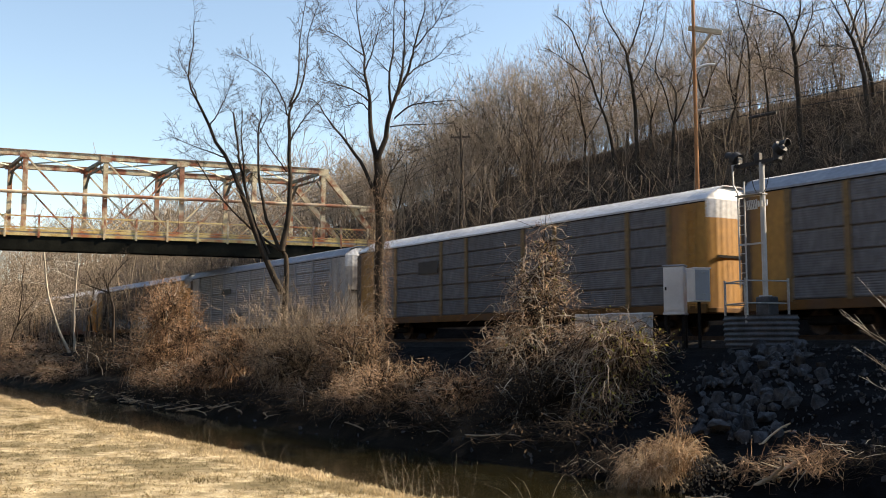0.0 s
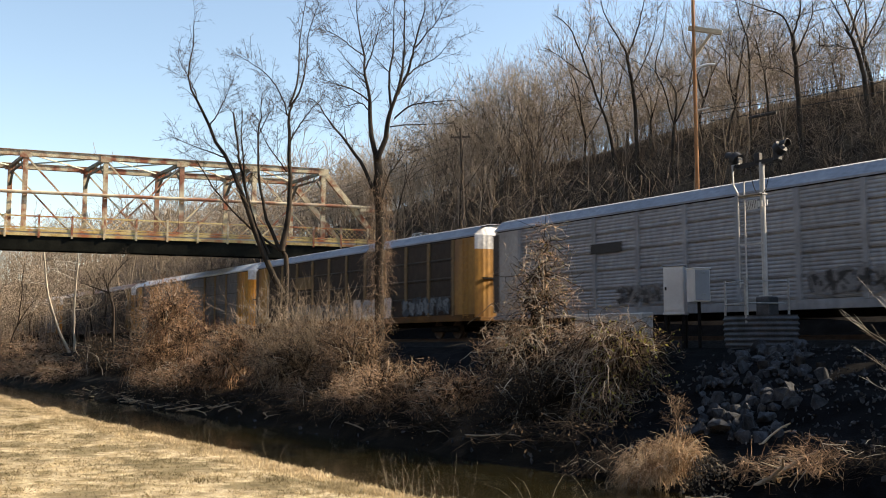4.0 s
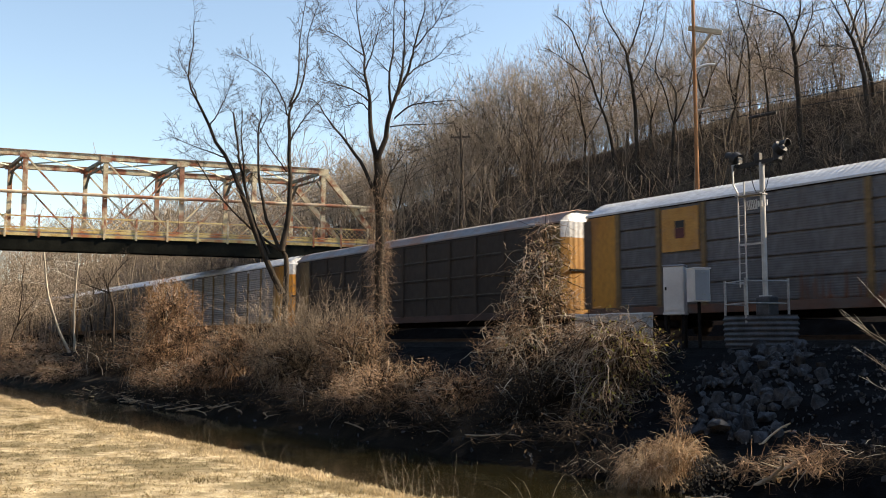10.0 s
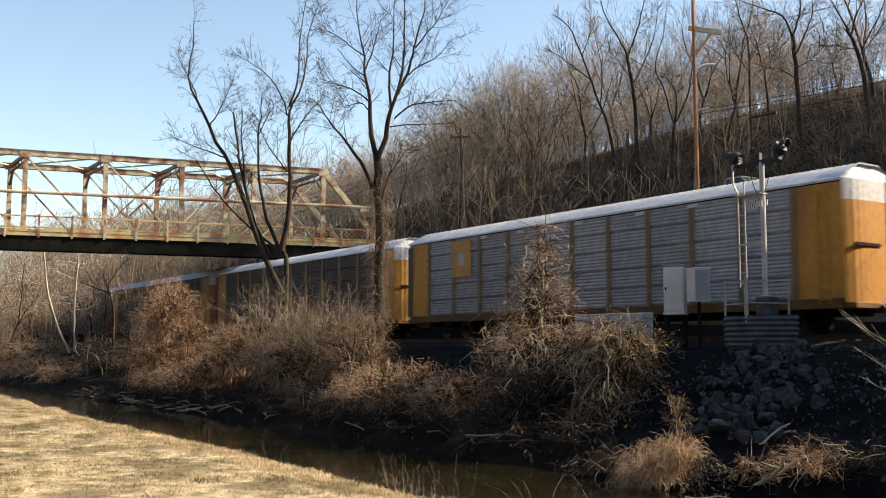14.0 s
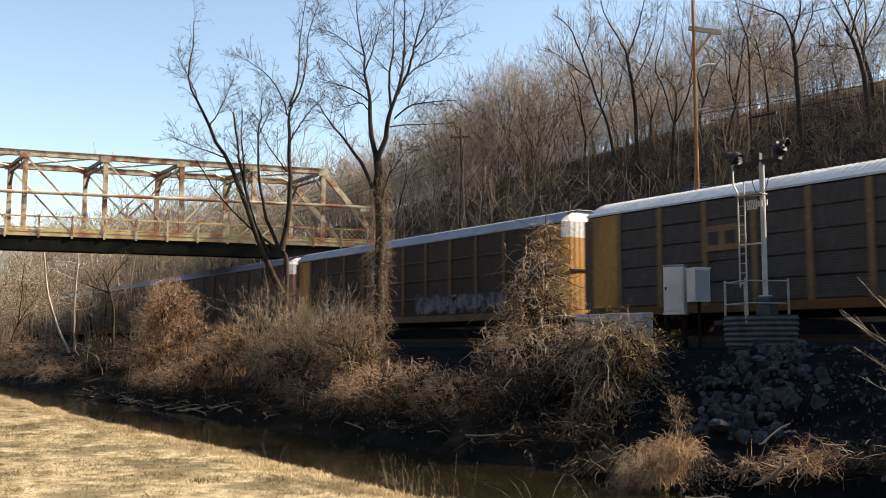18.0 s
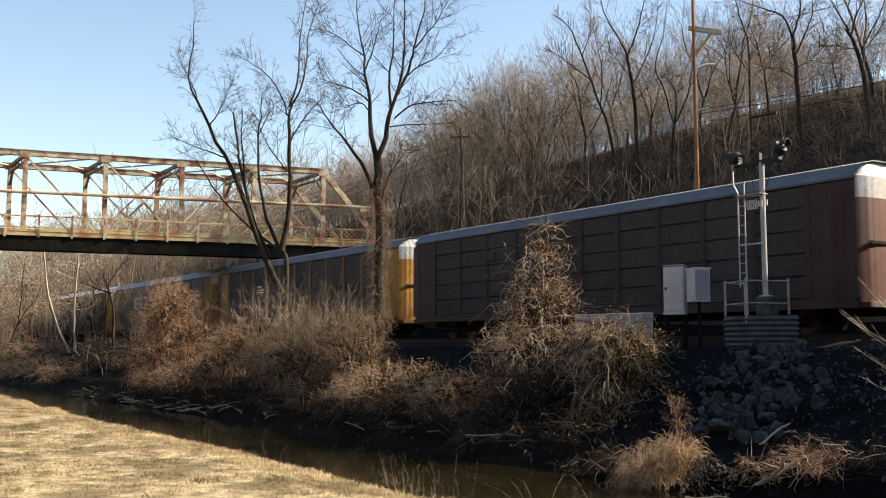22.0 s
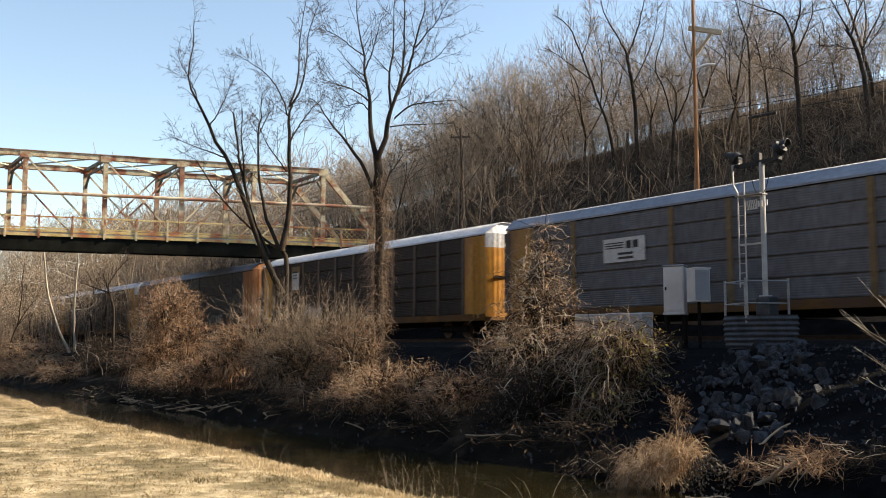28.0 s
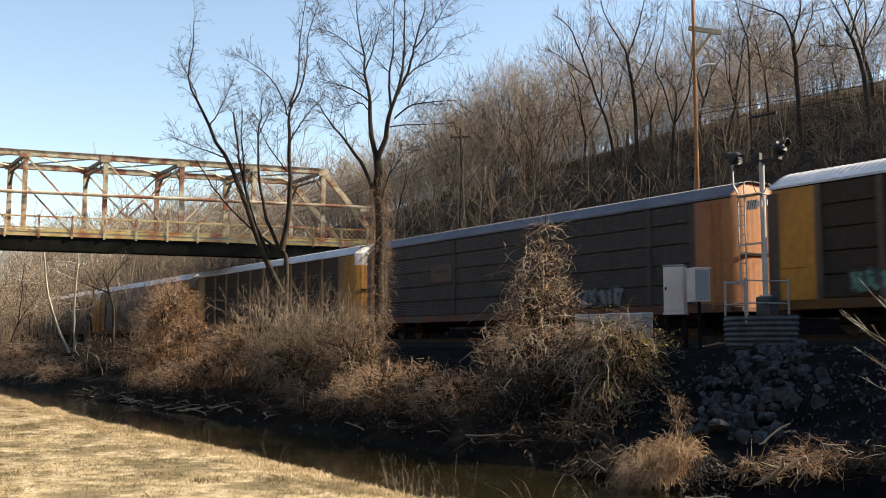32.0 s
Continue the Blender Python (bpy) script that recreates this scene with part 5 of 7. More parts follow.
def tree_kind(seed, tall, thick, kids, stems=1, lean=0.06, spread=0.75, twig=0.009, wob=0.10, far=1.0, up=0.6):
    """Meshes of a bare tree: trunk with its limbs, and the twigs of the crown."""
    rnd = random.Random(seed)
    out = {}
    for s in range(stems):
        a = rnd.uniform(0, 6.28)
        tilt = lean if stems == 1 else rnd.uniform(0.08, 0.34)
        d = Vector((math.cos(a) * tilt, math.sin(a) * tilt, 1))
        grow(rnd, Vector((0.15 * math.cos(a) * (stems > 1), 0.15 * math.sin(a) * (stems > 1), -0.3)), d, tall * rnd.uniform(0.82, 1.0), thick, 0, out, up, spread, kids, 7, wob, 0.12, 0.28, 0.0, far)
    wood = out[0] + out.get(1, [])
    fine = [[(p, max(r, twig)) for p, r in path] for k in out if k > 1 for path in out[k]]
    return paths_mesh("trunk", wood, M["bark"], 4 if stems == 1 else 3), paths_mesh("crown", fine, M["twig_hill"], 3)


def branch_out(rnd, p, d, ln, r, level, last, out, wob, up):
    """A limb that ends in two or three lesser ones, with a few shoots along it."""
    d = d.normalized()
    segs = 5 if level == 0 else 4 if level < 3 else 3
    path, tip = [(p.copy(), r)], (0.72 if level < last else 0.35)
    for i in range(segs):
        d = (d + Vector((rnd.gauss(0, wob), rnd.gauss(0, wob), rnd.gauss(0, wob * 0.6) + up))).normalized()
        p = p + d * (ln / segs)
        path.append((p.copy(), r * (1 - (1 - tip) * (i + 1) / segs)))
    out.setdefault(level, []).append(path)
    if level >= last:
        return
    u = d.orthogonal().normalized()
    w = d.cross(u)
    turn, n = rnd.uniform(0, 6.28), 3 if level == 0 else rnd.choice((2, 2, 3))
    for k in range(n):
        a = turn + 6.283 * k / n + rnd.gauss(0, 0.3)
        lean = rnd.uniform(0.12, 0.4) if k == 0 else rnd.uniform(0.4, 0.85)
        branch_out(rnd, p, d + (u * math.cos(a) + w * math.sin(a)) * lean, ln * rnd.uniform(0.62, 0.9), r * tip * (0.85 if k == 0 else rnd.uniform(0.5, 0.72)), level + 1, last, out, wob, up)
    if level >= 1:
        for _ in range(3):
            i = rnd.randrange(1, segs)
            q, rq = path[i]
            a = rnd.uniform(0, 6.283)
            branch_out(rnd, q, d * 0.6 + (u * math.cos(a) + w * math.sin(a)) * 0.8, ln * rnd.uniform(0.4, 0.7), rq * 0.36, min(level + 2, last), last, out, wob, up)


def forked_kind(seed, tall, thick, last=6, stems=1, twig=0.008, wob=0.13, up=0.05, bole=0.34):
    """Meshes of a spreading bare tree whose trunk divides again and again."""
    rnd = random.Random(seed)
    out = {}
    for s in range(stems):
        a, tilt = rnd.uniform(0, 6.28), (rnd.uniform(0.02, 0.1) if stems == 1 else rnd.uniform(0.1, 0.45))
        foot = Vector((math.cos(a), math.sin(a), 0)) * (0.18 if stems > 1 else 0)
        branch_out(rnd, foot - Vector((0, 0, 0.3)), Vector((math.cos(a) * tilt, math.sin(a) * tilt, 1)), tall * bole * rnd.uniform(0.85, 1.1), thick, 0, last, out, wob, up)
    wood = [q for k in range(3) for q in out.get(k, [])]
    fine = [[(p, max(r, twig)) for p, r in q] for k in out if k > 2 for q in out[k]]
    return paths_mesh("trunk", wood, M["bark_dark"] if stems == 1 else M["bark"], 5), paths_mesh("crown", fine, M["twig_hill"], 3), max(p.z for q in fine for p, r in q)


TREELINE = [(-2.40, 0.158), (-2.03, 0.192), (-1.77, 0.208), (-1.63, 0.229), (-1.47, 0.253), (-1.40, 0.283), (-1.32, 0.304), (-1.20, 0.315), (-1.15, 0.302), (-1.11, 0.331), (-1.05, 0.365), (-0.6, 0.37)]


def crown_room(x, y):
    """How tall a tree may stand here for the wood's ragged top to fall away towards the bridge."""
    return 1.6 + math.hypot(x, y) * profile(x / y, TREELINE) - ground_z(x, y)


def plant(kind, x, y, rnd, size=1.0, label="", group="", name="tree"):
    tr = new(name)
    tr.matrix_basis = pose(x, y, ground_z(x, y) - 0.05, 0, 0, rnd.uniform(0, 360)) @ Matrix.Diagonal((size, size, size, 1))
    tagged(tr, label, "tree" if name == "tree" else "shrub", group)
    link("trunk", kind[0], tr)
    link("crown", kind[1], tr)
    return tr


def build_woods():
    rnd = random.Random(11)
    tall = [forked_kind(100 + k, 15, 0.18, 5, twig=0.009) for k in range(6)]
    fan = [forked_kind(200 + k, 12, 0.08, 4, stems=5, twig=0.011, wob=0.10, up=0.08) for k in range(4)]
    scrub = [tree_kind(300 + k, 7, 0.04, (6, 3), stems=5, spread=0.6, twig=0.009) for k in range(4)]
    slim = [forked_kind(400 + k, 11, 0.10, 4, twig=0.011, bole=0.4) for k in range(5)]
    spots = [(-40.7, 57), (-35.7, 57), (-56.0, 57), (-58.4, 57), (-44.8, 57), (-43.2, 57)]  # kept for the large trees

    def free(x, y, gap):
        for a, b in spots:
            if (a - x) ** 2 + (b - y) ** 2 < gap * gap:
                return False
        spots.append((x, y))
        return True

    # the larger trunks along the foot of the hill
    for k, (x, y, size) in enumerate(((-48.4, 58.6, 0.9), (-52.3, 57.2, 1.05), (-38.6, 62.5, 0.9), (-50.2, 62.5, 0.9), (-54.4, 63.0, 0.95), (-63.5, 58.4, 1.0), (-32.0, 60.8, 1.0))):
        spots.append((x, y))
        plant(tall[k % 6], x, y, rnd, 16.5 * size / tall[k % 6][2], "large dark-trunked bare tree with spreading limbs", "trees on the hill")
    for k, (x, y) in enumerate(((-83.4, 59.0), (-79.4, 61.0), (-76.0, 58.6), (-72.8, 60.6), (-70.2, 57.8), (-87.6, 60.4), (-81.0, 66.0), (-74.6, 67.0))):
        spots.append((x, y))
        plant(fan[k % 4], x, y, rnd, min(17, crown_room(x, y)) / fan[k % 4][2], "fan-shaped pale grey many-stemmed bare tree", "trees on the hill")
    # the hill above the road
    tries = 0
    while len(spots) < 88 and tries < 6000:
        tries += 1
        y = 53.5 + 45 * rnd.random() ** 1.3
        x = rnd.uniform(-2.0, -0.4) * y
        room = crown_room(x, y)
        if room < 5 or (x / y > -0.85 and rnd.random() < 0.72) or not free(x, y, 2.8 + 0.02 * y):
            continue
        room *= rnd.uniform(0.72, 0.98)
        if x / y > -1.12:
            kind, most, label = rnd.choice(tall), 18, "tall bare grey-brown hillside tree"
        elif x / y > -1.5:
            kind, most, label = rnd.choice(fan), 14, "fan-shaped bare many-stemmed tree"
        else:
            kind, most, label = rnd.choice(fan + tall), 11, "bare brown hillside tree behind the bridge"
        plant(kind, x, y, rnd, min(room, most) / kind[2], label, "trees on the hill")
    # dark brush over the foot of the hill
    for k in range(190):
        y = 51.6 + 17 * rnd.random() if k % 3 else rnd.uniform(62, 69)
        x = rnd.uniform(-1.25, -0.45) * y
        if free(x, y, 0.9):
            plant(rnd.choice(scrub), x, y, rnd, rnd.uniform(0.3, 0.8), "low tangled brush on the hill foot", "shrubs on the slope", "shrub")
    # scrub on the slope between the railway and the road, and along the hill foot
    for _ in range(130):
        if rnd.random() < 0.36:
            x, y = rnd.uniform(-125, -28), rnd.uniform(38.2, 43.0)
            s = rnd.uniform(0.9, 1.35)
        else:
            y = rnd.uniform(51.8, 74)
            x = rnd.uniform(-1.7, -0.5) * y
            s = rnd.uniform(0.4, 0.8)
        if free(x, y, 1.2):
            plant(rnd.choice(scrub), x, y, rnd, s, "tangled bare brown shrub on the slope", "shrubs on the slope", "shrub")
    for _ in range(26):
        x, y = rnd.uniform(-112, -52), rnd.uniform(38.5, 42.8)
        if free(x, y, 2.0):
            plant(rnd.choice(slim), x, y, rnd, rnd.uniform(0.75, 1.0), "slim bare tree below the road", "trees below the road")
    # thicket on the creek side beyond the bridge
    for _ in range(110):
        x, y = -84 - 100 * rnd.random() ** 1.5, rnd.uniform(17.8, 27.0)
        if not (x > -101 and y < 24.5) and free(x, y, 1.4):
            plant(rnd.choice(slim + scrub), x, y, rnd, rnd.uniform(0.65, 1.0), "thin bare creekside sapling", "creekside thicket")
    for _ in range(40):
        x, y = rnd.uniform(-210, -80), rnd.uniform(34.8, 38)
        if free(x, y, 2.0):
            plant(rnd.choice(slim + scrub), x, y, rnd, rnd.uniform(0.7, 1.0), "thin bare sapling beyond the railway", "creekside thicket")
    # undergrowth and back ranks of the hill, too thick to tell apart
    def thicket(name, label, n, place, tall, kids, thick, floor, skin="twig_hill"):
        out = {}
        for _ in range(n):
            x, y = place()
            grow(rnd, Vector((x, y, ground_z(x, y) - 0.3)), Vector((rnd.gauss(0, 0.12), rnd.gauss(0, 0.12), 1)), min(rnd.uniform(*tall), max(2.0, 0.85 * crown_room(x, y)) if y > 51 else 99), thick, 0, out, 0.7, 0.75, kids, 5, 0.16, 0.2, 0.2, 0.0, 1.2)
        paths = [[(p, max(r, floor)) for p, r in q] for k in out for q in out[k]]
        tagged(new(name, paths_mesh(name, paths, M[skin], 3)), label, "woods", kind="stuff")

    def back_rank():
        y = rnd.uniform(56, 100)
        return rnd.uniform(-1.5, -0.7) * y, y

    def behind_bridge():
        y = rnd.uniform(52, 92)
        return rnd.uniform(-2.6, -1.3) * y, y

    def far_bank():
        return -104 - 60 * rnd.random(), rnd.uniform(18.5, 27.0)
    thicket("hill_thicket", "dense bare brown woods higher on the hill", 190, back_rank, (5, 10), (12, 4), 0.06, 0.011)
    def ridge():
        y = rnd.uniform(61, 86)
        return rnd.uniform(-1.3, -0.38) * y, y

    def left_bank():
        return rnd.uniform(-104, -78), rnd.uniform(24.4, 27.2)
    thicket("ridge_thicket", "tangled brown brush along the crest of the hill", 330, ridge, (2.4, 7.0), (9, 4), 0.04, 0.012)
    thicket("lineside_thicket", "bare brown brush between the creek and the railway", 12, left_bank, (3.5, 6.5), (9, 4), 0.045, 0.012)
    thicket("brown_thicket", "dense bare brown woods behind the bridge", 300, behind_bridge, (7, 12), (9, 3), 0.08, 0.018)
    def beyond_track():
        return -96 - 130 * rnd.random(), rnd.uniform(34.6, 42)
    thicket("trackside_thicket", "bare brown woods beyond the railway under the bridge", 150, beyond_track, (6, 10), (9, 3), 0.07, 0.016)
    thicket("creek_thicket", "dense bare saplings along the far creek bank", 130, far_bank, (5, 9), (10, 3), 0.06, 0.014)
    # matted brush that covers the hill foot
    cover = []
    for _ in range(13000):
        y = 51.4 + 20 * rnd.random()
        x = rnd.uniform(-1.55, -0.45) * y
        p = Vector((x, y, ground_z(x, y) - 0.05))
        d = Vector((rnd.gauss(0, 0.6), rnd.gauss(0, 0.6), rnd.uniform(0.3, 1.2))).normalized()
        ln, r = rnd.uniform(0.4, 1.9), rnd.uniform(0.006, 0.012)
        q = p + d * ln * 0.5
        e = q + (d + Vector((rnd.gauss(0, 0.5), rnd.gauss(0, 0.5), rnd.gauss(-0.1, 0.4)))).normalized() * ln * 0.5
        cover.append([(p, r), (q, r * 0.8), (e, r * 0.5)])
    tagged(new("hill_brush", paths_mesh("hill_brush", cover, M["brush"], 3)), "matted dead brush over the foot of the hill", "brush", kind="stuff")
    # far woods beyond the bridge, too distant to tell apart
    out = {}
    for _ in range(500):
        x = rnd.uniform(-400, -140)
        y = rnd.uniform(36 if x > -230 else 46, 110)
        h = rnd.uniform(10, 17)
        grow(rnd, Vector((x, y, ground_z(x, y) - 0.3)), Vector((rnd.gauss(0, 0.1), rnd.gauss(0, 0.1), 1)), h, 0.16, 0, out, 0.3, 0.6, (9, 2), 4, 0.1, 0.2, 0.2)
    far = [[(p, max(r, 0.035)) for p, r in q] for k in out for q in out[k]]
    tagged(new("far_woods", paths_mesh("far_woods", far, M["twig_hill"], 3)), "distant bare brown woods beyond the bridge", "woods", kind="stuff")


RIGHT = Vector((0.5634, 0.8262, 0.0))  # across the view, for trees that fan out along it


def smooth_path(pts, r0, r1, rnd, n=16, wob=0.018):
    """A limb through a few control points, with taper and small kinks."""
    out = []
    k = len(pts) - 1
    for i in range(n + 1):
        f = k * i / n
        j = min(k - 1, int(f))
        u = f - j
        p0, p1, p2, p3 = pts[max(0, j - 1)], pts[j], pts[j + 1], pts[min(k, j + 2)]
        p = 0.5 * ((2 * p1) + (p2 - p0) * u + (2 * p0 - 5 * p1 + 4 * p2 - p3) * u * u + (3 * p1 - p0 - 3 * p2 + p3) * u ** 3)
        p = p + Vector((rnd.gauss(0, wob), rnd.gauss(0, wob), 0)) * (0 < i < n)
        out.append((p, r0 + (r1 - r0) * (i / n) ** 0.85))
    return out


def big_tree(seed, at, limbs, label, kids=(9, 5, 3), reach=2.3, hill=False):
    """A large bare tree; limbs are (radius, tip radius, depth swing, control points across and up)."""
    rnd = random.Random(seed)
    tr = thing("tree", label, "tree", at, group="trees on the hill" if hill else "trees on the creek bank")
    twigs = {}
    for r0, r1, swing, pts in limbs:
        k = len(pts) - 1
        ctrl = [RIGHT * u + Vector((-RIGHT.y, RIGHT.x, 0)) * (swing * i / k) + Vector((0, 0, z)) for i, (u, z) in enumerate(pts)]
        path = smooth_path(ctrl, r0 * 0.82, r1, rnd)
        v, f = tubes([path], 8)
        link("limb", mesh_of("limb", v, f, M["bark_dark"], True), tr)
        n = len(path)
        if r0 > 0.22 and not hill:
            continue  # the bole stays clear
        for i in range(n // 3, n):
            for _ in range(2 if i < n - 3 else 3):
                if rnd.random() < 0.25:
                    continue
                p, r = path[i]
                q = path[i - 1][0]
                axis = (p - q).normalized() if (p - q).length > 1e-5 else Vector((0, 0, 1))
                side = Vector((rnd.gauss(0, 1), rnd.gauss(0, 1), rnd.gauss(0, 0.6))).cross(axis).normalized()
                ln = reach * rnd.uniform(0.3, 1.0) ** 1.3 * (1 - 0.45 * i / n)
                grow(rnd, p, axis * 0.7 + side * 0.8 + Vector((0, 0, 0.15)), ln, min(r * 0.42, 0.02), 0, twigs, 0.12, 0.78, kids[1:], 6, 0.07, 0.25, 0.12)
    for k, nm in ((0, "branchwork"), (1, "twig_work"), (2, "twig_spray")):
        if k in twigs:
            mn = (0.007, 0.0048, 0.0036)[k] * (1.9 if hill else 1)
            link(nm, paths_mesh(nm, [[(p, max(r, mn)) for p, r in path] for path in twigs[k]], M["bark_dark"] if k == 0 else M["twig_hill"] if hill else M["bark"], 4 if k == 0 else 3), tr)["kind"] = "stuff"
    return tr


def build_big_trees():
    big_tree(21, (-42.4, 20.0, 0.0), [
        (0.30, 0.24, 0.0, [(0.15, -0.3), (0.05, 0.5), (0.03, 1.0)]),
        (0.25, 0.1, 0.5, [(0.03, 0.84), (-0.05, 2.94), (-0.04, 5.32), (-0.24, 6.18)]),
        (0.19, 0.045, 0.5, [(-0.23, 5.99), (0.01, 7.46), (0.09, 9.08), (0.04, 10.71), (-0.0, 11.8), (-0.04, 12.62), (0.11, 13.17)]),
        (0.075, 0.012, 0.3, [(0.03, 12.89), (0.34, 14.0), (0.46, 15.38), (0.49, 16.63), (0.74, 18.31)]),
        (0.075, 0.012, -0.4, [(0.03, 12.89), (0.51, 13.58), (0.82, 14.82), (0.96, 16.49), (1.43, 17.75)]),
        (0.2, 0.02, -0.8, [(-0.15, 4.0), (-0.7, 5.06), (-1.39, 6.66), (-1.81, 8.0), (-2.24, 9.08), (-2.8, 10.3), (-3.35, 11.12), (-3.72, 12.07), (-4.12, 12.89), (-4.48, 13.58), (-4.64, 14.41), (-4.45, 15.38), (-4.42, 16.63)]),
        (0.04, 0.01, 0.5, [(-4.4, 13.5), (-4.8, 14.27), (-5.14, 14.88), (-5.51, 15.6)]),
        (0.11, 0.045, 0.7, [(-1.47, 6.79), (-1.82, 8.27), (-2.17, 9.62), (-2.4, 10.44), (-2.55, 11.39), (-2.77, 12.76)]),
        (0.1, 0.02, -0.5, [(-0.82, 5.86), (-1.4, 7.19), (-1.88, 8.54), (-2.02, 10.16), (-2.14, 11.25), (-2.12, 12.76)]),
        (0.13, 0.02, 0.6, [(-0.29, 5.99), (-0.9, 7.33), (-1.21, 8.54), (-1.45, 9.89), (-1.48, 11.53), (-1.42, 12.62), (-1.38, 13.72)]),
        (0.04, 0.01, 0.3, [(-1.45, 11.39), (-1.19, 12.13), (-0.93, 12.68), (-0.65, 13.22)]),
        (0.08, 0.025, 0.9, [(-0.45, 6.12), (-1.8, 7.14), (-2.89, 8.22), (-3.71, 9.22), (-4.6, 10.54)]),
        (0.05, 0.012, -0.6, [(-0.03, 9.76), (-0.47, 10.38), (-1.02, 11.25), (-1.36, 12.21)]),
        (0.06, 0.012, 0.6, [(0.03, 11.12), (0.48, 12.02), (1.0, 12.84), (1.48, 13.39)]),
        (0.055, 0.01, -0.7, [(-0.04, 12.48), (-0.41, 13.58), (-1.13, 14.49), (-2.22, 15.16)]),
        (0.05, 0.01, 0.5, [(-2.93, 10.44), (-3.61, 10.71), (-4.42, 11.03), (-5.64, 11.53)]),
        (0.05, 0.01, -0.4, [(-3.72, 12.02), (-3.38, 12.48), (-2.99, 13.17), (-2.61, 14.13)]),
    ], "many-limbed bare tree with dark bark among creekside brambles")
    big_tree(22, (-35.4, 21.0, 0.2), [
        (0.31, 0.27, 0.0, [(0.1, -0.4), (0.05, 0.3), (0.03, 0.9)]),
        (0.27, 0.17, 0.2, [(0.03, 0.73), (-0.05, 2.59), (-0.09, 4.47), (-0.05, 6.36), (-0.16, 8.04), (-0.16, 9.0), (-0.22, 9.53)]),
        (0.15, 0.015, 0.6, [(-0.21, 9.36), (-0.46, 10.33), (-0.49, 11.42), (-0.57, 12.15), (-0.74, 12.89), (-0.8, 13.87), (-1.0, 14.86), (-1.15, 16.35)]),
        (0.05, 0.01, 0.5, [(-0.59, 11.71), (-1.29, 12.25), (-2.01, 12.52), (-2.71, 12.79)]),
        (0.045, 0.008, -0.4, [(-0.79, 13.67), (-1.25, 13.97), (-1.79, 14.37), (-2.37, 14.66)]),
        (0.05, 0.01, 0.4, [(-0.74, 13.01), (-0.44, 13.82), (-0.25, 14.61), (0.04, 15.6)]),
        (0.16, 0.015, -0.5, [(-0.19, 9.19), (0.21, 10.21), (0.35, 11.06), (0.63, 11.91), (0.84, 12.64), (0.96, 13.63), (0.98, 14.86), (1.02, 16.35)]),
        (0.08, 0.012, 0.5, [(0.4, 11.3), (0.29, 12.64), (0.45, 13.87), (0.47, 15.11), (0.51, 16.35)]),
        (0.09, 0.012, -0.8, [(0.68, 11.96), (1.18, 13.13), (1.42, 14.12), (1.73, 15.11), (1.92, 16.35)]),
        (0.05, 0.008, 0.6, [(0.92, 12.64), (1.54, 13.23), (2.26, 13.67), (3.05, 14.61)]),
        (0.06, 0.01, -0.6, [(0.54, 10.93), (1.18, 11.4), (2.02, 11.54), (3.22, 11.57)]),
        (0.04, 0.008, 0.4, [(0.35, 10.57), (0.95, 10.69), (1.66, 10.74), (2.98, 10.84)]),
        (0.11, 0.012, 0.5, [(-0.35, 7.92), (-0.83, 9.0), (-1.31, 9.72), (-1.79, 10.33), (-2.16, 10.81), (-2.72, 11.62), (-3.18, 11.96)]),
        (0.06, 0.012, 0.4, [(-0.06, 7.2), (0.31, 8.47), (0.69, 9.12), (1.05, 9.67)]),
        (0.05, 0.01, -0.5, [(1.42, 14.0), (1.9, 14.56), (2.38, 15.11), (2.86, 15.98)]),
        (0.05, 0.01, -0.5, [(-0.49, 11.18), (-0.85, 11.54), (-1.33, 11.42), (-1.68, 11.3)]),
    ], "tall bare forked tree with vines round its trunk")
    # large trees on the foot of the hill
    big_tree(41, (-40.7, 57.0, 13.6), [
        (0.24, 0.13, 0.2, [(0.07, -0.23), (0.01, 3.65), (-0.07, 5.6), (-0.16, 7.57), (-0.29, 9.22)]),
        (0.11, 0.02, 0.8, [(-0.27, 8.91), (-0.91, 10.49), (-2.2, 11.13), (-3.8, 11.85)]),
        (0.11, 0.02, -0.6, [(-0.3, 8.99), (0.14, 10.65), (0.02, 12.72)]),
        (0.09, 0.02, 0.6, [(-0.15, 7.72), (0.59, 9.14), (1.23, 10.73), (1.26, 12.72)]),
        (0.06, 0.015, 0.8, [(-0.06, 5.91), (-1.03, 6.74), (-1.94, 7.17)]),
        (0.05, 0.015, -0.7, [(-0.11, 6.78), (0.75, 7.25), (1.67, 8.16)]),
    ], "stout dark bare tree with wide crooked limbs", reach=3.0, hill=True)
    big_tree(42, (-35.7, 57.0, 13.6), [
        (0.2, 0.1, 0.3, [(0.16, -0.6), (-0.07, 4.13), (-0.28, 5.97), (-0.69, 7.44), (-1.09, 8.19)]),
        (0.09, 0.02, 0.5, [(-1.03, 8.04), (-1.56, 9.3), (-2.15, 10.8)]),
        (0.08, 0.02, -0.6, [(-0.86, 7.74), (-0.63, 8.93), (-0.15, 10.05), (0.15, 11.17)]),
        (0.06, 0.015, 0.6, [(-0.45, 6.34), (0.54, 7.44), (1.53, 8.71)]),
        (0.05, 0.015, -0.5, [(-0.57, 6.89), (-1.29, 6.78), (-2.22, 7.07)]),
    ], "leaning dark bare tree on the crest", reach=3.0, hill=True)
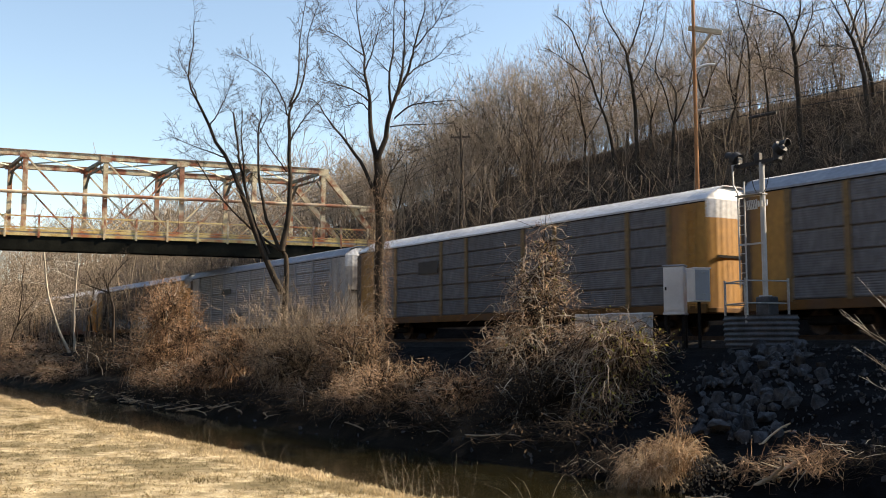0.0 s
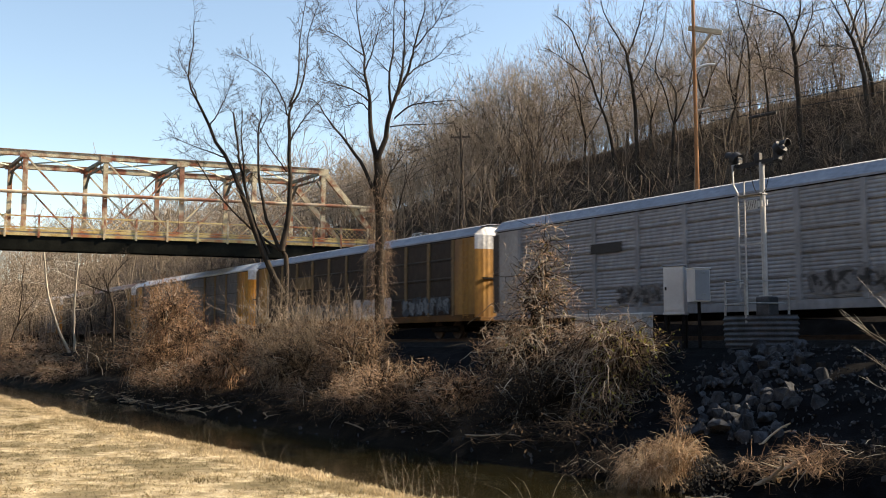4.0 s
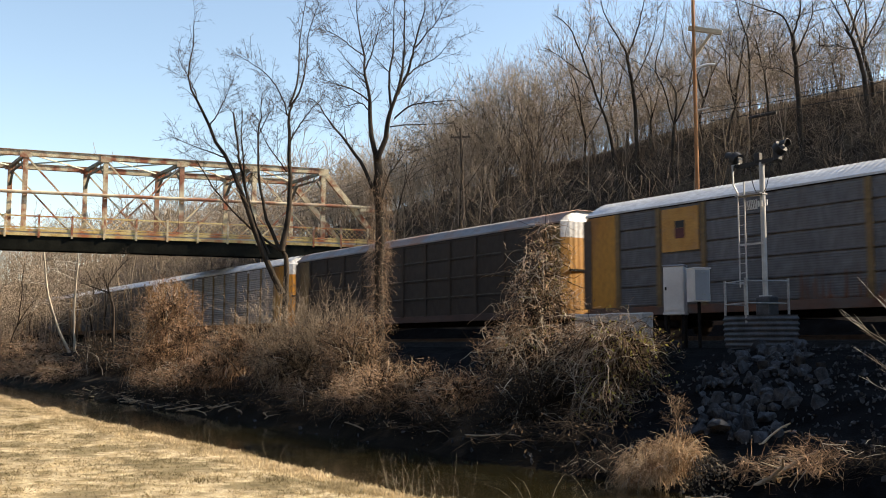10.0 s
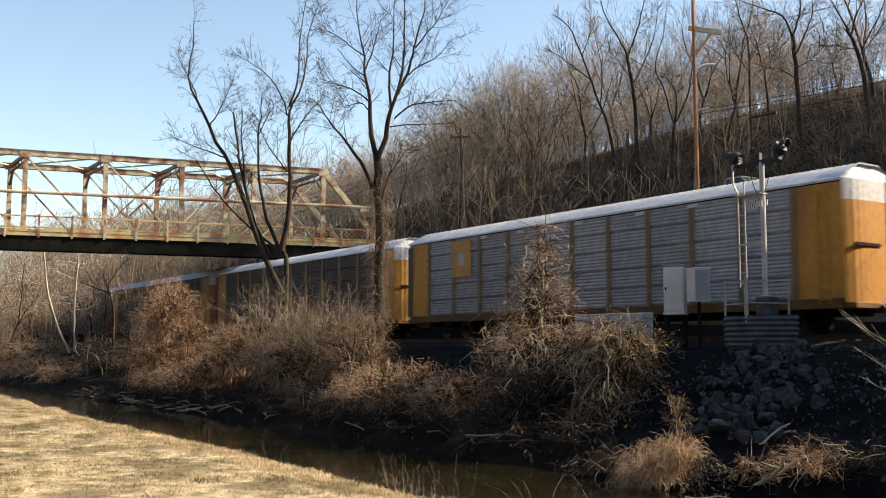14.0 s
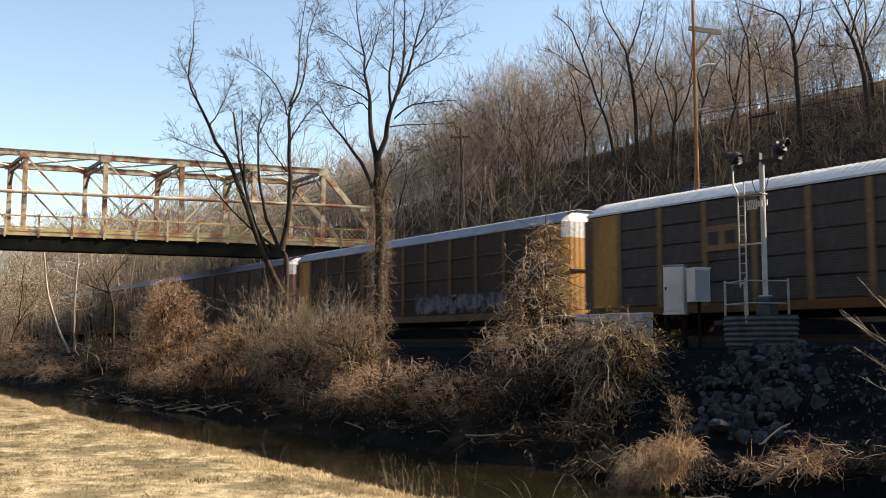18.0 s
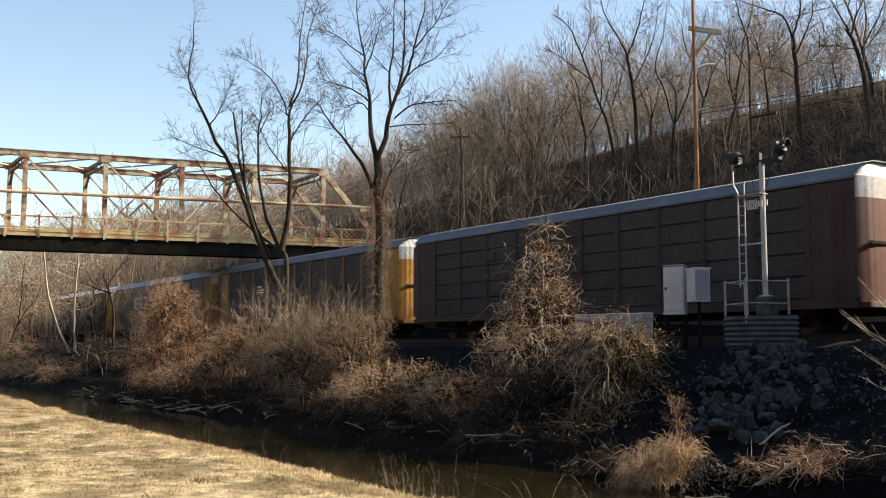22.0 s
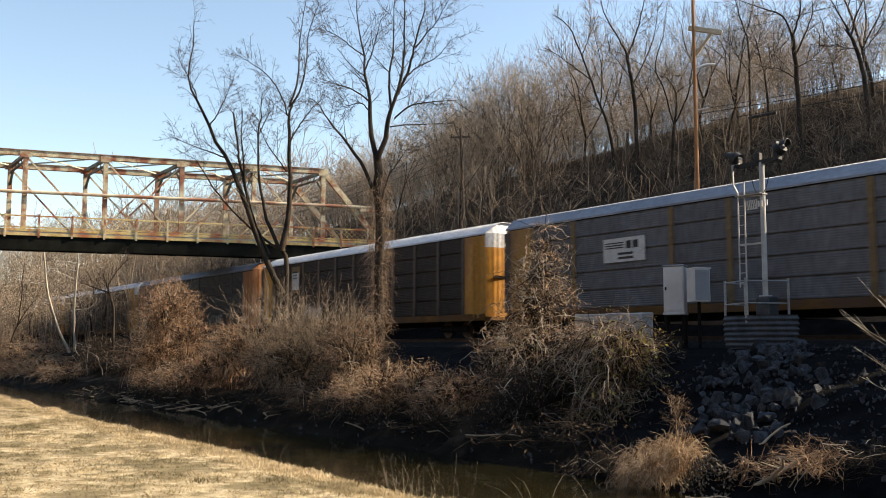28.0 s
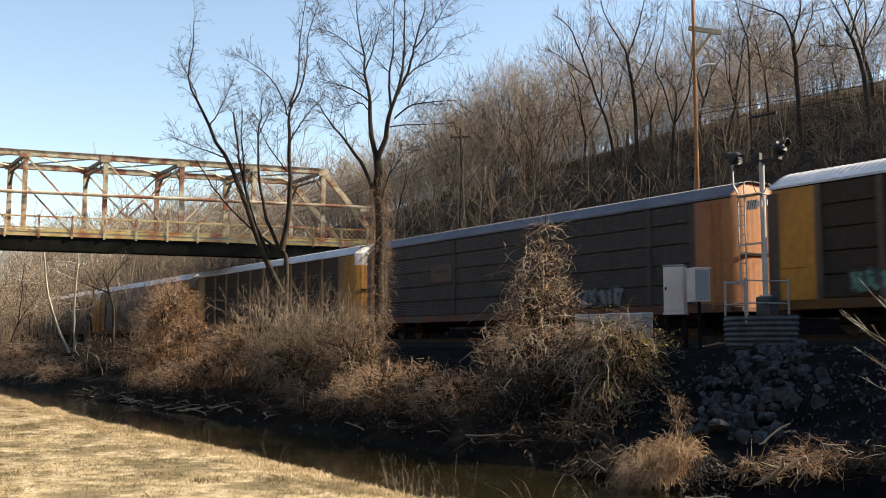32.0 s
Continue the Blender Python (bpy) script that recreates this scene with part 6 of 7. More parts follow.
    big_tree(43, (-56.0, 57.0, 13.6), [
        (0.2, 0.13, 0.3, [(0.12, 0.66), (0.01, 6.66), (-0.18, 8.99), (-0.5, 11.09), (-0.58, 11.7)]),
        (0.1, 0.02, 0.7, [(-0.59, 11.47), (-1.38, 13.21), (-2.32, 15.1), (-2.7, 17.48)]),
        (0.1, 0.02, -0.6, [(-0.54, 11.33), (0.13, 13.21), (0.63, 15.1), (0.95, 17.48)]),
        (0.08, 0.015, 0.6, [(-0.18, 8.99), (0.78, 10.86), (1.74, 13.21), (2.11, 15.58)]),
        (0.06, 0.012, -0.8, [(-0.26, 9.36), (-1.25, 10.58), (-2.15, 11.51)]),
        (0.06, 0.012, 0.8, [(-0.06, 7.59), (1.2, 8.99), (2.59, 9.92)]),
    ], "tall dark bare tree forking into upright limbs", reach=3.0, hill=True)
    big_tree(44, (-58.4, 57.0, 13.6), [
        (0.17, 0.04, 0.4, [(0.18, 0.05), (-0.29, 4.75), (-0.73, 6.65), (-1.27, 8.08), (-1.81, 9.76), (-2.39, 11.44), (-3.07, 13.36), (-3.62, 14.57), (-4.56, 15.4)]),
        (0.08, 0.015, 0.6, [(-1.14, 7.7), (-0.95, 10.47), (-1.16, 12.4), (-1.64, 15.06)]),
        (0.07, 0.012, -0.6, [(-1.9, 9.9), (-3.01, 10.71), (-4.04, 11.44), (-5.35, 12.25)]),
        (0.06, 0.012, 0.5, [(-2.62, 11.92), (-1.94, 13.85), (-1.71, 16.27)]),
        (0.05, 0.012, -0.8, [(-0.91, 7.13), (-1.75, 7.61), (-2.9, 8.56)]),
    ], "tall bare tree curving over the slope", reach=3.0, hill=True)
    big_tree(45, (-44.8, 57.0, 13.6), [
        (0.13, 0.03, 0.3, [(0.01, 1.19), (0.05, 6.51), (0.06, 9.61), (-0.45, 11.57), (-0.84, 13.58)]),
        (0.06, 0.015, 0.6, [(0.06, 8.08), (0.88, 9.73), (1.21, 11.23)]),
        (0.05, 0.012, -0.6, [(0.03, 7.33), (-0.78, 8.37), (-1.44, 9.4)]),
    ], "slender dark bare tree on the hill foot", reach=3.0, hill=True)
    big_tree(46, (-43.2, 57.0, 13.6), [
        (0.13, 0.03, 0.4, [(0.1, 0.94), (-0.06, 5.75), (-0.31, 7.77), (-0.65, 9.56)]),
        (0.06, 0.015, -0.6, [(-0.21, 7.04), (0.42, 8.38), (0.95, 9.81)]),
    ], "slender crooked bare tree on the hill foot", reach=3.0, hill=True)
    # pale twin sycamore saplings on the far bank
    rnd = random.Random(31)
    for limbs, at, label in ((
        [(0.15, 0.06, 0.2, [(0.0, 0.0), (-0.8, 1.3), (-2.1, 4.3), (-2.9, 7.4), (-3.2, 11.0)]),
         (0.13, 0.05, -0.2, [(0.0, 0.0), (-0.15, 2.4), (-0.3, 5.6), (-0.05, 8.5), (-0.2, 10.7)])], (-90.5, 22.6, 0.0), "pale-barked twin sapling leaning over the creek"),):
        tr = thing("tree", label, "tree", at, group="trees on the creek bank")
        tw = {}
        for r0, r1, sw, pts in limbs:
            ctrl = [RIGHT * u + Vector((0, 0, z)) for u, z in pts]
            path = smooth_path(ctrl, r0, r1, rnd, 14, 0.03)
            v, f = tubes([path], 7)
            link("limb", mesh_of("limb", v, f, M["bark_pale"], True), tr)
            for i in range(6, 15):
                p, r = path[i]
                s = rnd.choice((-1, 1))
                grow(rnd, p, RIGHT * s + Vector((0, 0, rnd.uniform(0.1, 0.6))), rnd.uniform(1.2, 3.2), 0.05, 0, tw, 0.1, 0.7, (4, 3), 4, 0.15, 0.3)
        for k in tw:
            link("twig_work", paths_mesh("twig_work", [[(p, max(r, 0.014)) for p, r in q] for q in tw[k]], M["bark_pale"], 3), tr)["kind"] = "stuff"
    # dark leaning tree in front of the last visible car
    big_tree(33, (-67.3, 19.3, 0.2), [
        (0.15, 0.05, 0.0, [(0.0, 0.0), (-0.1, 2.0), (-0.15, 3.8), (-0.5, 5.0), (-0.9, 6.0)]),
        (0.08, 0.02, 0.3, [(-0.4, 4.9), (-1.4, 5.2), (-2.4, 5.6)]),
        (0.07, 0.02, 0.3, [(-0.6, 5.3), (-0.1, 6.3), (0.6, 7.2)]),
    ], "small crooked dark tree on the creek bank", kids=(5, 4, 3), reach=1.5)


def leaf_bits(rnd, paths, n, size):
    verts, faces = [], []
    for _ in range(n):
        path = rnd.choice(paths)
        p = rnd.choice(path[1:])[0] + Vector((rnd.gauss(0, 0.06), rnd.gauss(0, 0.06), rnd.gauss(0, 0.06)))
        u = Vector((rnd.gauss(0, 1), rnd.gauss(0, 1), rnd.gauss(0, 1))).normalized()
        w = u.orthogonal().normalized()
        s = size * rnd.uniform(0.5, 1.3)
        o = len(verts)
        verts += [tuple(p + u * s), tuple(p + w * s * 0.4), tuple(p - u * s), tuple(p - w * s * 0.4)]
        faces.append((o, o + 1, o + 2, o + 3))
    return verts, faces


def strands(rnd, lumps, n, origin, reach, thick, kink, sag, shell=0.5, curl=4):
    """Crooked canes tangled over the skin of a few rounded lumps (x, y, z, half width, half height)."""
    paths = []
    weight = [w * h for _, _, _, w, h in lumps]
    for _ in range(n):
        cx, cy, cz, w, h = rnd.choices(lumps, weight)[0]
        v = Vector((rnd.gauss(0, 1), rnd.gauss(0, 1), rnd.gauss(0.15, 1))).normalized()
        bumpy = 1 + 0.30 * noise.noise(v * 1.8 + Vector((cx, cy, cz))) + 0.12 * noise.noise(v * 5 + Vector((cy, cz, cx)))
        q = (shell + (1.03 - shell) * rnd.random() ** 0.6) * bumpy
        p = Vector((cx + v.x * w * q, cy + v.y * w * 0.85 * q, cz + v.z * h * q)) - origin
        d = (v * 0.15 + Vector((rnd.gauss(0, 0.8), rnd.gauss(0, 0.8), rnd.gauss(0.15 - sag, 0.7)))).normalized()
        ln = reach * rnd.uniform(0.4, 1.3)
        r = thick * rnd.uniform(0.6, 1.5)
        path = [(p, r)]
        for k in range(curl):
            d = (d + Vector((rnd.gauss(0, kink), rnd.gauss(0, kink), rnd.gauss(0, kink * 0.8) - sag))).normalized()
            p = p + d * ln / curl
            g = ground_z(p.x + origin.x, p.y + origin.y) - origin.z + 0.02
            if p.z < g:
                p.z = g
            path.append((p, r * (1 - 0.6 * (k + 1) / curl)))
        if path[0][0].z < ground_z(path[0][0].x + origin.x, path[0][0].y + origin.y) - origin.z - 0.05:
            continue
        paths.append(path)
    return paths


def canes_over(rnd, lumps, n, origin, reach, thick, sag):
    """Canes that rise through a lump, arch over its skin and hang, each with a few side twigs."""
    paths = []
    weight = [w * h for _, _, _, w, h in lumps]
    for _ in range(n):
        cx, cy, cz, w, h = rnd.choices(lumps, weight)[0]
        v = Vector((rnd.gauss(0, 1), rnd.gauss(0, 1), abs(rnd.gauss(0.2, 0.9)))).normalized()
        q = rnd.uniform(0.82, 1.12) * (1 + 0.3 * noise.noise(v * 1.8 + Vector((cx, cy, cz))))
        skin = Vector((cx + v.x * w * q, cy + v.y * w * 0.85 * q, cz + v.z * h * q))
        foot = Vector((cx + rnd.gauss(0, 0.3 * w), cy + rnd.gauss(0, 0.3 * w), cz - 0.7 * h))
        foot.z = max(foot.z, ground_z(foot.x, foot.y))
        mid = foot.lerp(skin, 0.6) + Vector((rnd.gauss(0, 0.15), rnd.gauss(0, 0.15), 0.3 * h))
        end = skin + Vector((v.x, v.y, 0)) * reach * rnd.uniform(0.1, 0.6) - Vector((0, 0, reach * rnd.uniform(-0.2, 1.0) * (0.4 + sag)))
        r = thick * rnd.uniform(0.7, 1.5)
        path = []
        for i in range(7):
            u = i / 6
            p = foot.lerp(mid, u).lerp(mid.lerp(end, u), u) + Vector((rnd.gauss(0, 0.025), rnd.gauss(0, 0.025), rnd.gauss(0, 0.02)))
            p.z = max(p.z, ground_z(p.x, p.y) + 0.02)
            path.append((p - origin, r * (1.5 - u)))
        paths.append(path)
        for _ in range(4):
            i = rnd.randrange(2, 7)
            p = path[i][0]
            d = (path[i][0] - path[i - 1][0]).normalized() + Vector((rnd.gauss(0, 0.7), rnd.gauss(0, 0.7), rnd.gauss(0.2 - 2.2 * sag, 0.5)))
            ln = reach * rnd.uniform(0.15, 0.45)
            e = p + d.normalized() * ln
            paths.append([(p, r * 0.7), (p.lerp(e, 0.5) + Vector((0, 0, 0.06 * ln)), r * 0.6), (e - Vector((0, 0, sag * 0.3 * ln)), r * 0.4)])
    return paths


def bush(seed, lumps, n, label, canes, leaf="dead_leaf", leaves=0, reach=0.9, thick=0.008, kink=0.36, sag=0.10, name="bush", leaf_size=0.05, pale=0.05, green=0, core=0.58, arch=0.14, woody=7, curl=4):
    rnd = random.Random(seed)
    x0 = sum(q[0] for q in lumps) / len(lumps)
    y0 = sum(q[1] for q in lumps) / len(lumps)
    origin = Vector((x0, y0, ground_z(x0, y0)))
    n, thick, leaves = int(n * 1.25), thick * 0.75, int(leaves * 0.5)
    b = thing(name, label, "bush", tuple(origin), group="brambles on the bank")
    paths = strands(rnd, lumps, int(n * 0.5), origin, reach * 0.8, thick, kink, sag, 0.72, curl)
    paths += canes_over(rnd, lumps, int(n * arch), origin, reach, thick, sag)
    # Dark rods inside each lump, painted as shade and set to block sun.
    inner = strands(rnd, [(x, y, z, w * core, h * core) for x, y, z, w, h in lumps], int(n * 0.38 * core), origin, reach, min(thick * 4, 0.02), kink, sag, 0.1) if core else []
    # woody stems from the ground into the lumps
    for cx, cy, cz, w, h in lumps:
        for _ in range(woody):
            a = Vector((x0 + (cx - x0) * 0.6 + rnd.gauss(0, 0.25 * w), cy + rnd.gauss(0, 0.2), 0))
            a.z = ground_z(a.x, a.y) - 0.1
            e = Vector((cx + rnd.gauss(0, 0.4 * w), cy + rnd.gauss(0, 0.3 * w), cz + rnd.uniform(0.1, 0.9) * h))
            m = a.lerp(e, 0.5) + Vector((rnd.gauss(0, 0.2), rnd.gauss(0, 0.2), 0))
            paths.append([(a - origin, thick * 3), (m - origin, thick * 2.2), (e - origin, thick * 1.2)])
    cut = int(len(paths) * (1 - pale))
    rnd.shuffle(paths)
    link("cane_tangle", paths_mesh("cane_tangle", paths[:cut], M[canes], 3), b)["kind"] = "stuff"
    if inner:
        link("inner_tangle", paths_mesh("inner_tangle", inner, M["core"], 3), b, "inner canes painted dark as shade")["kind"] = "stuff"
    if pale:
        link("pale_cane_tangle", paths_mesh("pale_cane_tangle", [[(p, r * 1.5) for p, r in q] for q in paths[cut:]], M["bark_pale"], 3), b, "pale grey canes")["kind"] = "stuff"
    if leaves:
        v, f = leaf_bits(rnd, paths, leaves, leaf_size)
        link("foliage", mesh_of("foliage", v, f, M[leaf]), b, "withered leaves")["kind"] = "stuff"
    if green:
        v, f = leaf_bits(rnd, [q for q in paths if q[0][0].x > 0.2] or paths, green, 0.05)
        link("green_foliage", mesh_of("green_foliage", v, f, M["green_leaf"]), b, "few yellow-green leaves")["kind"] = "stuff"
    return b


def loops(seed, lumps, n, label):
    """Thick bare vines that loop and droop over a mound."""
    rnd = random.Random(seed)
    at = Vector((lumps[0][0], lumps[0][1], ground_z(lumps[0][0], lumps[0][1])))
    vn = thing("hanging_vines", label, "vine", tuple(at), group="brambles on the bank")
    paths = []
    for _ in range(n):
        cx, cy, cz, w, h = rnd.choice(lumps)
        p = Vector((cx + rnd.gauss(0, 0.45) * w, cy - rnd.uniform(0, 0.6) * w, cz + rnd.uniform(-0.3, 1.0) * h))
        d = Vector((rnd.gauss(0, 0.8), rnd.gauss(-0.2, 0.4), rnd.gauss(0.3, 0.5))).normalized()
        ln, r, path = rnd.uniform(0.7, 2.2), rnd.uniform(0.006, 0.014), []
        for i in range(11):
            path.append((p - at, r * (1 - 0.05 * i)))
            d = (d + Vector((rnd.gauss(0, 0.25), rnd.gauss(0, 0.2), rnd.gauss(0, 0.2) - 0.22))).normalized()
            p = p + d * ln / 10
            p.z = max(p.z, ground_z(p.x, p.y) + 0.03)
        paths.append(path)
    link("vine_tangle", paths_mesh("vine_tangle", paths, M["vine_pale"], 4), vn)["kind"] = "stuff"


def drape(seed, at, n, label):
    """Vines that cling to a trunk, bulge out and hang down it."""
    rnd = random.Random(seed)
    vn = thing("hanging_vines", label, "vine", at, group="brambles on the bank")
    paths = []
    for _ in range(n):
        z, a = rnd.uniform(2.2, 7.6) if rnd.random() < 0.8 else rnd.uniform(7.0, 8.6), rnd.uniform(0, 6.283)
        out = (0.06 + 0.5 * rnd.random() ** 1.6) * (1.0 if z < 6.4 else 0.5)
        p = Vector((0.25 * math.cos(a), 0.25 * math.sin(a), z))
        d = Vector((math.cos(a), math.sin(a), rnd.uniform(-0.2, 0.6))).normalized()
        ln, r, path = out + rnd.uniform(0.2, 0.7), rnd.uniform(0.005, 0.011), []
        for i in range(9):
            path.append((p.copy(), r * (1 - 0.07 * i)))
            fall = 0.30 if (p.x ** 2 + p.y ** 2) ** 0.5 > out * 0.6 else 0.08
            d = (d + Vector((rnd.gauss(0, 0.45), rnd.gauss(0, 0.45), rnd.gauss(0, 0.35) - fall))).normalized()
            p = p + d * ln / 8
        paths.append(path)
    link("vine_tangle", paths_mesh("vine_tangle", paths[:n * 4 // 5], M["vine_dark"], 3), vn)["kind"] = "stuff"
    link("pale_vine_tangle", paths_mesh("pale_vine_tangle", paths[n * 4 // 5:], M["vine_pale"], 3), vn, "pale bare vines")["kind"] = "stuff"


def build_bushes():
    bush(1, [(-55.33, 18.9, 3.23, 1.93, 2.12), (-56.29, 18.9, 0.66, 2.86, 2.01), (-51.6, 18.7, 1.7, 1.1, 1.6)], 3000, "tall rounded rust-brown bramble thicket", "vine_red", "dead_leaf", 6500, reach=1.1, thick=0.010, leaf_size=0.075)
    bush(3, [(-44.29, 18.3, 1.23, 1.55, 1.55), (-46.2, 18.0, 0.3, 1.6, 1.1), (-48.6, 17.9, -0.1, 1.7, 0.9)], 1900, "rounded bramble with red-brown canes", "vine_red", "dead_leaf", 3200, thick=0.009, leaf_size=0.06, pale=0.08)
    shrubs = [forked_kind(500 + k, 4.6, 0.034, 4, stems=5, twig=0.0055, wob=0.12, up=0.05) for k in range(3)]
    for k, (x, y, tall) in enumerate(((-40.6, 18.9, 5.4), (-38.7, 19.2, 4.6), (-42.3, 19.0, 4.8), (-37.2, 19.8, 4.4), (-46.6, 18.5, 3.6), (-39.7, 19.6, 5.0), (-58.6, 19.2, 4.2))):
        plant(shrubs[k % 3], x, y, random.Random(k), tall / shrubs[k % 3][2], "bare grey-brown many-stemmed shrub on the creek bank", "shrubs on the bank", "shrub")
    bush(5, [(-39.16, 18.9, 0.7, 1.9, 1.7), (-41.82, 18.9, 0.9, 1.16, 1.2)], 1900, "brown scrub round the tree's foot", "twig", "dead_leaf", 3600, reach=1.1, leaf_size=0.055, pale=0.06)
    bush(6, [(-34.48, 19.6, 0.73, 1.57, 2.0), (-36.38, 19.6, 1.2, 1.05, 1.3), (-35.6, 18.3, -0.2, 1.5, 0.8)], 2300, "brown scrub between two bare trees", "vine_dark", "dead_leaf", 3200, leaf_size=0.05)
    drape(93, (-35.45, 20.9, 0.2), 950, "matted brown vines hanging down the forked tree's trunk")
    bush(8, [(-29.67, 18.0, -0.04, 1.8, 1.0), (-31.64, 18.0, -0.2, 1.3, 0.95), (-27.69, 18.0, 0.4, 0.8, 0.66)], 2400, "pinkish-brown bramble along the creek bank", "vine", "dead_leaf", 3200, reach=0.7, thick=0.007, leaf_size=0.045)
    bush(9, [(-25.71, 18.2, 0.02, 1.4, 0.75), (-26.6, 17.8, -0.4, 0.9, 0.5)], 1400, "low red-brown bramble along the creek bank", "vine_red", "dead_leaf", 1300, reach=0.7, thick=0.007, leaf_size=0.045, pale=0.08)
    bush(11, [(-24.38, 20.6, 4.85, 0.42, 0.7), (-24.55, 20.6, 3.95, 0.8, 0.85), (-24.75, 20.6, 2.9, 1.3, 0.95), (-24.69, 20.6, 1.44, 1.9, 1.0), (-26.0, 20.6, 1.5, 0.8, 0.9), (-27.0, 20.6, 1.2, 0.7, 0.7)], 2100, "dead trunk smothered in tangled brown vines", "vine", "dead_leaf", 2200, reach=1.25, thick=0.0095, kink=0.62, sag=0.10, leaf_size=0.045, pale=0.20, green=200, name="vine_mound", arch=0.02, woody=1, curl=7, core=0.4)
    loops(91, [(-24.5, 20.3, 3.6, 0.7, 1.3), (-24.5, 20.2, 2.2, 1.3, 1.3), (-22.6, 19.2, 0.9, 1.2, 0.9)], 48, "long pale bare vines looping down from the dead trunk")
    loops(92, [(-20.2, 19.4, 1.2, 1.1, 1.2), (-20.8, 19.4, 0.5, 1.2, 1.0)], 45, "pale bare vines hanging over the dark bank")
    # Dark bark on these canes paints the shade beneath the mound.
    bush(10, [(-22.37, 19.3, 0.25, 1.99, 0.86), (-24.66, 19.3, 0.1, 1.06, 0.88), (-22.6, 18.4, -0.4, 1.6, 0.5)], 2200, "bramble under the vine mound, canes darkened for shade", "bark_dark", "dead_leaf", 2000, reach=0.8, leaf_size=0.042, sag=0.16)
    # Added brush: near-black canes stand for the dark over the wall's foot.
    bush(13, [(-23.4, 22.0, 1.35, 0.8, 0.65), (-22.4, 22.0, 1.3, 0.8, 0.7), (-21.5, 22.0, 1.2, 0.8, 0.75)], 1300, "dark brush added to hide the concrete wall's foot", "bark_dark", "dead_leaf", 1200, reach=0.8, thick=0.010, kink=0.5, leaf_size=0.045, name="dead_brush")
    bush(12, [(-22.3, 20.3, 1.55, 0.75, 0.75), (-21.4, 20.3, 1.5, 0.7, 0.7), (-20.05, 19.8, 1.55, 0.91, 0.91), (-20.52, 19.8, 0.74, 1.2, 0.96), (-21.06, 19.8, 2.0, 0.65, 0.49), (-20.3, 19.2, -0.1, 1.0, 0.7)], 1700, "hanging bramble with yellow-green leaves", "vine_dark", "dead_leaf", 2000, reach=1.1, thick=0.008, kink=0.42, sag=0.30, pale=0.14, leaf_size=0.042, green=700)
    bush(20, [(-50.8, 17.9, -0.2, 2.0, 0.8), (-53.8, 17.8, -0.3, 1.8, 0.7)], 1000, "low brown bramble by the water", "vine", "dead_leaf", 1500, thick=0.010, leaf_size=0.06)
    # Cane colour carries the black shadow gap beside the tall bramble.
    bush(21, [(-75.0, 20.6, 0.8, 1.9, 1.6), (-70.0, 19.6, 0.6, 2.4, 1.4), (-64.5, 19.2, 0.6, 2.0, 1.3)], 1700, "brown thicket near the bridge, darkened for a shadow gap", "bark_dark", "dead_leaf", 1800, reach=1.3, thick=0.012, leaf_size=0.07)
    bush(23, [(-94.56, 21.0, 0.3, 4.06, 2.03), (-103, 21.0, 0.5, 4.5, 2.2), (-86.0, 19.2, -0.1, 3.0, 0.9), (-92.0, 18.0, -0.5, 4.0, 0.7)], 1800, "tangled grey-brown thicket beside the creek", "vine", "dead_leaf", 1800, reach=1.6, thick=0.015, leaf_size=0.09)
    bush(24, [(-79.5, 18.2, -0.2, 3.2, 0.9), (-73.0, 17.8, -0.4, 2.8, 0.7), (-87.0, 17.7, -0.5, 3.0, 0.7)], 1300, "low lit brown brush on the far creek bank", "vine", "dead_leaf", 1500, reach=1.2, thick=0.013, leaf_size=0.08)
    # roots and dead canes matted along the waterline
    for k in range(9):
        x = -58 + 4.6 * k
        bush(60 + k, [(x, 17.1, -0.75, 2.2, 0.35), (x + 2, 17.6, -0.45, 1.8, 0.4)], 300, "dark matted roots and dead canes on the muddy bank", "bark_dark", "dead_leaf", 160, reach=0.8, thick=0.008, kink=0.3, sag=0.12, leaf_size=0.05, name="root_mat", pale=0.0, core=0)
    for k, (x, y, z) in enumerate(((-10.2, 18.4, -0.3), (-9.4, 17.4, -0.7), (-11.3, 17.6, -0.7), (-9.0, 19.6, 0.4))):
        bush(80 + k, [(x, y, z, 1.0, 0.45)], 300, "dark dead brush on the cinder bank", "bark_dark", "dead_leaf", 0, reach=0.5, thick=0.005, kink=0.3, sag=0.1, leaf_size=0.03, name="dead_brush", pale=0.02, core=0)
    # dry clumps at the water's edge
    bush(14, [(-15.5, 16.2, -1.0, 0.85, 0.52), (-14.85, 16.2, -0.58, 0.5, 0.38), (-15.9, 15.9, -1.3, 0.5, 0.28)], 1500, "mound of bleached dry grass and canes at the water's edge", "straw", "dead_leaf", 900, reach=0.6, thick=0.0065, kink=0.45, sag=0.55, name="grass_clump", leaf_size=0.025, pale=0.05, core=0)
    bush(15, [(-13.2, 16.9, -1.0, 0.62, 0.32), (-12.1, 17.0, -0.6, 0.6, 0.42), (-13.61, 17.0, -1.2, 0.35, 0.23)], 480, "smaller clump of bleached dry canes", "vine", "dead_leaf", 200, reach=0.6, thick=0.0065, kink=0.42, sag=0.14, name="grass_clump", leaf_size=0.025, pale=0.03, core=0)
    bush(16, [(-17.8, 16.2, -1.45, 0.7, 0.35), (-17.3, 16.5, -1.1, 0.5, 0.4), (-16.7, 16.4, -1.2, 0.5, 0.4)], 420, "dull brown dry stalks standing at the waterline", "bark_dark", "dead_leaf", 200, reach=0.55, thick=0.006, kink=0.3, sag=-0.05, name="grass_clump", leaf_size=0.025, pale=0.03, core=0)
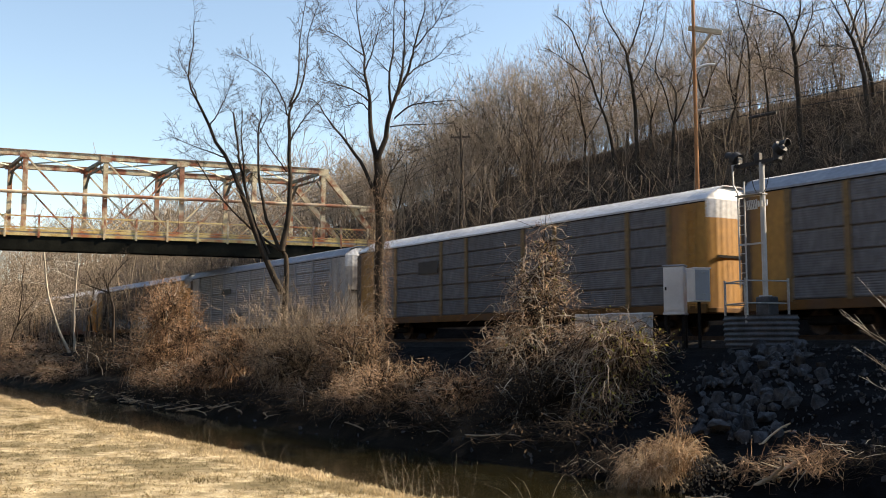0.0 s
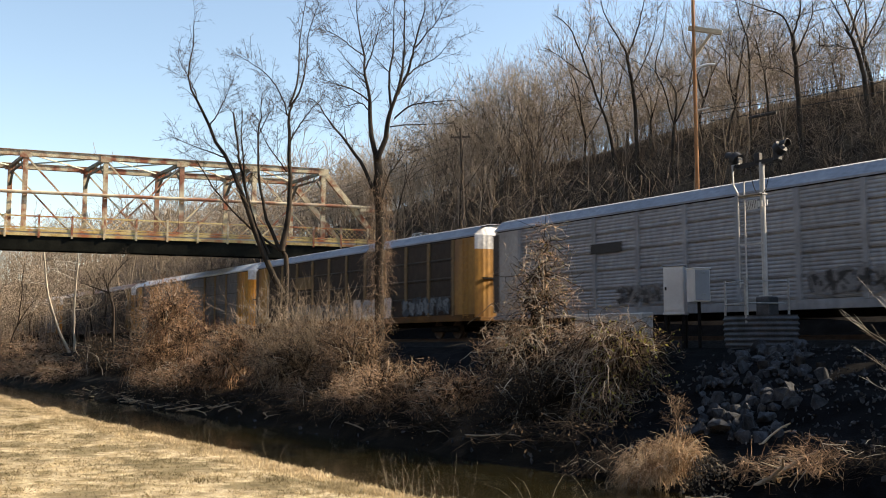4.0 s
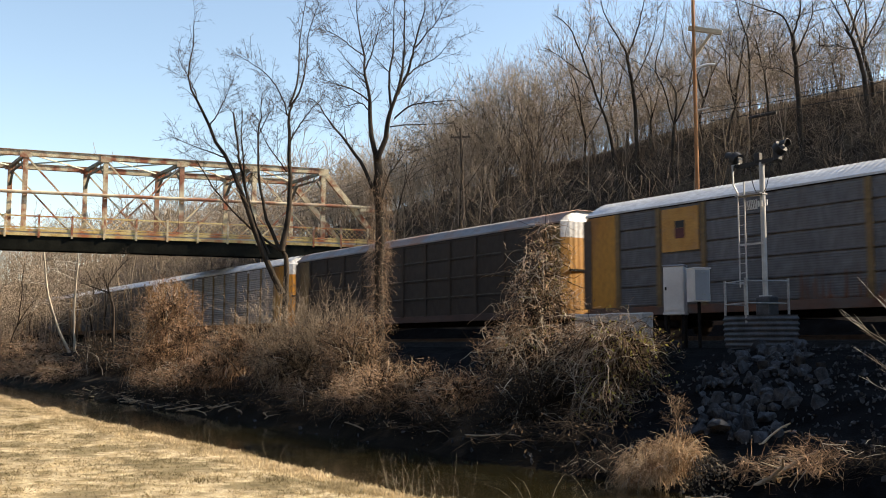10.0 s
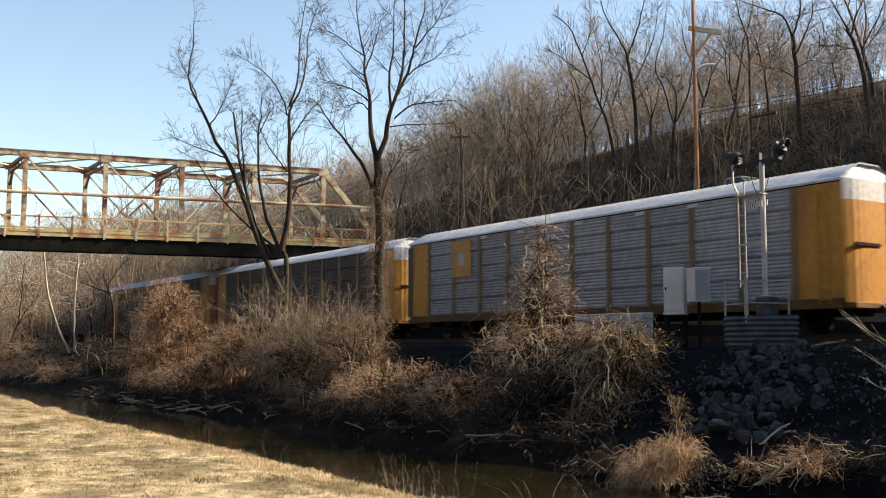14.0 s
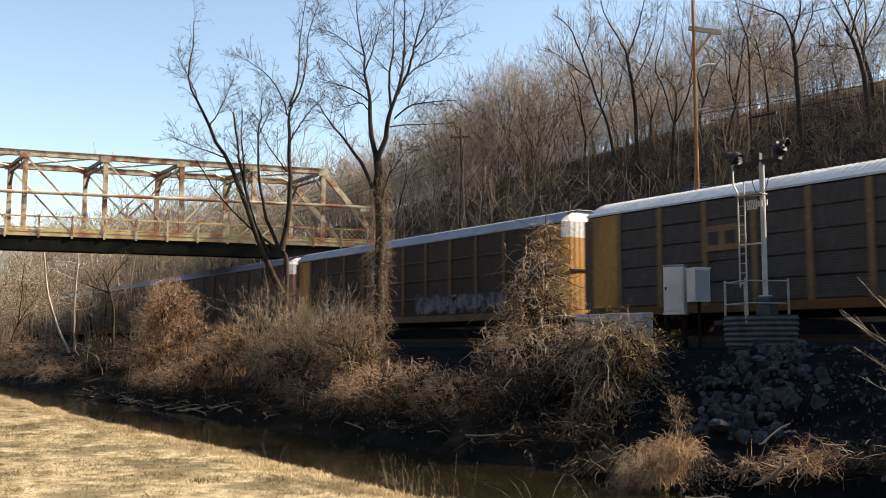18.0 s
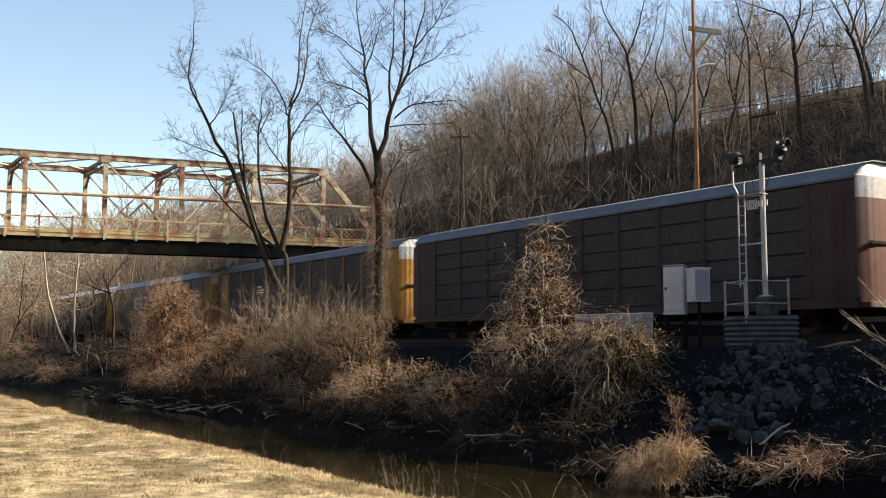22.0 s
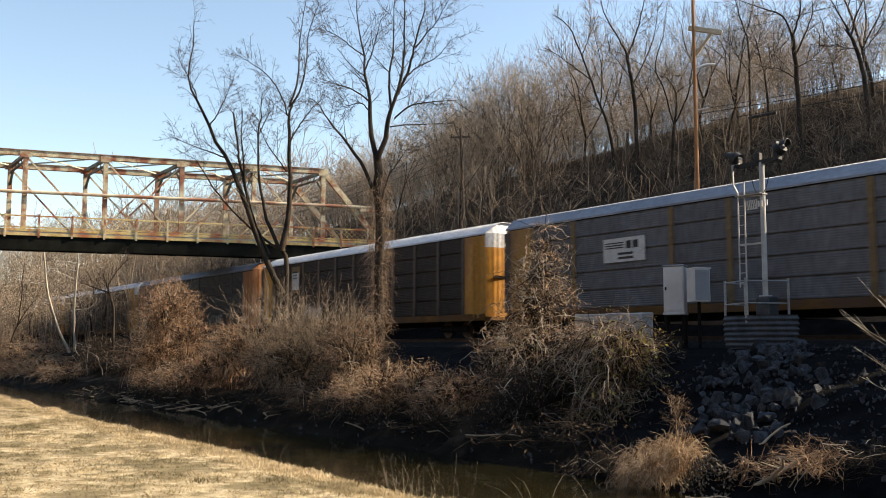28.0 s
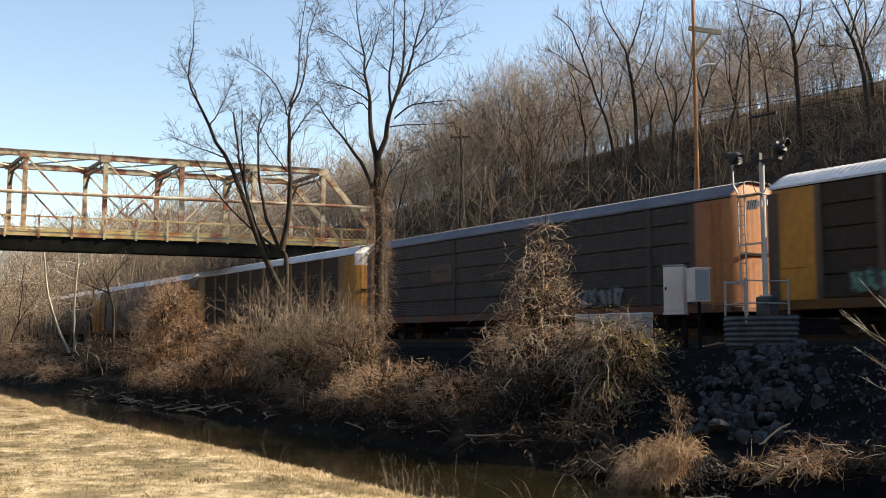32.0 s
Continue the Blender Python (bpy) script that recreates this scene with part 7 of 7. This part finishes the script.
    bush(17, [(-16.25, 17.6, 0.15, 0.22, 0.3), (-16.05, 17.5, -0.15, 0.3, 0.2)], 90, "dry reddish weed standing on the bank", "vine_dark", "dead_leaf", 200, reach=0.5, thick=0.006, kink=0.35, sag=-0.08, name="weed", leaf_size=0.03, pale=0.03, core=0, woody=3)


def build_grass():
    rnd = random.Random(77)
    verts, faces = [], []
    for i in range(150000):
        y = rnd.uniform(0.4, 7.1)
        if i % 6 == 0:
            y = rnd.uniform(5.2, 7.3)
        x = -1.0 - 47 * rnd.random() ** 1.8
        if y / (-x + 0.01) < 0.08:
            continue
        tuft = noise.noise((x * 3.1, y * 3.1, 7)) + 0.6 * noise.noise((x * 0.9, y * 0.9, 2))
        if y < 5.6 and tuft < rnd.uniform(-0.5, 0.35):
            continue
        z = ground_z(x, y)
        if z < -0.75:
            continue
        for _ in range(2):
            h = rnd.uniform(0.010, 0.034) * (1.0 + max(0.0, tuft)) * (1.0 if y < 5.4 else 1.7)
            a = rnd.uniform(0, 6.283)
            w = rnd.uniform(0.0035, 0.008) + 0.0002 * -x
            px, py = x + rnd.gauss(0, 0.04), y + rnd.gauss(0, 0.04)
            lean = 1.1 if y < 5.4 else 0.6
            lx, ly = rnd.gauss(0, lean) * h, rnd.gauss(0, lean) * h
            o = len(verts)
            verts += [(px - w * math.cos(a), py - w * math.sin(a), z - 0.01), (px + w * math.cos(a), py + w * math.sin(a), z - 0.01), (px + lx, py + ly, z + h)]
            faces.append((o, o + 1, o + 2))
    tagged(new("dry_grass", mesh_of("dry_grass", verts, faces, M["blade"])), "short bleached winter grass on the bank", "grass", kind="stuff")
    # tall dead weeds along the near edge
    for k in range(110):
        if k < 18:
            x, y = -11.95 + 1.25 * k / 17 + rnd.gauss(0, 0.06), 7.2 + rnd.gauss(0, 0.08)
        elif k < 38:
            u = rnd.random()
            x, y = -12.2 + 3.6 * u + rnd.gauss(0, 0.3), 7.3 + 1.5 * u + rnd.gauss(0, 0.25)
        else:
            x, y = rnd.uniform(-40, -12), 7.0 + rnd.uniform(-0.5, 0.7)
        z = ground_z(x, y)
        paths = []
        for _ in range(rnd.choice((1, 2, 3))):
            p, r = Vector((rnd.gauss(0, 0.05), rnd.gauss(0, 0.05), -0.05)), 0.0025
            d = Vector((rnd.gauss(0, 0.12), rnd.gauss(0, 0.12), 1)).normalized()
            h = rnd.uniform(0.75, 1.1) if k < 18 else rnd.uniform(0.6, 1.5) if k < 38 else rnd.uniform(0.25, 0.6)
            path = [(p, r)]
            for i in range(6):
                d = (d + Vector((rnd.gauss(0, 0.1), rnd.gauss(0, 0.1), 0))).normalized()
                p = p + d * h / 6
                path.append((p, r * (1 - 0.1 * i)))
                if i > 2 and rnd.random() < 0.3:
                    paths.append([(p, 0.002), (p + Vector((rnd.gauss(0, 0.1), rnd.gauss(0, 0.1), rnd.uniform(0.02, 0.15))), 0.002)])
            paths.append(path)
        w = thing("dead_weed", "thin dry upright weed stalk at the bank's edge", "weed", (x, y, z), group="dead weeds")
        link("stalk", paths_mesh("stalk", paths, M["weed"], 3), w)


def build_reeds():
    """Pale bent reeds standing in the shallows under the near bank."""
    rnd = random.Random(123)
    for k in range(26):
        u = rnd.random()
        x, y = -11.1 + 2.5 * u + rnd.gauss(0, 0.12), 8.4 + rnd.gauss(0, 0.2)
        z = ground_z(x, y)
        paths = []
        for _ in range(rnd.choice((2, 3, 4))):
            p = Vector((rnd.gauss(0, 0.06), rnd.gauss(0, 0.06), -0.05))
            d = Vector((rnd.gauss(0, 0.12), rnd.gauss(0, 0.12), 1)).normalized()
            bend = Vector((rnd.gauss(0, 0.34), rnd.gauss(0, 0.34), -0.24))
            h = rnd.uniform(1.5, 2.3)
            path = [(p, 0.0032)]
            for i in range(8):
                d = (d + bend * (0.2 if i < 4 else 1.0) + Vector((rnd.gauss(0, 0.05), rnd.gauss(0, 0.05), 0))).normalized()
                p = p + d * h / 8
                path.append((p, 0.0032 * (1 - 0.08 * i)))
            paths.append(path)
        w = thing("reed", "bent pale dead reed standing in the shallows", "reed", (x, y, z), group="reeds in the shallows")
        link("stalk", paths_mesh("stalk", paths, M["weed"], 3), w)


def build_driftwood():
    def log(a, b, r, label, bend=0.1, m="drift"):
        a, b = Vector(a), Vector(b)
        rnd = random.Random(int(a.x * 91 + b.y * 17))
        side = (b - a).cross(Vector((0, 0, 1))).normalized()
        ctrl = [a, a.lerp(b, 0.35) + side * bend, a.lerp(b, 0.7) - side * bend * 0.5 + Vector((0, 0, bend * 0.4)), b]
        lg = thing("driftwood", label, "branch", tuple(a), group="driftwood on the banks")
        path = [(p - a, q) for p, q in smooth_path(ctrl, r, r * 0.5, rnd, 9, 0.01)]
        v, f = tubes([path], 7)
        link("stem", mesh_of("stem", v, f, M[m], True), lg)
        for k in (3, 5, 7):
            p = path[k][0]
            e = p + Vector((rnd.uniform(-0.35, 0.35), rnd.uniform(-0.35, 0.35), rnd.uniform(-0.02, 0.12)))
            v, f = tubes([[(p, r * 0.4), (e, r * 0.2)]], 5)
            link("stub", mesh_of("stub", v, f, M[m]), lg)
    log((-23.2, 16.6, -0.95), (-21.2, 17.0, -0.85), 0.03, "pale bent branch lying on the dark bank")
    log((-13.35, 16.6, -1.3), (-12.2, 17.3, -0.5), 0.055, "bleached driftwood pole leaning on the bank")
    log((-14.4, 17.9, -0.75), (-13.8, 18.6, -0.1), 0.035, "thin pale stick propped on the rocks")
    log((-14.9, 18.6, -0.5), (-14.2, 19.0, -0.4), 0.07, "short pale slab of driftwood")
    log((-13.0, 17.0, -1.2), (-12.3, 16.3, -0.6), 0.05, "bleached driftwood branch by the water")
    log((-14.1, 15.55, -1.47), (-13.35, 16.1, -1.46), 0.025, "pale branch floating at the creek's edge")
    rnd = random.Random(8)
    for k in range(60):
        x, y = rnd.uniform(-64, -41), rnd.uniform(15.7, 16.9)
        z = max(-1.48, ground_z(x, y)) + 0.06
        log((x, y, z), (x + rnd.choice((-1, 1)) * rnd.uniform(0.4, 3.2), y + rnd.uniform(-0.5, 1.0), z + rnd.uniform(0.0, 0.3)), rnd.uniform(0.012, 0.05), "bleached driftwood stranded by the water" if k % 2 else "dark waterlogged branch stranded by the water", 0.25, m="drift" if k % 2 else "bark")
    for k in range(8):
        x, y = rnd.uniform(-46, -24), rnd.uniform(16.3, 17.3)
        z = ground_z(x, y) + 0.05
        log((x, y, z), (x + rnd.uniform(-1.2, 1.2), y + rnd.uniform(-0.3, 0.3), z + rnd.uniform(0.0, 0.25)), rnd.uniform(0.02, 0.045), "thin dead branch on the muddy bank")
    # pale sapling whose branches reach in beside the rocks
    sp = {}
    rnd = random.Random(91)
    root = Vector((-8.3, 18.4, 0.0))
    off = Vector((root.x, root.y, ground_z(root.x, root.y)))
    tips = ((-12.1, 18.0, 2.3), (-12.0, 17.9, 2.32), (-11.6, 17.9, 2.95), (-11.9, 18.1, 1.6), (-11.6, 17.8, 1.0), (-11.4, 18.2, 1.15), (-11.1, 18.0, 2.5))
    for k, tip in enumerate(tips):
        t = Vector(tip)
        a = root.lerp(t, 0.1) + Vector((0, 0, 0.25))
        bow = Vector((0, 0, (-0.25, -0.2, -0.3, -0.3, -0.25, -0.2, -0.1)[k]))
        path = smooth_path([a, a.lerp(t, 0.4) + bow, a.lerp(t, 0.75) + bow * 0.8, t], 0.011, 0.0035, rnd, 12, 0.012)
        sp.setdefault(0, []).append(path)
        for i in (6, 8, 9, 10):
            p = path[i][0]
            grow(rnd, p, (t - a).normalized() + Vector((rnd.gauss(0, 0.3), rnd.gauss(0, 0.3), rnd.uniform(-0.1, 0.7))), rnd.uniform(0.15, 0.5), 0.0045, 1, sp, 0.1, 0.6, (), 3, 0.1, 0.4)
    tr = thing("sapling", "pale leafless sapling spreading over the rocky bank", "tree", tuple(off))
    trunk = [[(root - off - Vector((0, 0, 0.2)), 0.06), (root - off + Vector((-0.3, 0, 0.55)), 0.04)]]
    link("trunk", paths_mesh("trunk", trunk, M["bark_pale"], 7), tr)
    link("branchwork", paths_mesh("branchwork", [[(p - off, r) for p, r in q] for k in sp for q in sp[k]], M["bark_pale"], 4), tr)["kind"] = "stuff"


build_woods()
build_big_trees()
build_bushes()
build_grass()
build_reeds()
build_driftwood()


def motions():
    """The train rolls by from left to right, and three cars drive along the hillside road."""
    times = [2.0 * i for i in range(17)]
    for i, car in enumerate(train):
        lag = BODY / 2 - BOW + (i - 1) * CAR_L
        walk(car, [(t, pose(train_front(t) - lag, TRACK_Y, RAIL_Z)) for t in times])
    for car, t0, x0 in ROAD_CARS:
        walk(car, [(t, pose(x0 + 11.2 * (t - t0), 47.0, ROAD_Z)) for t in times])


motions()
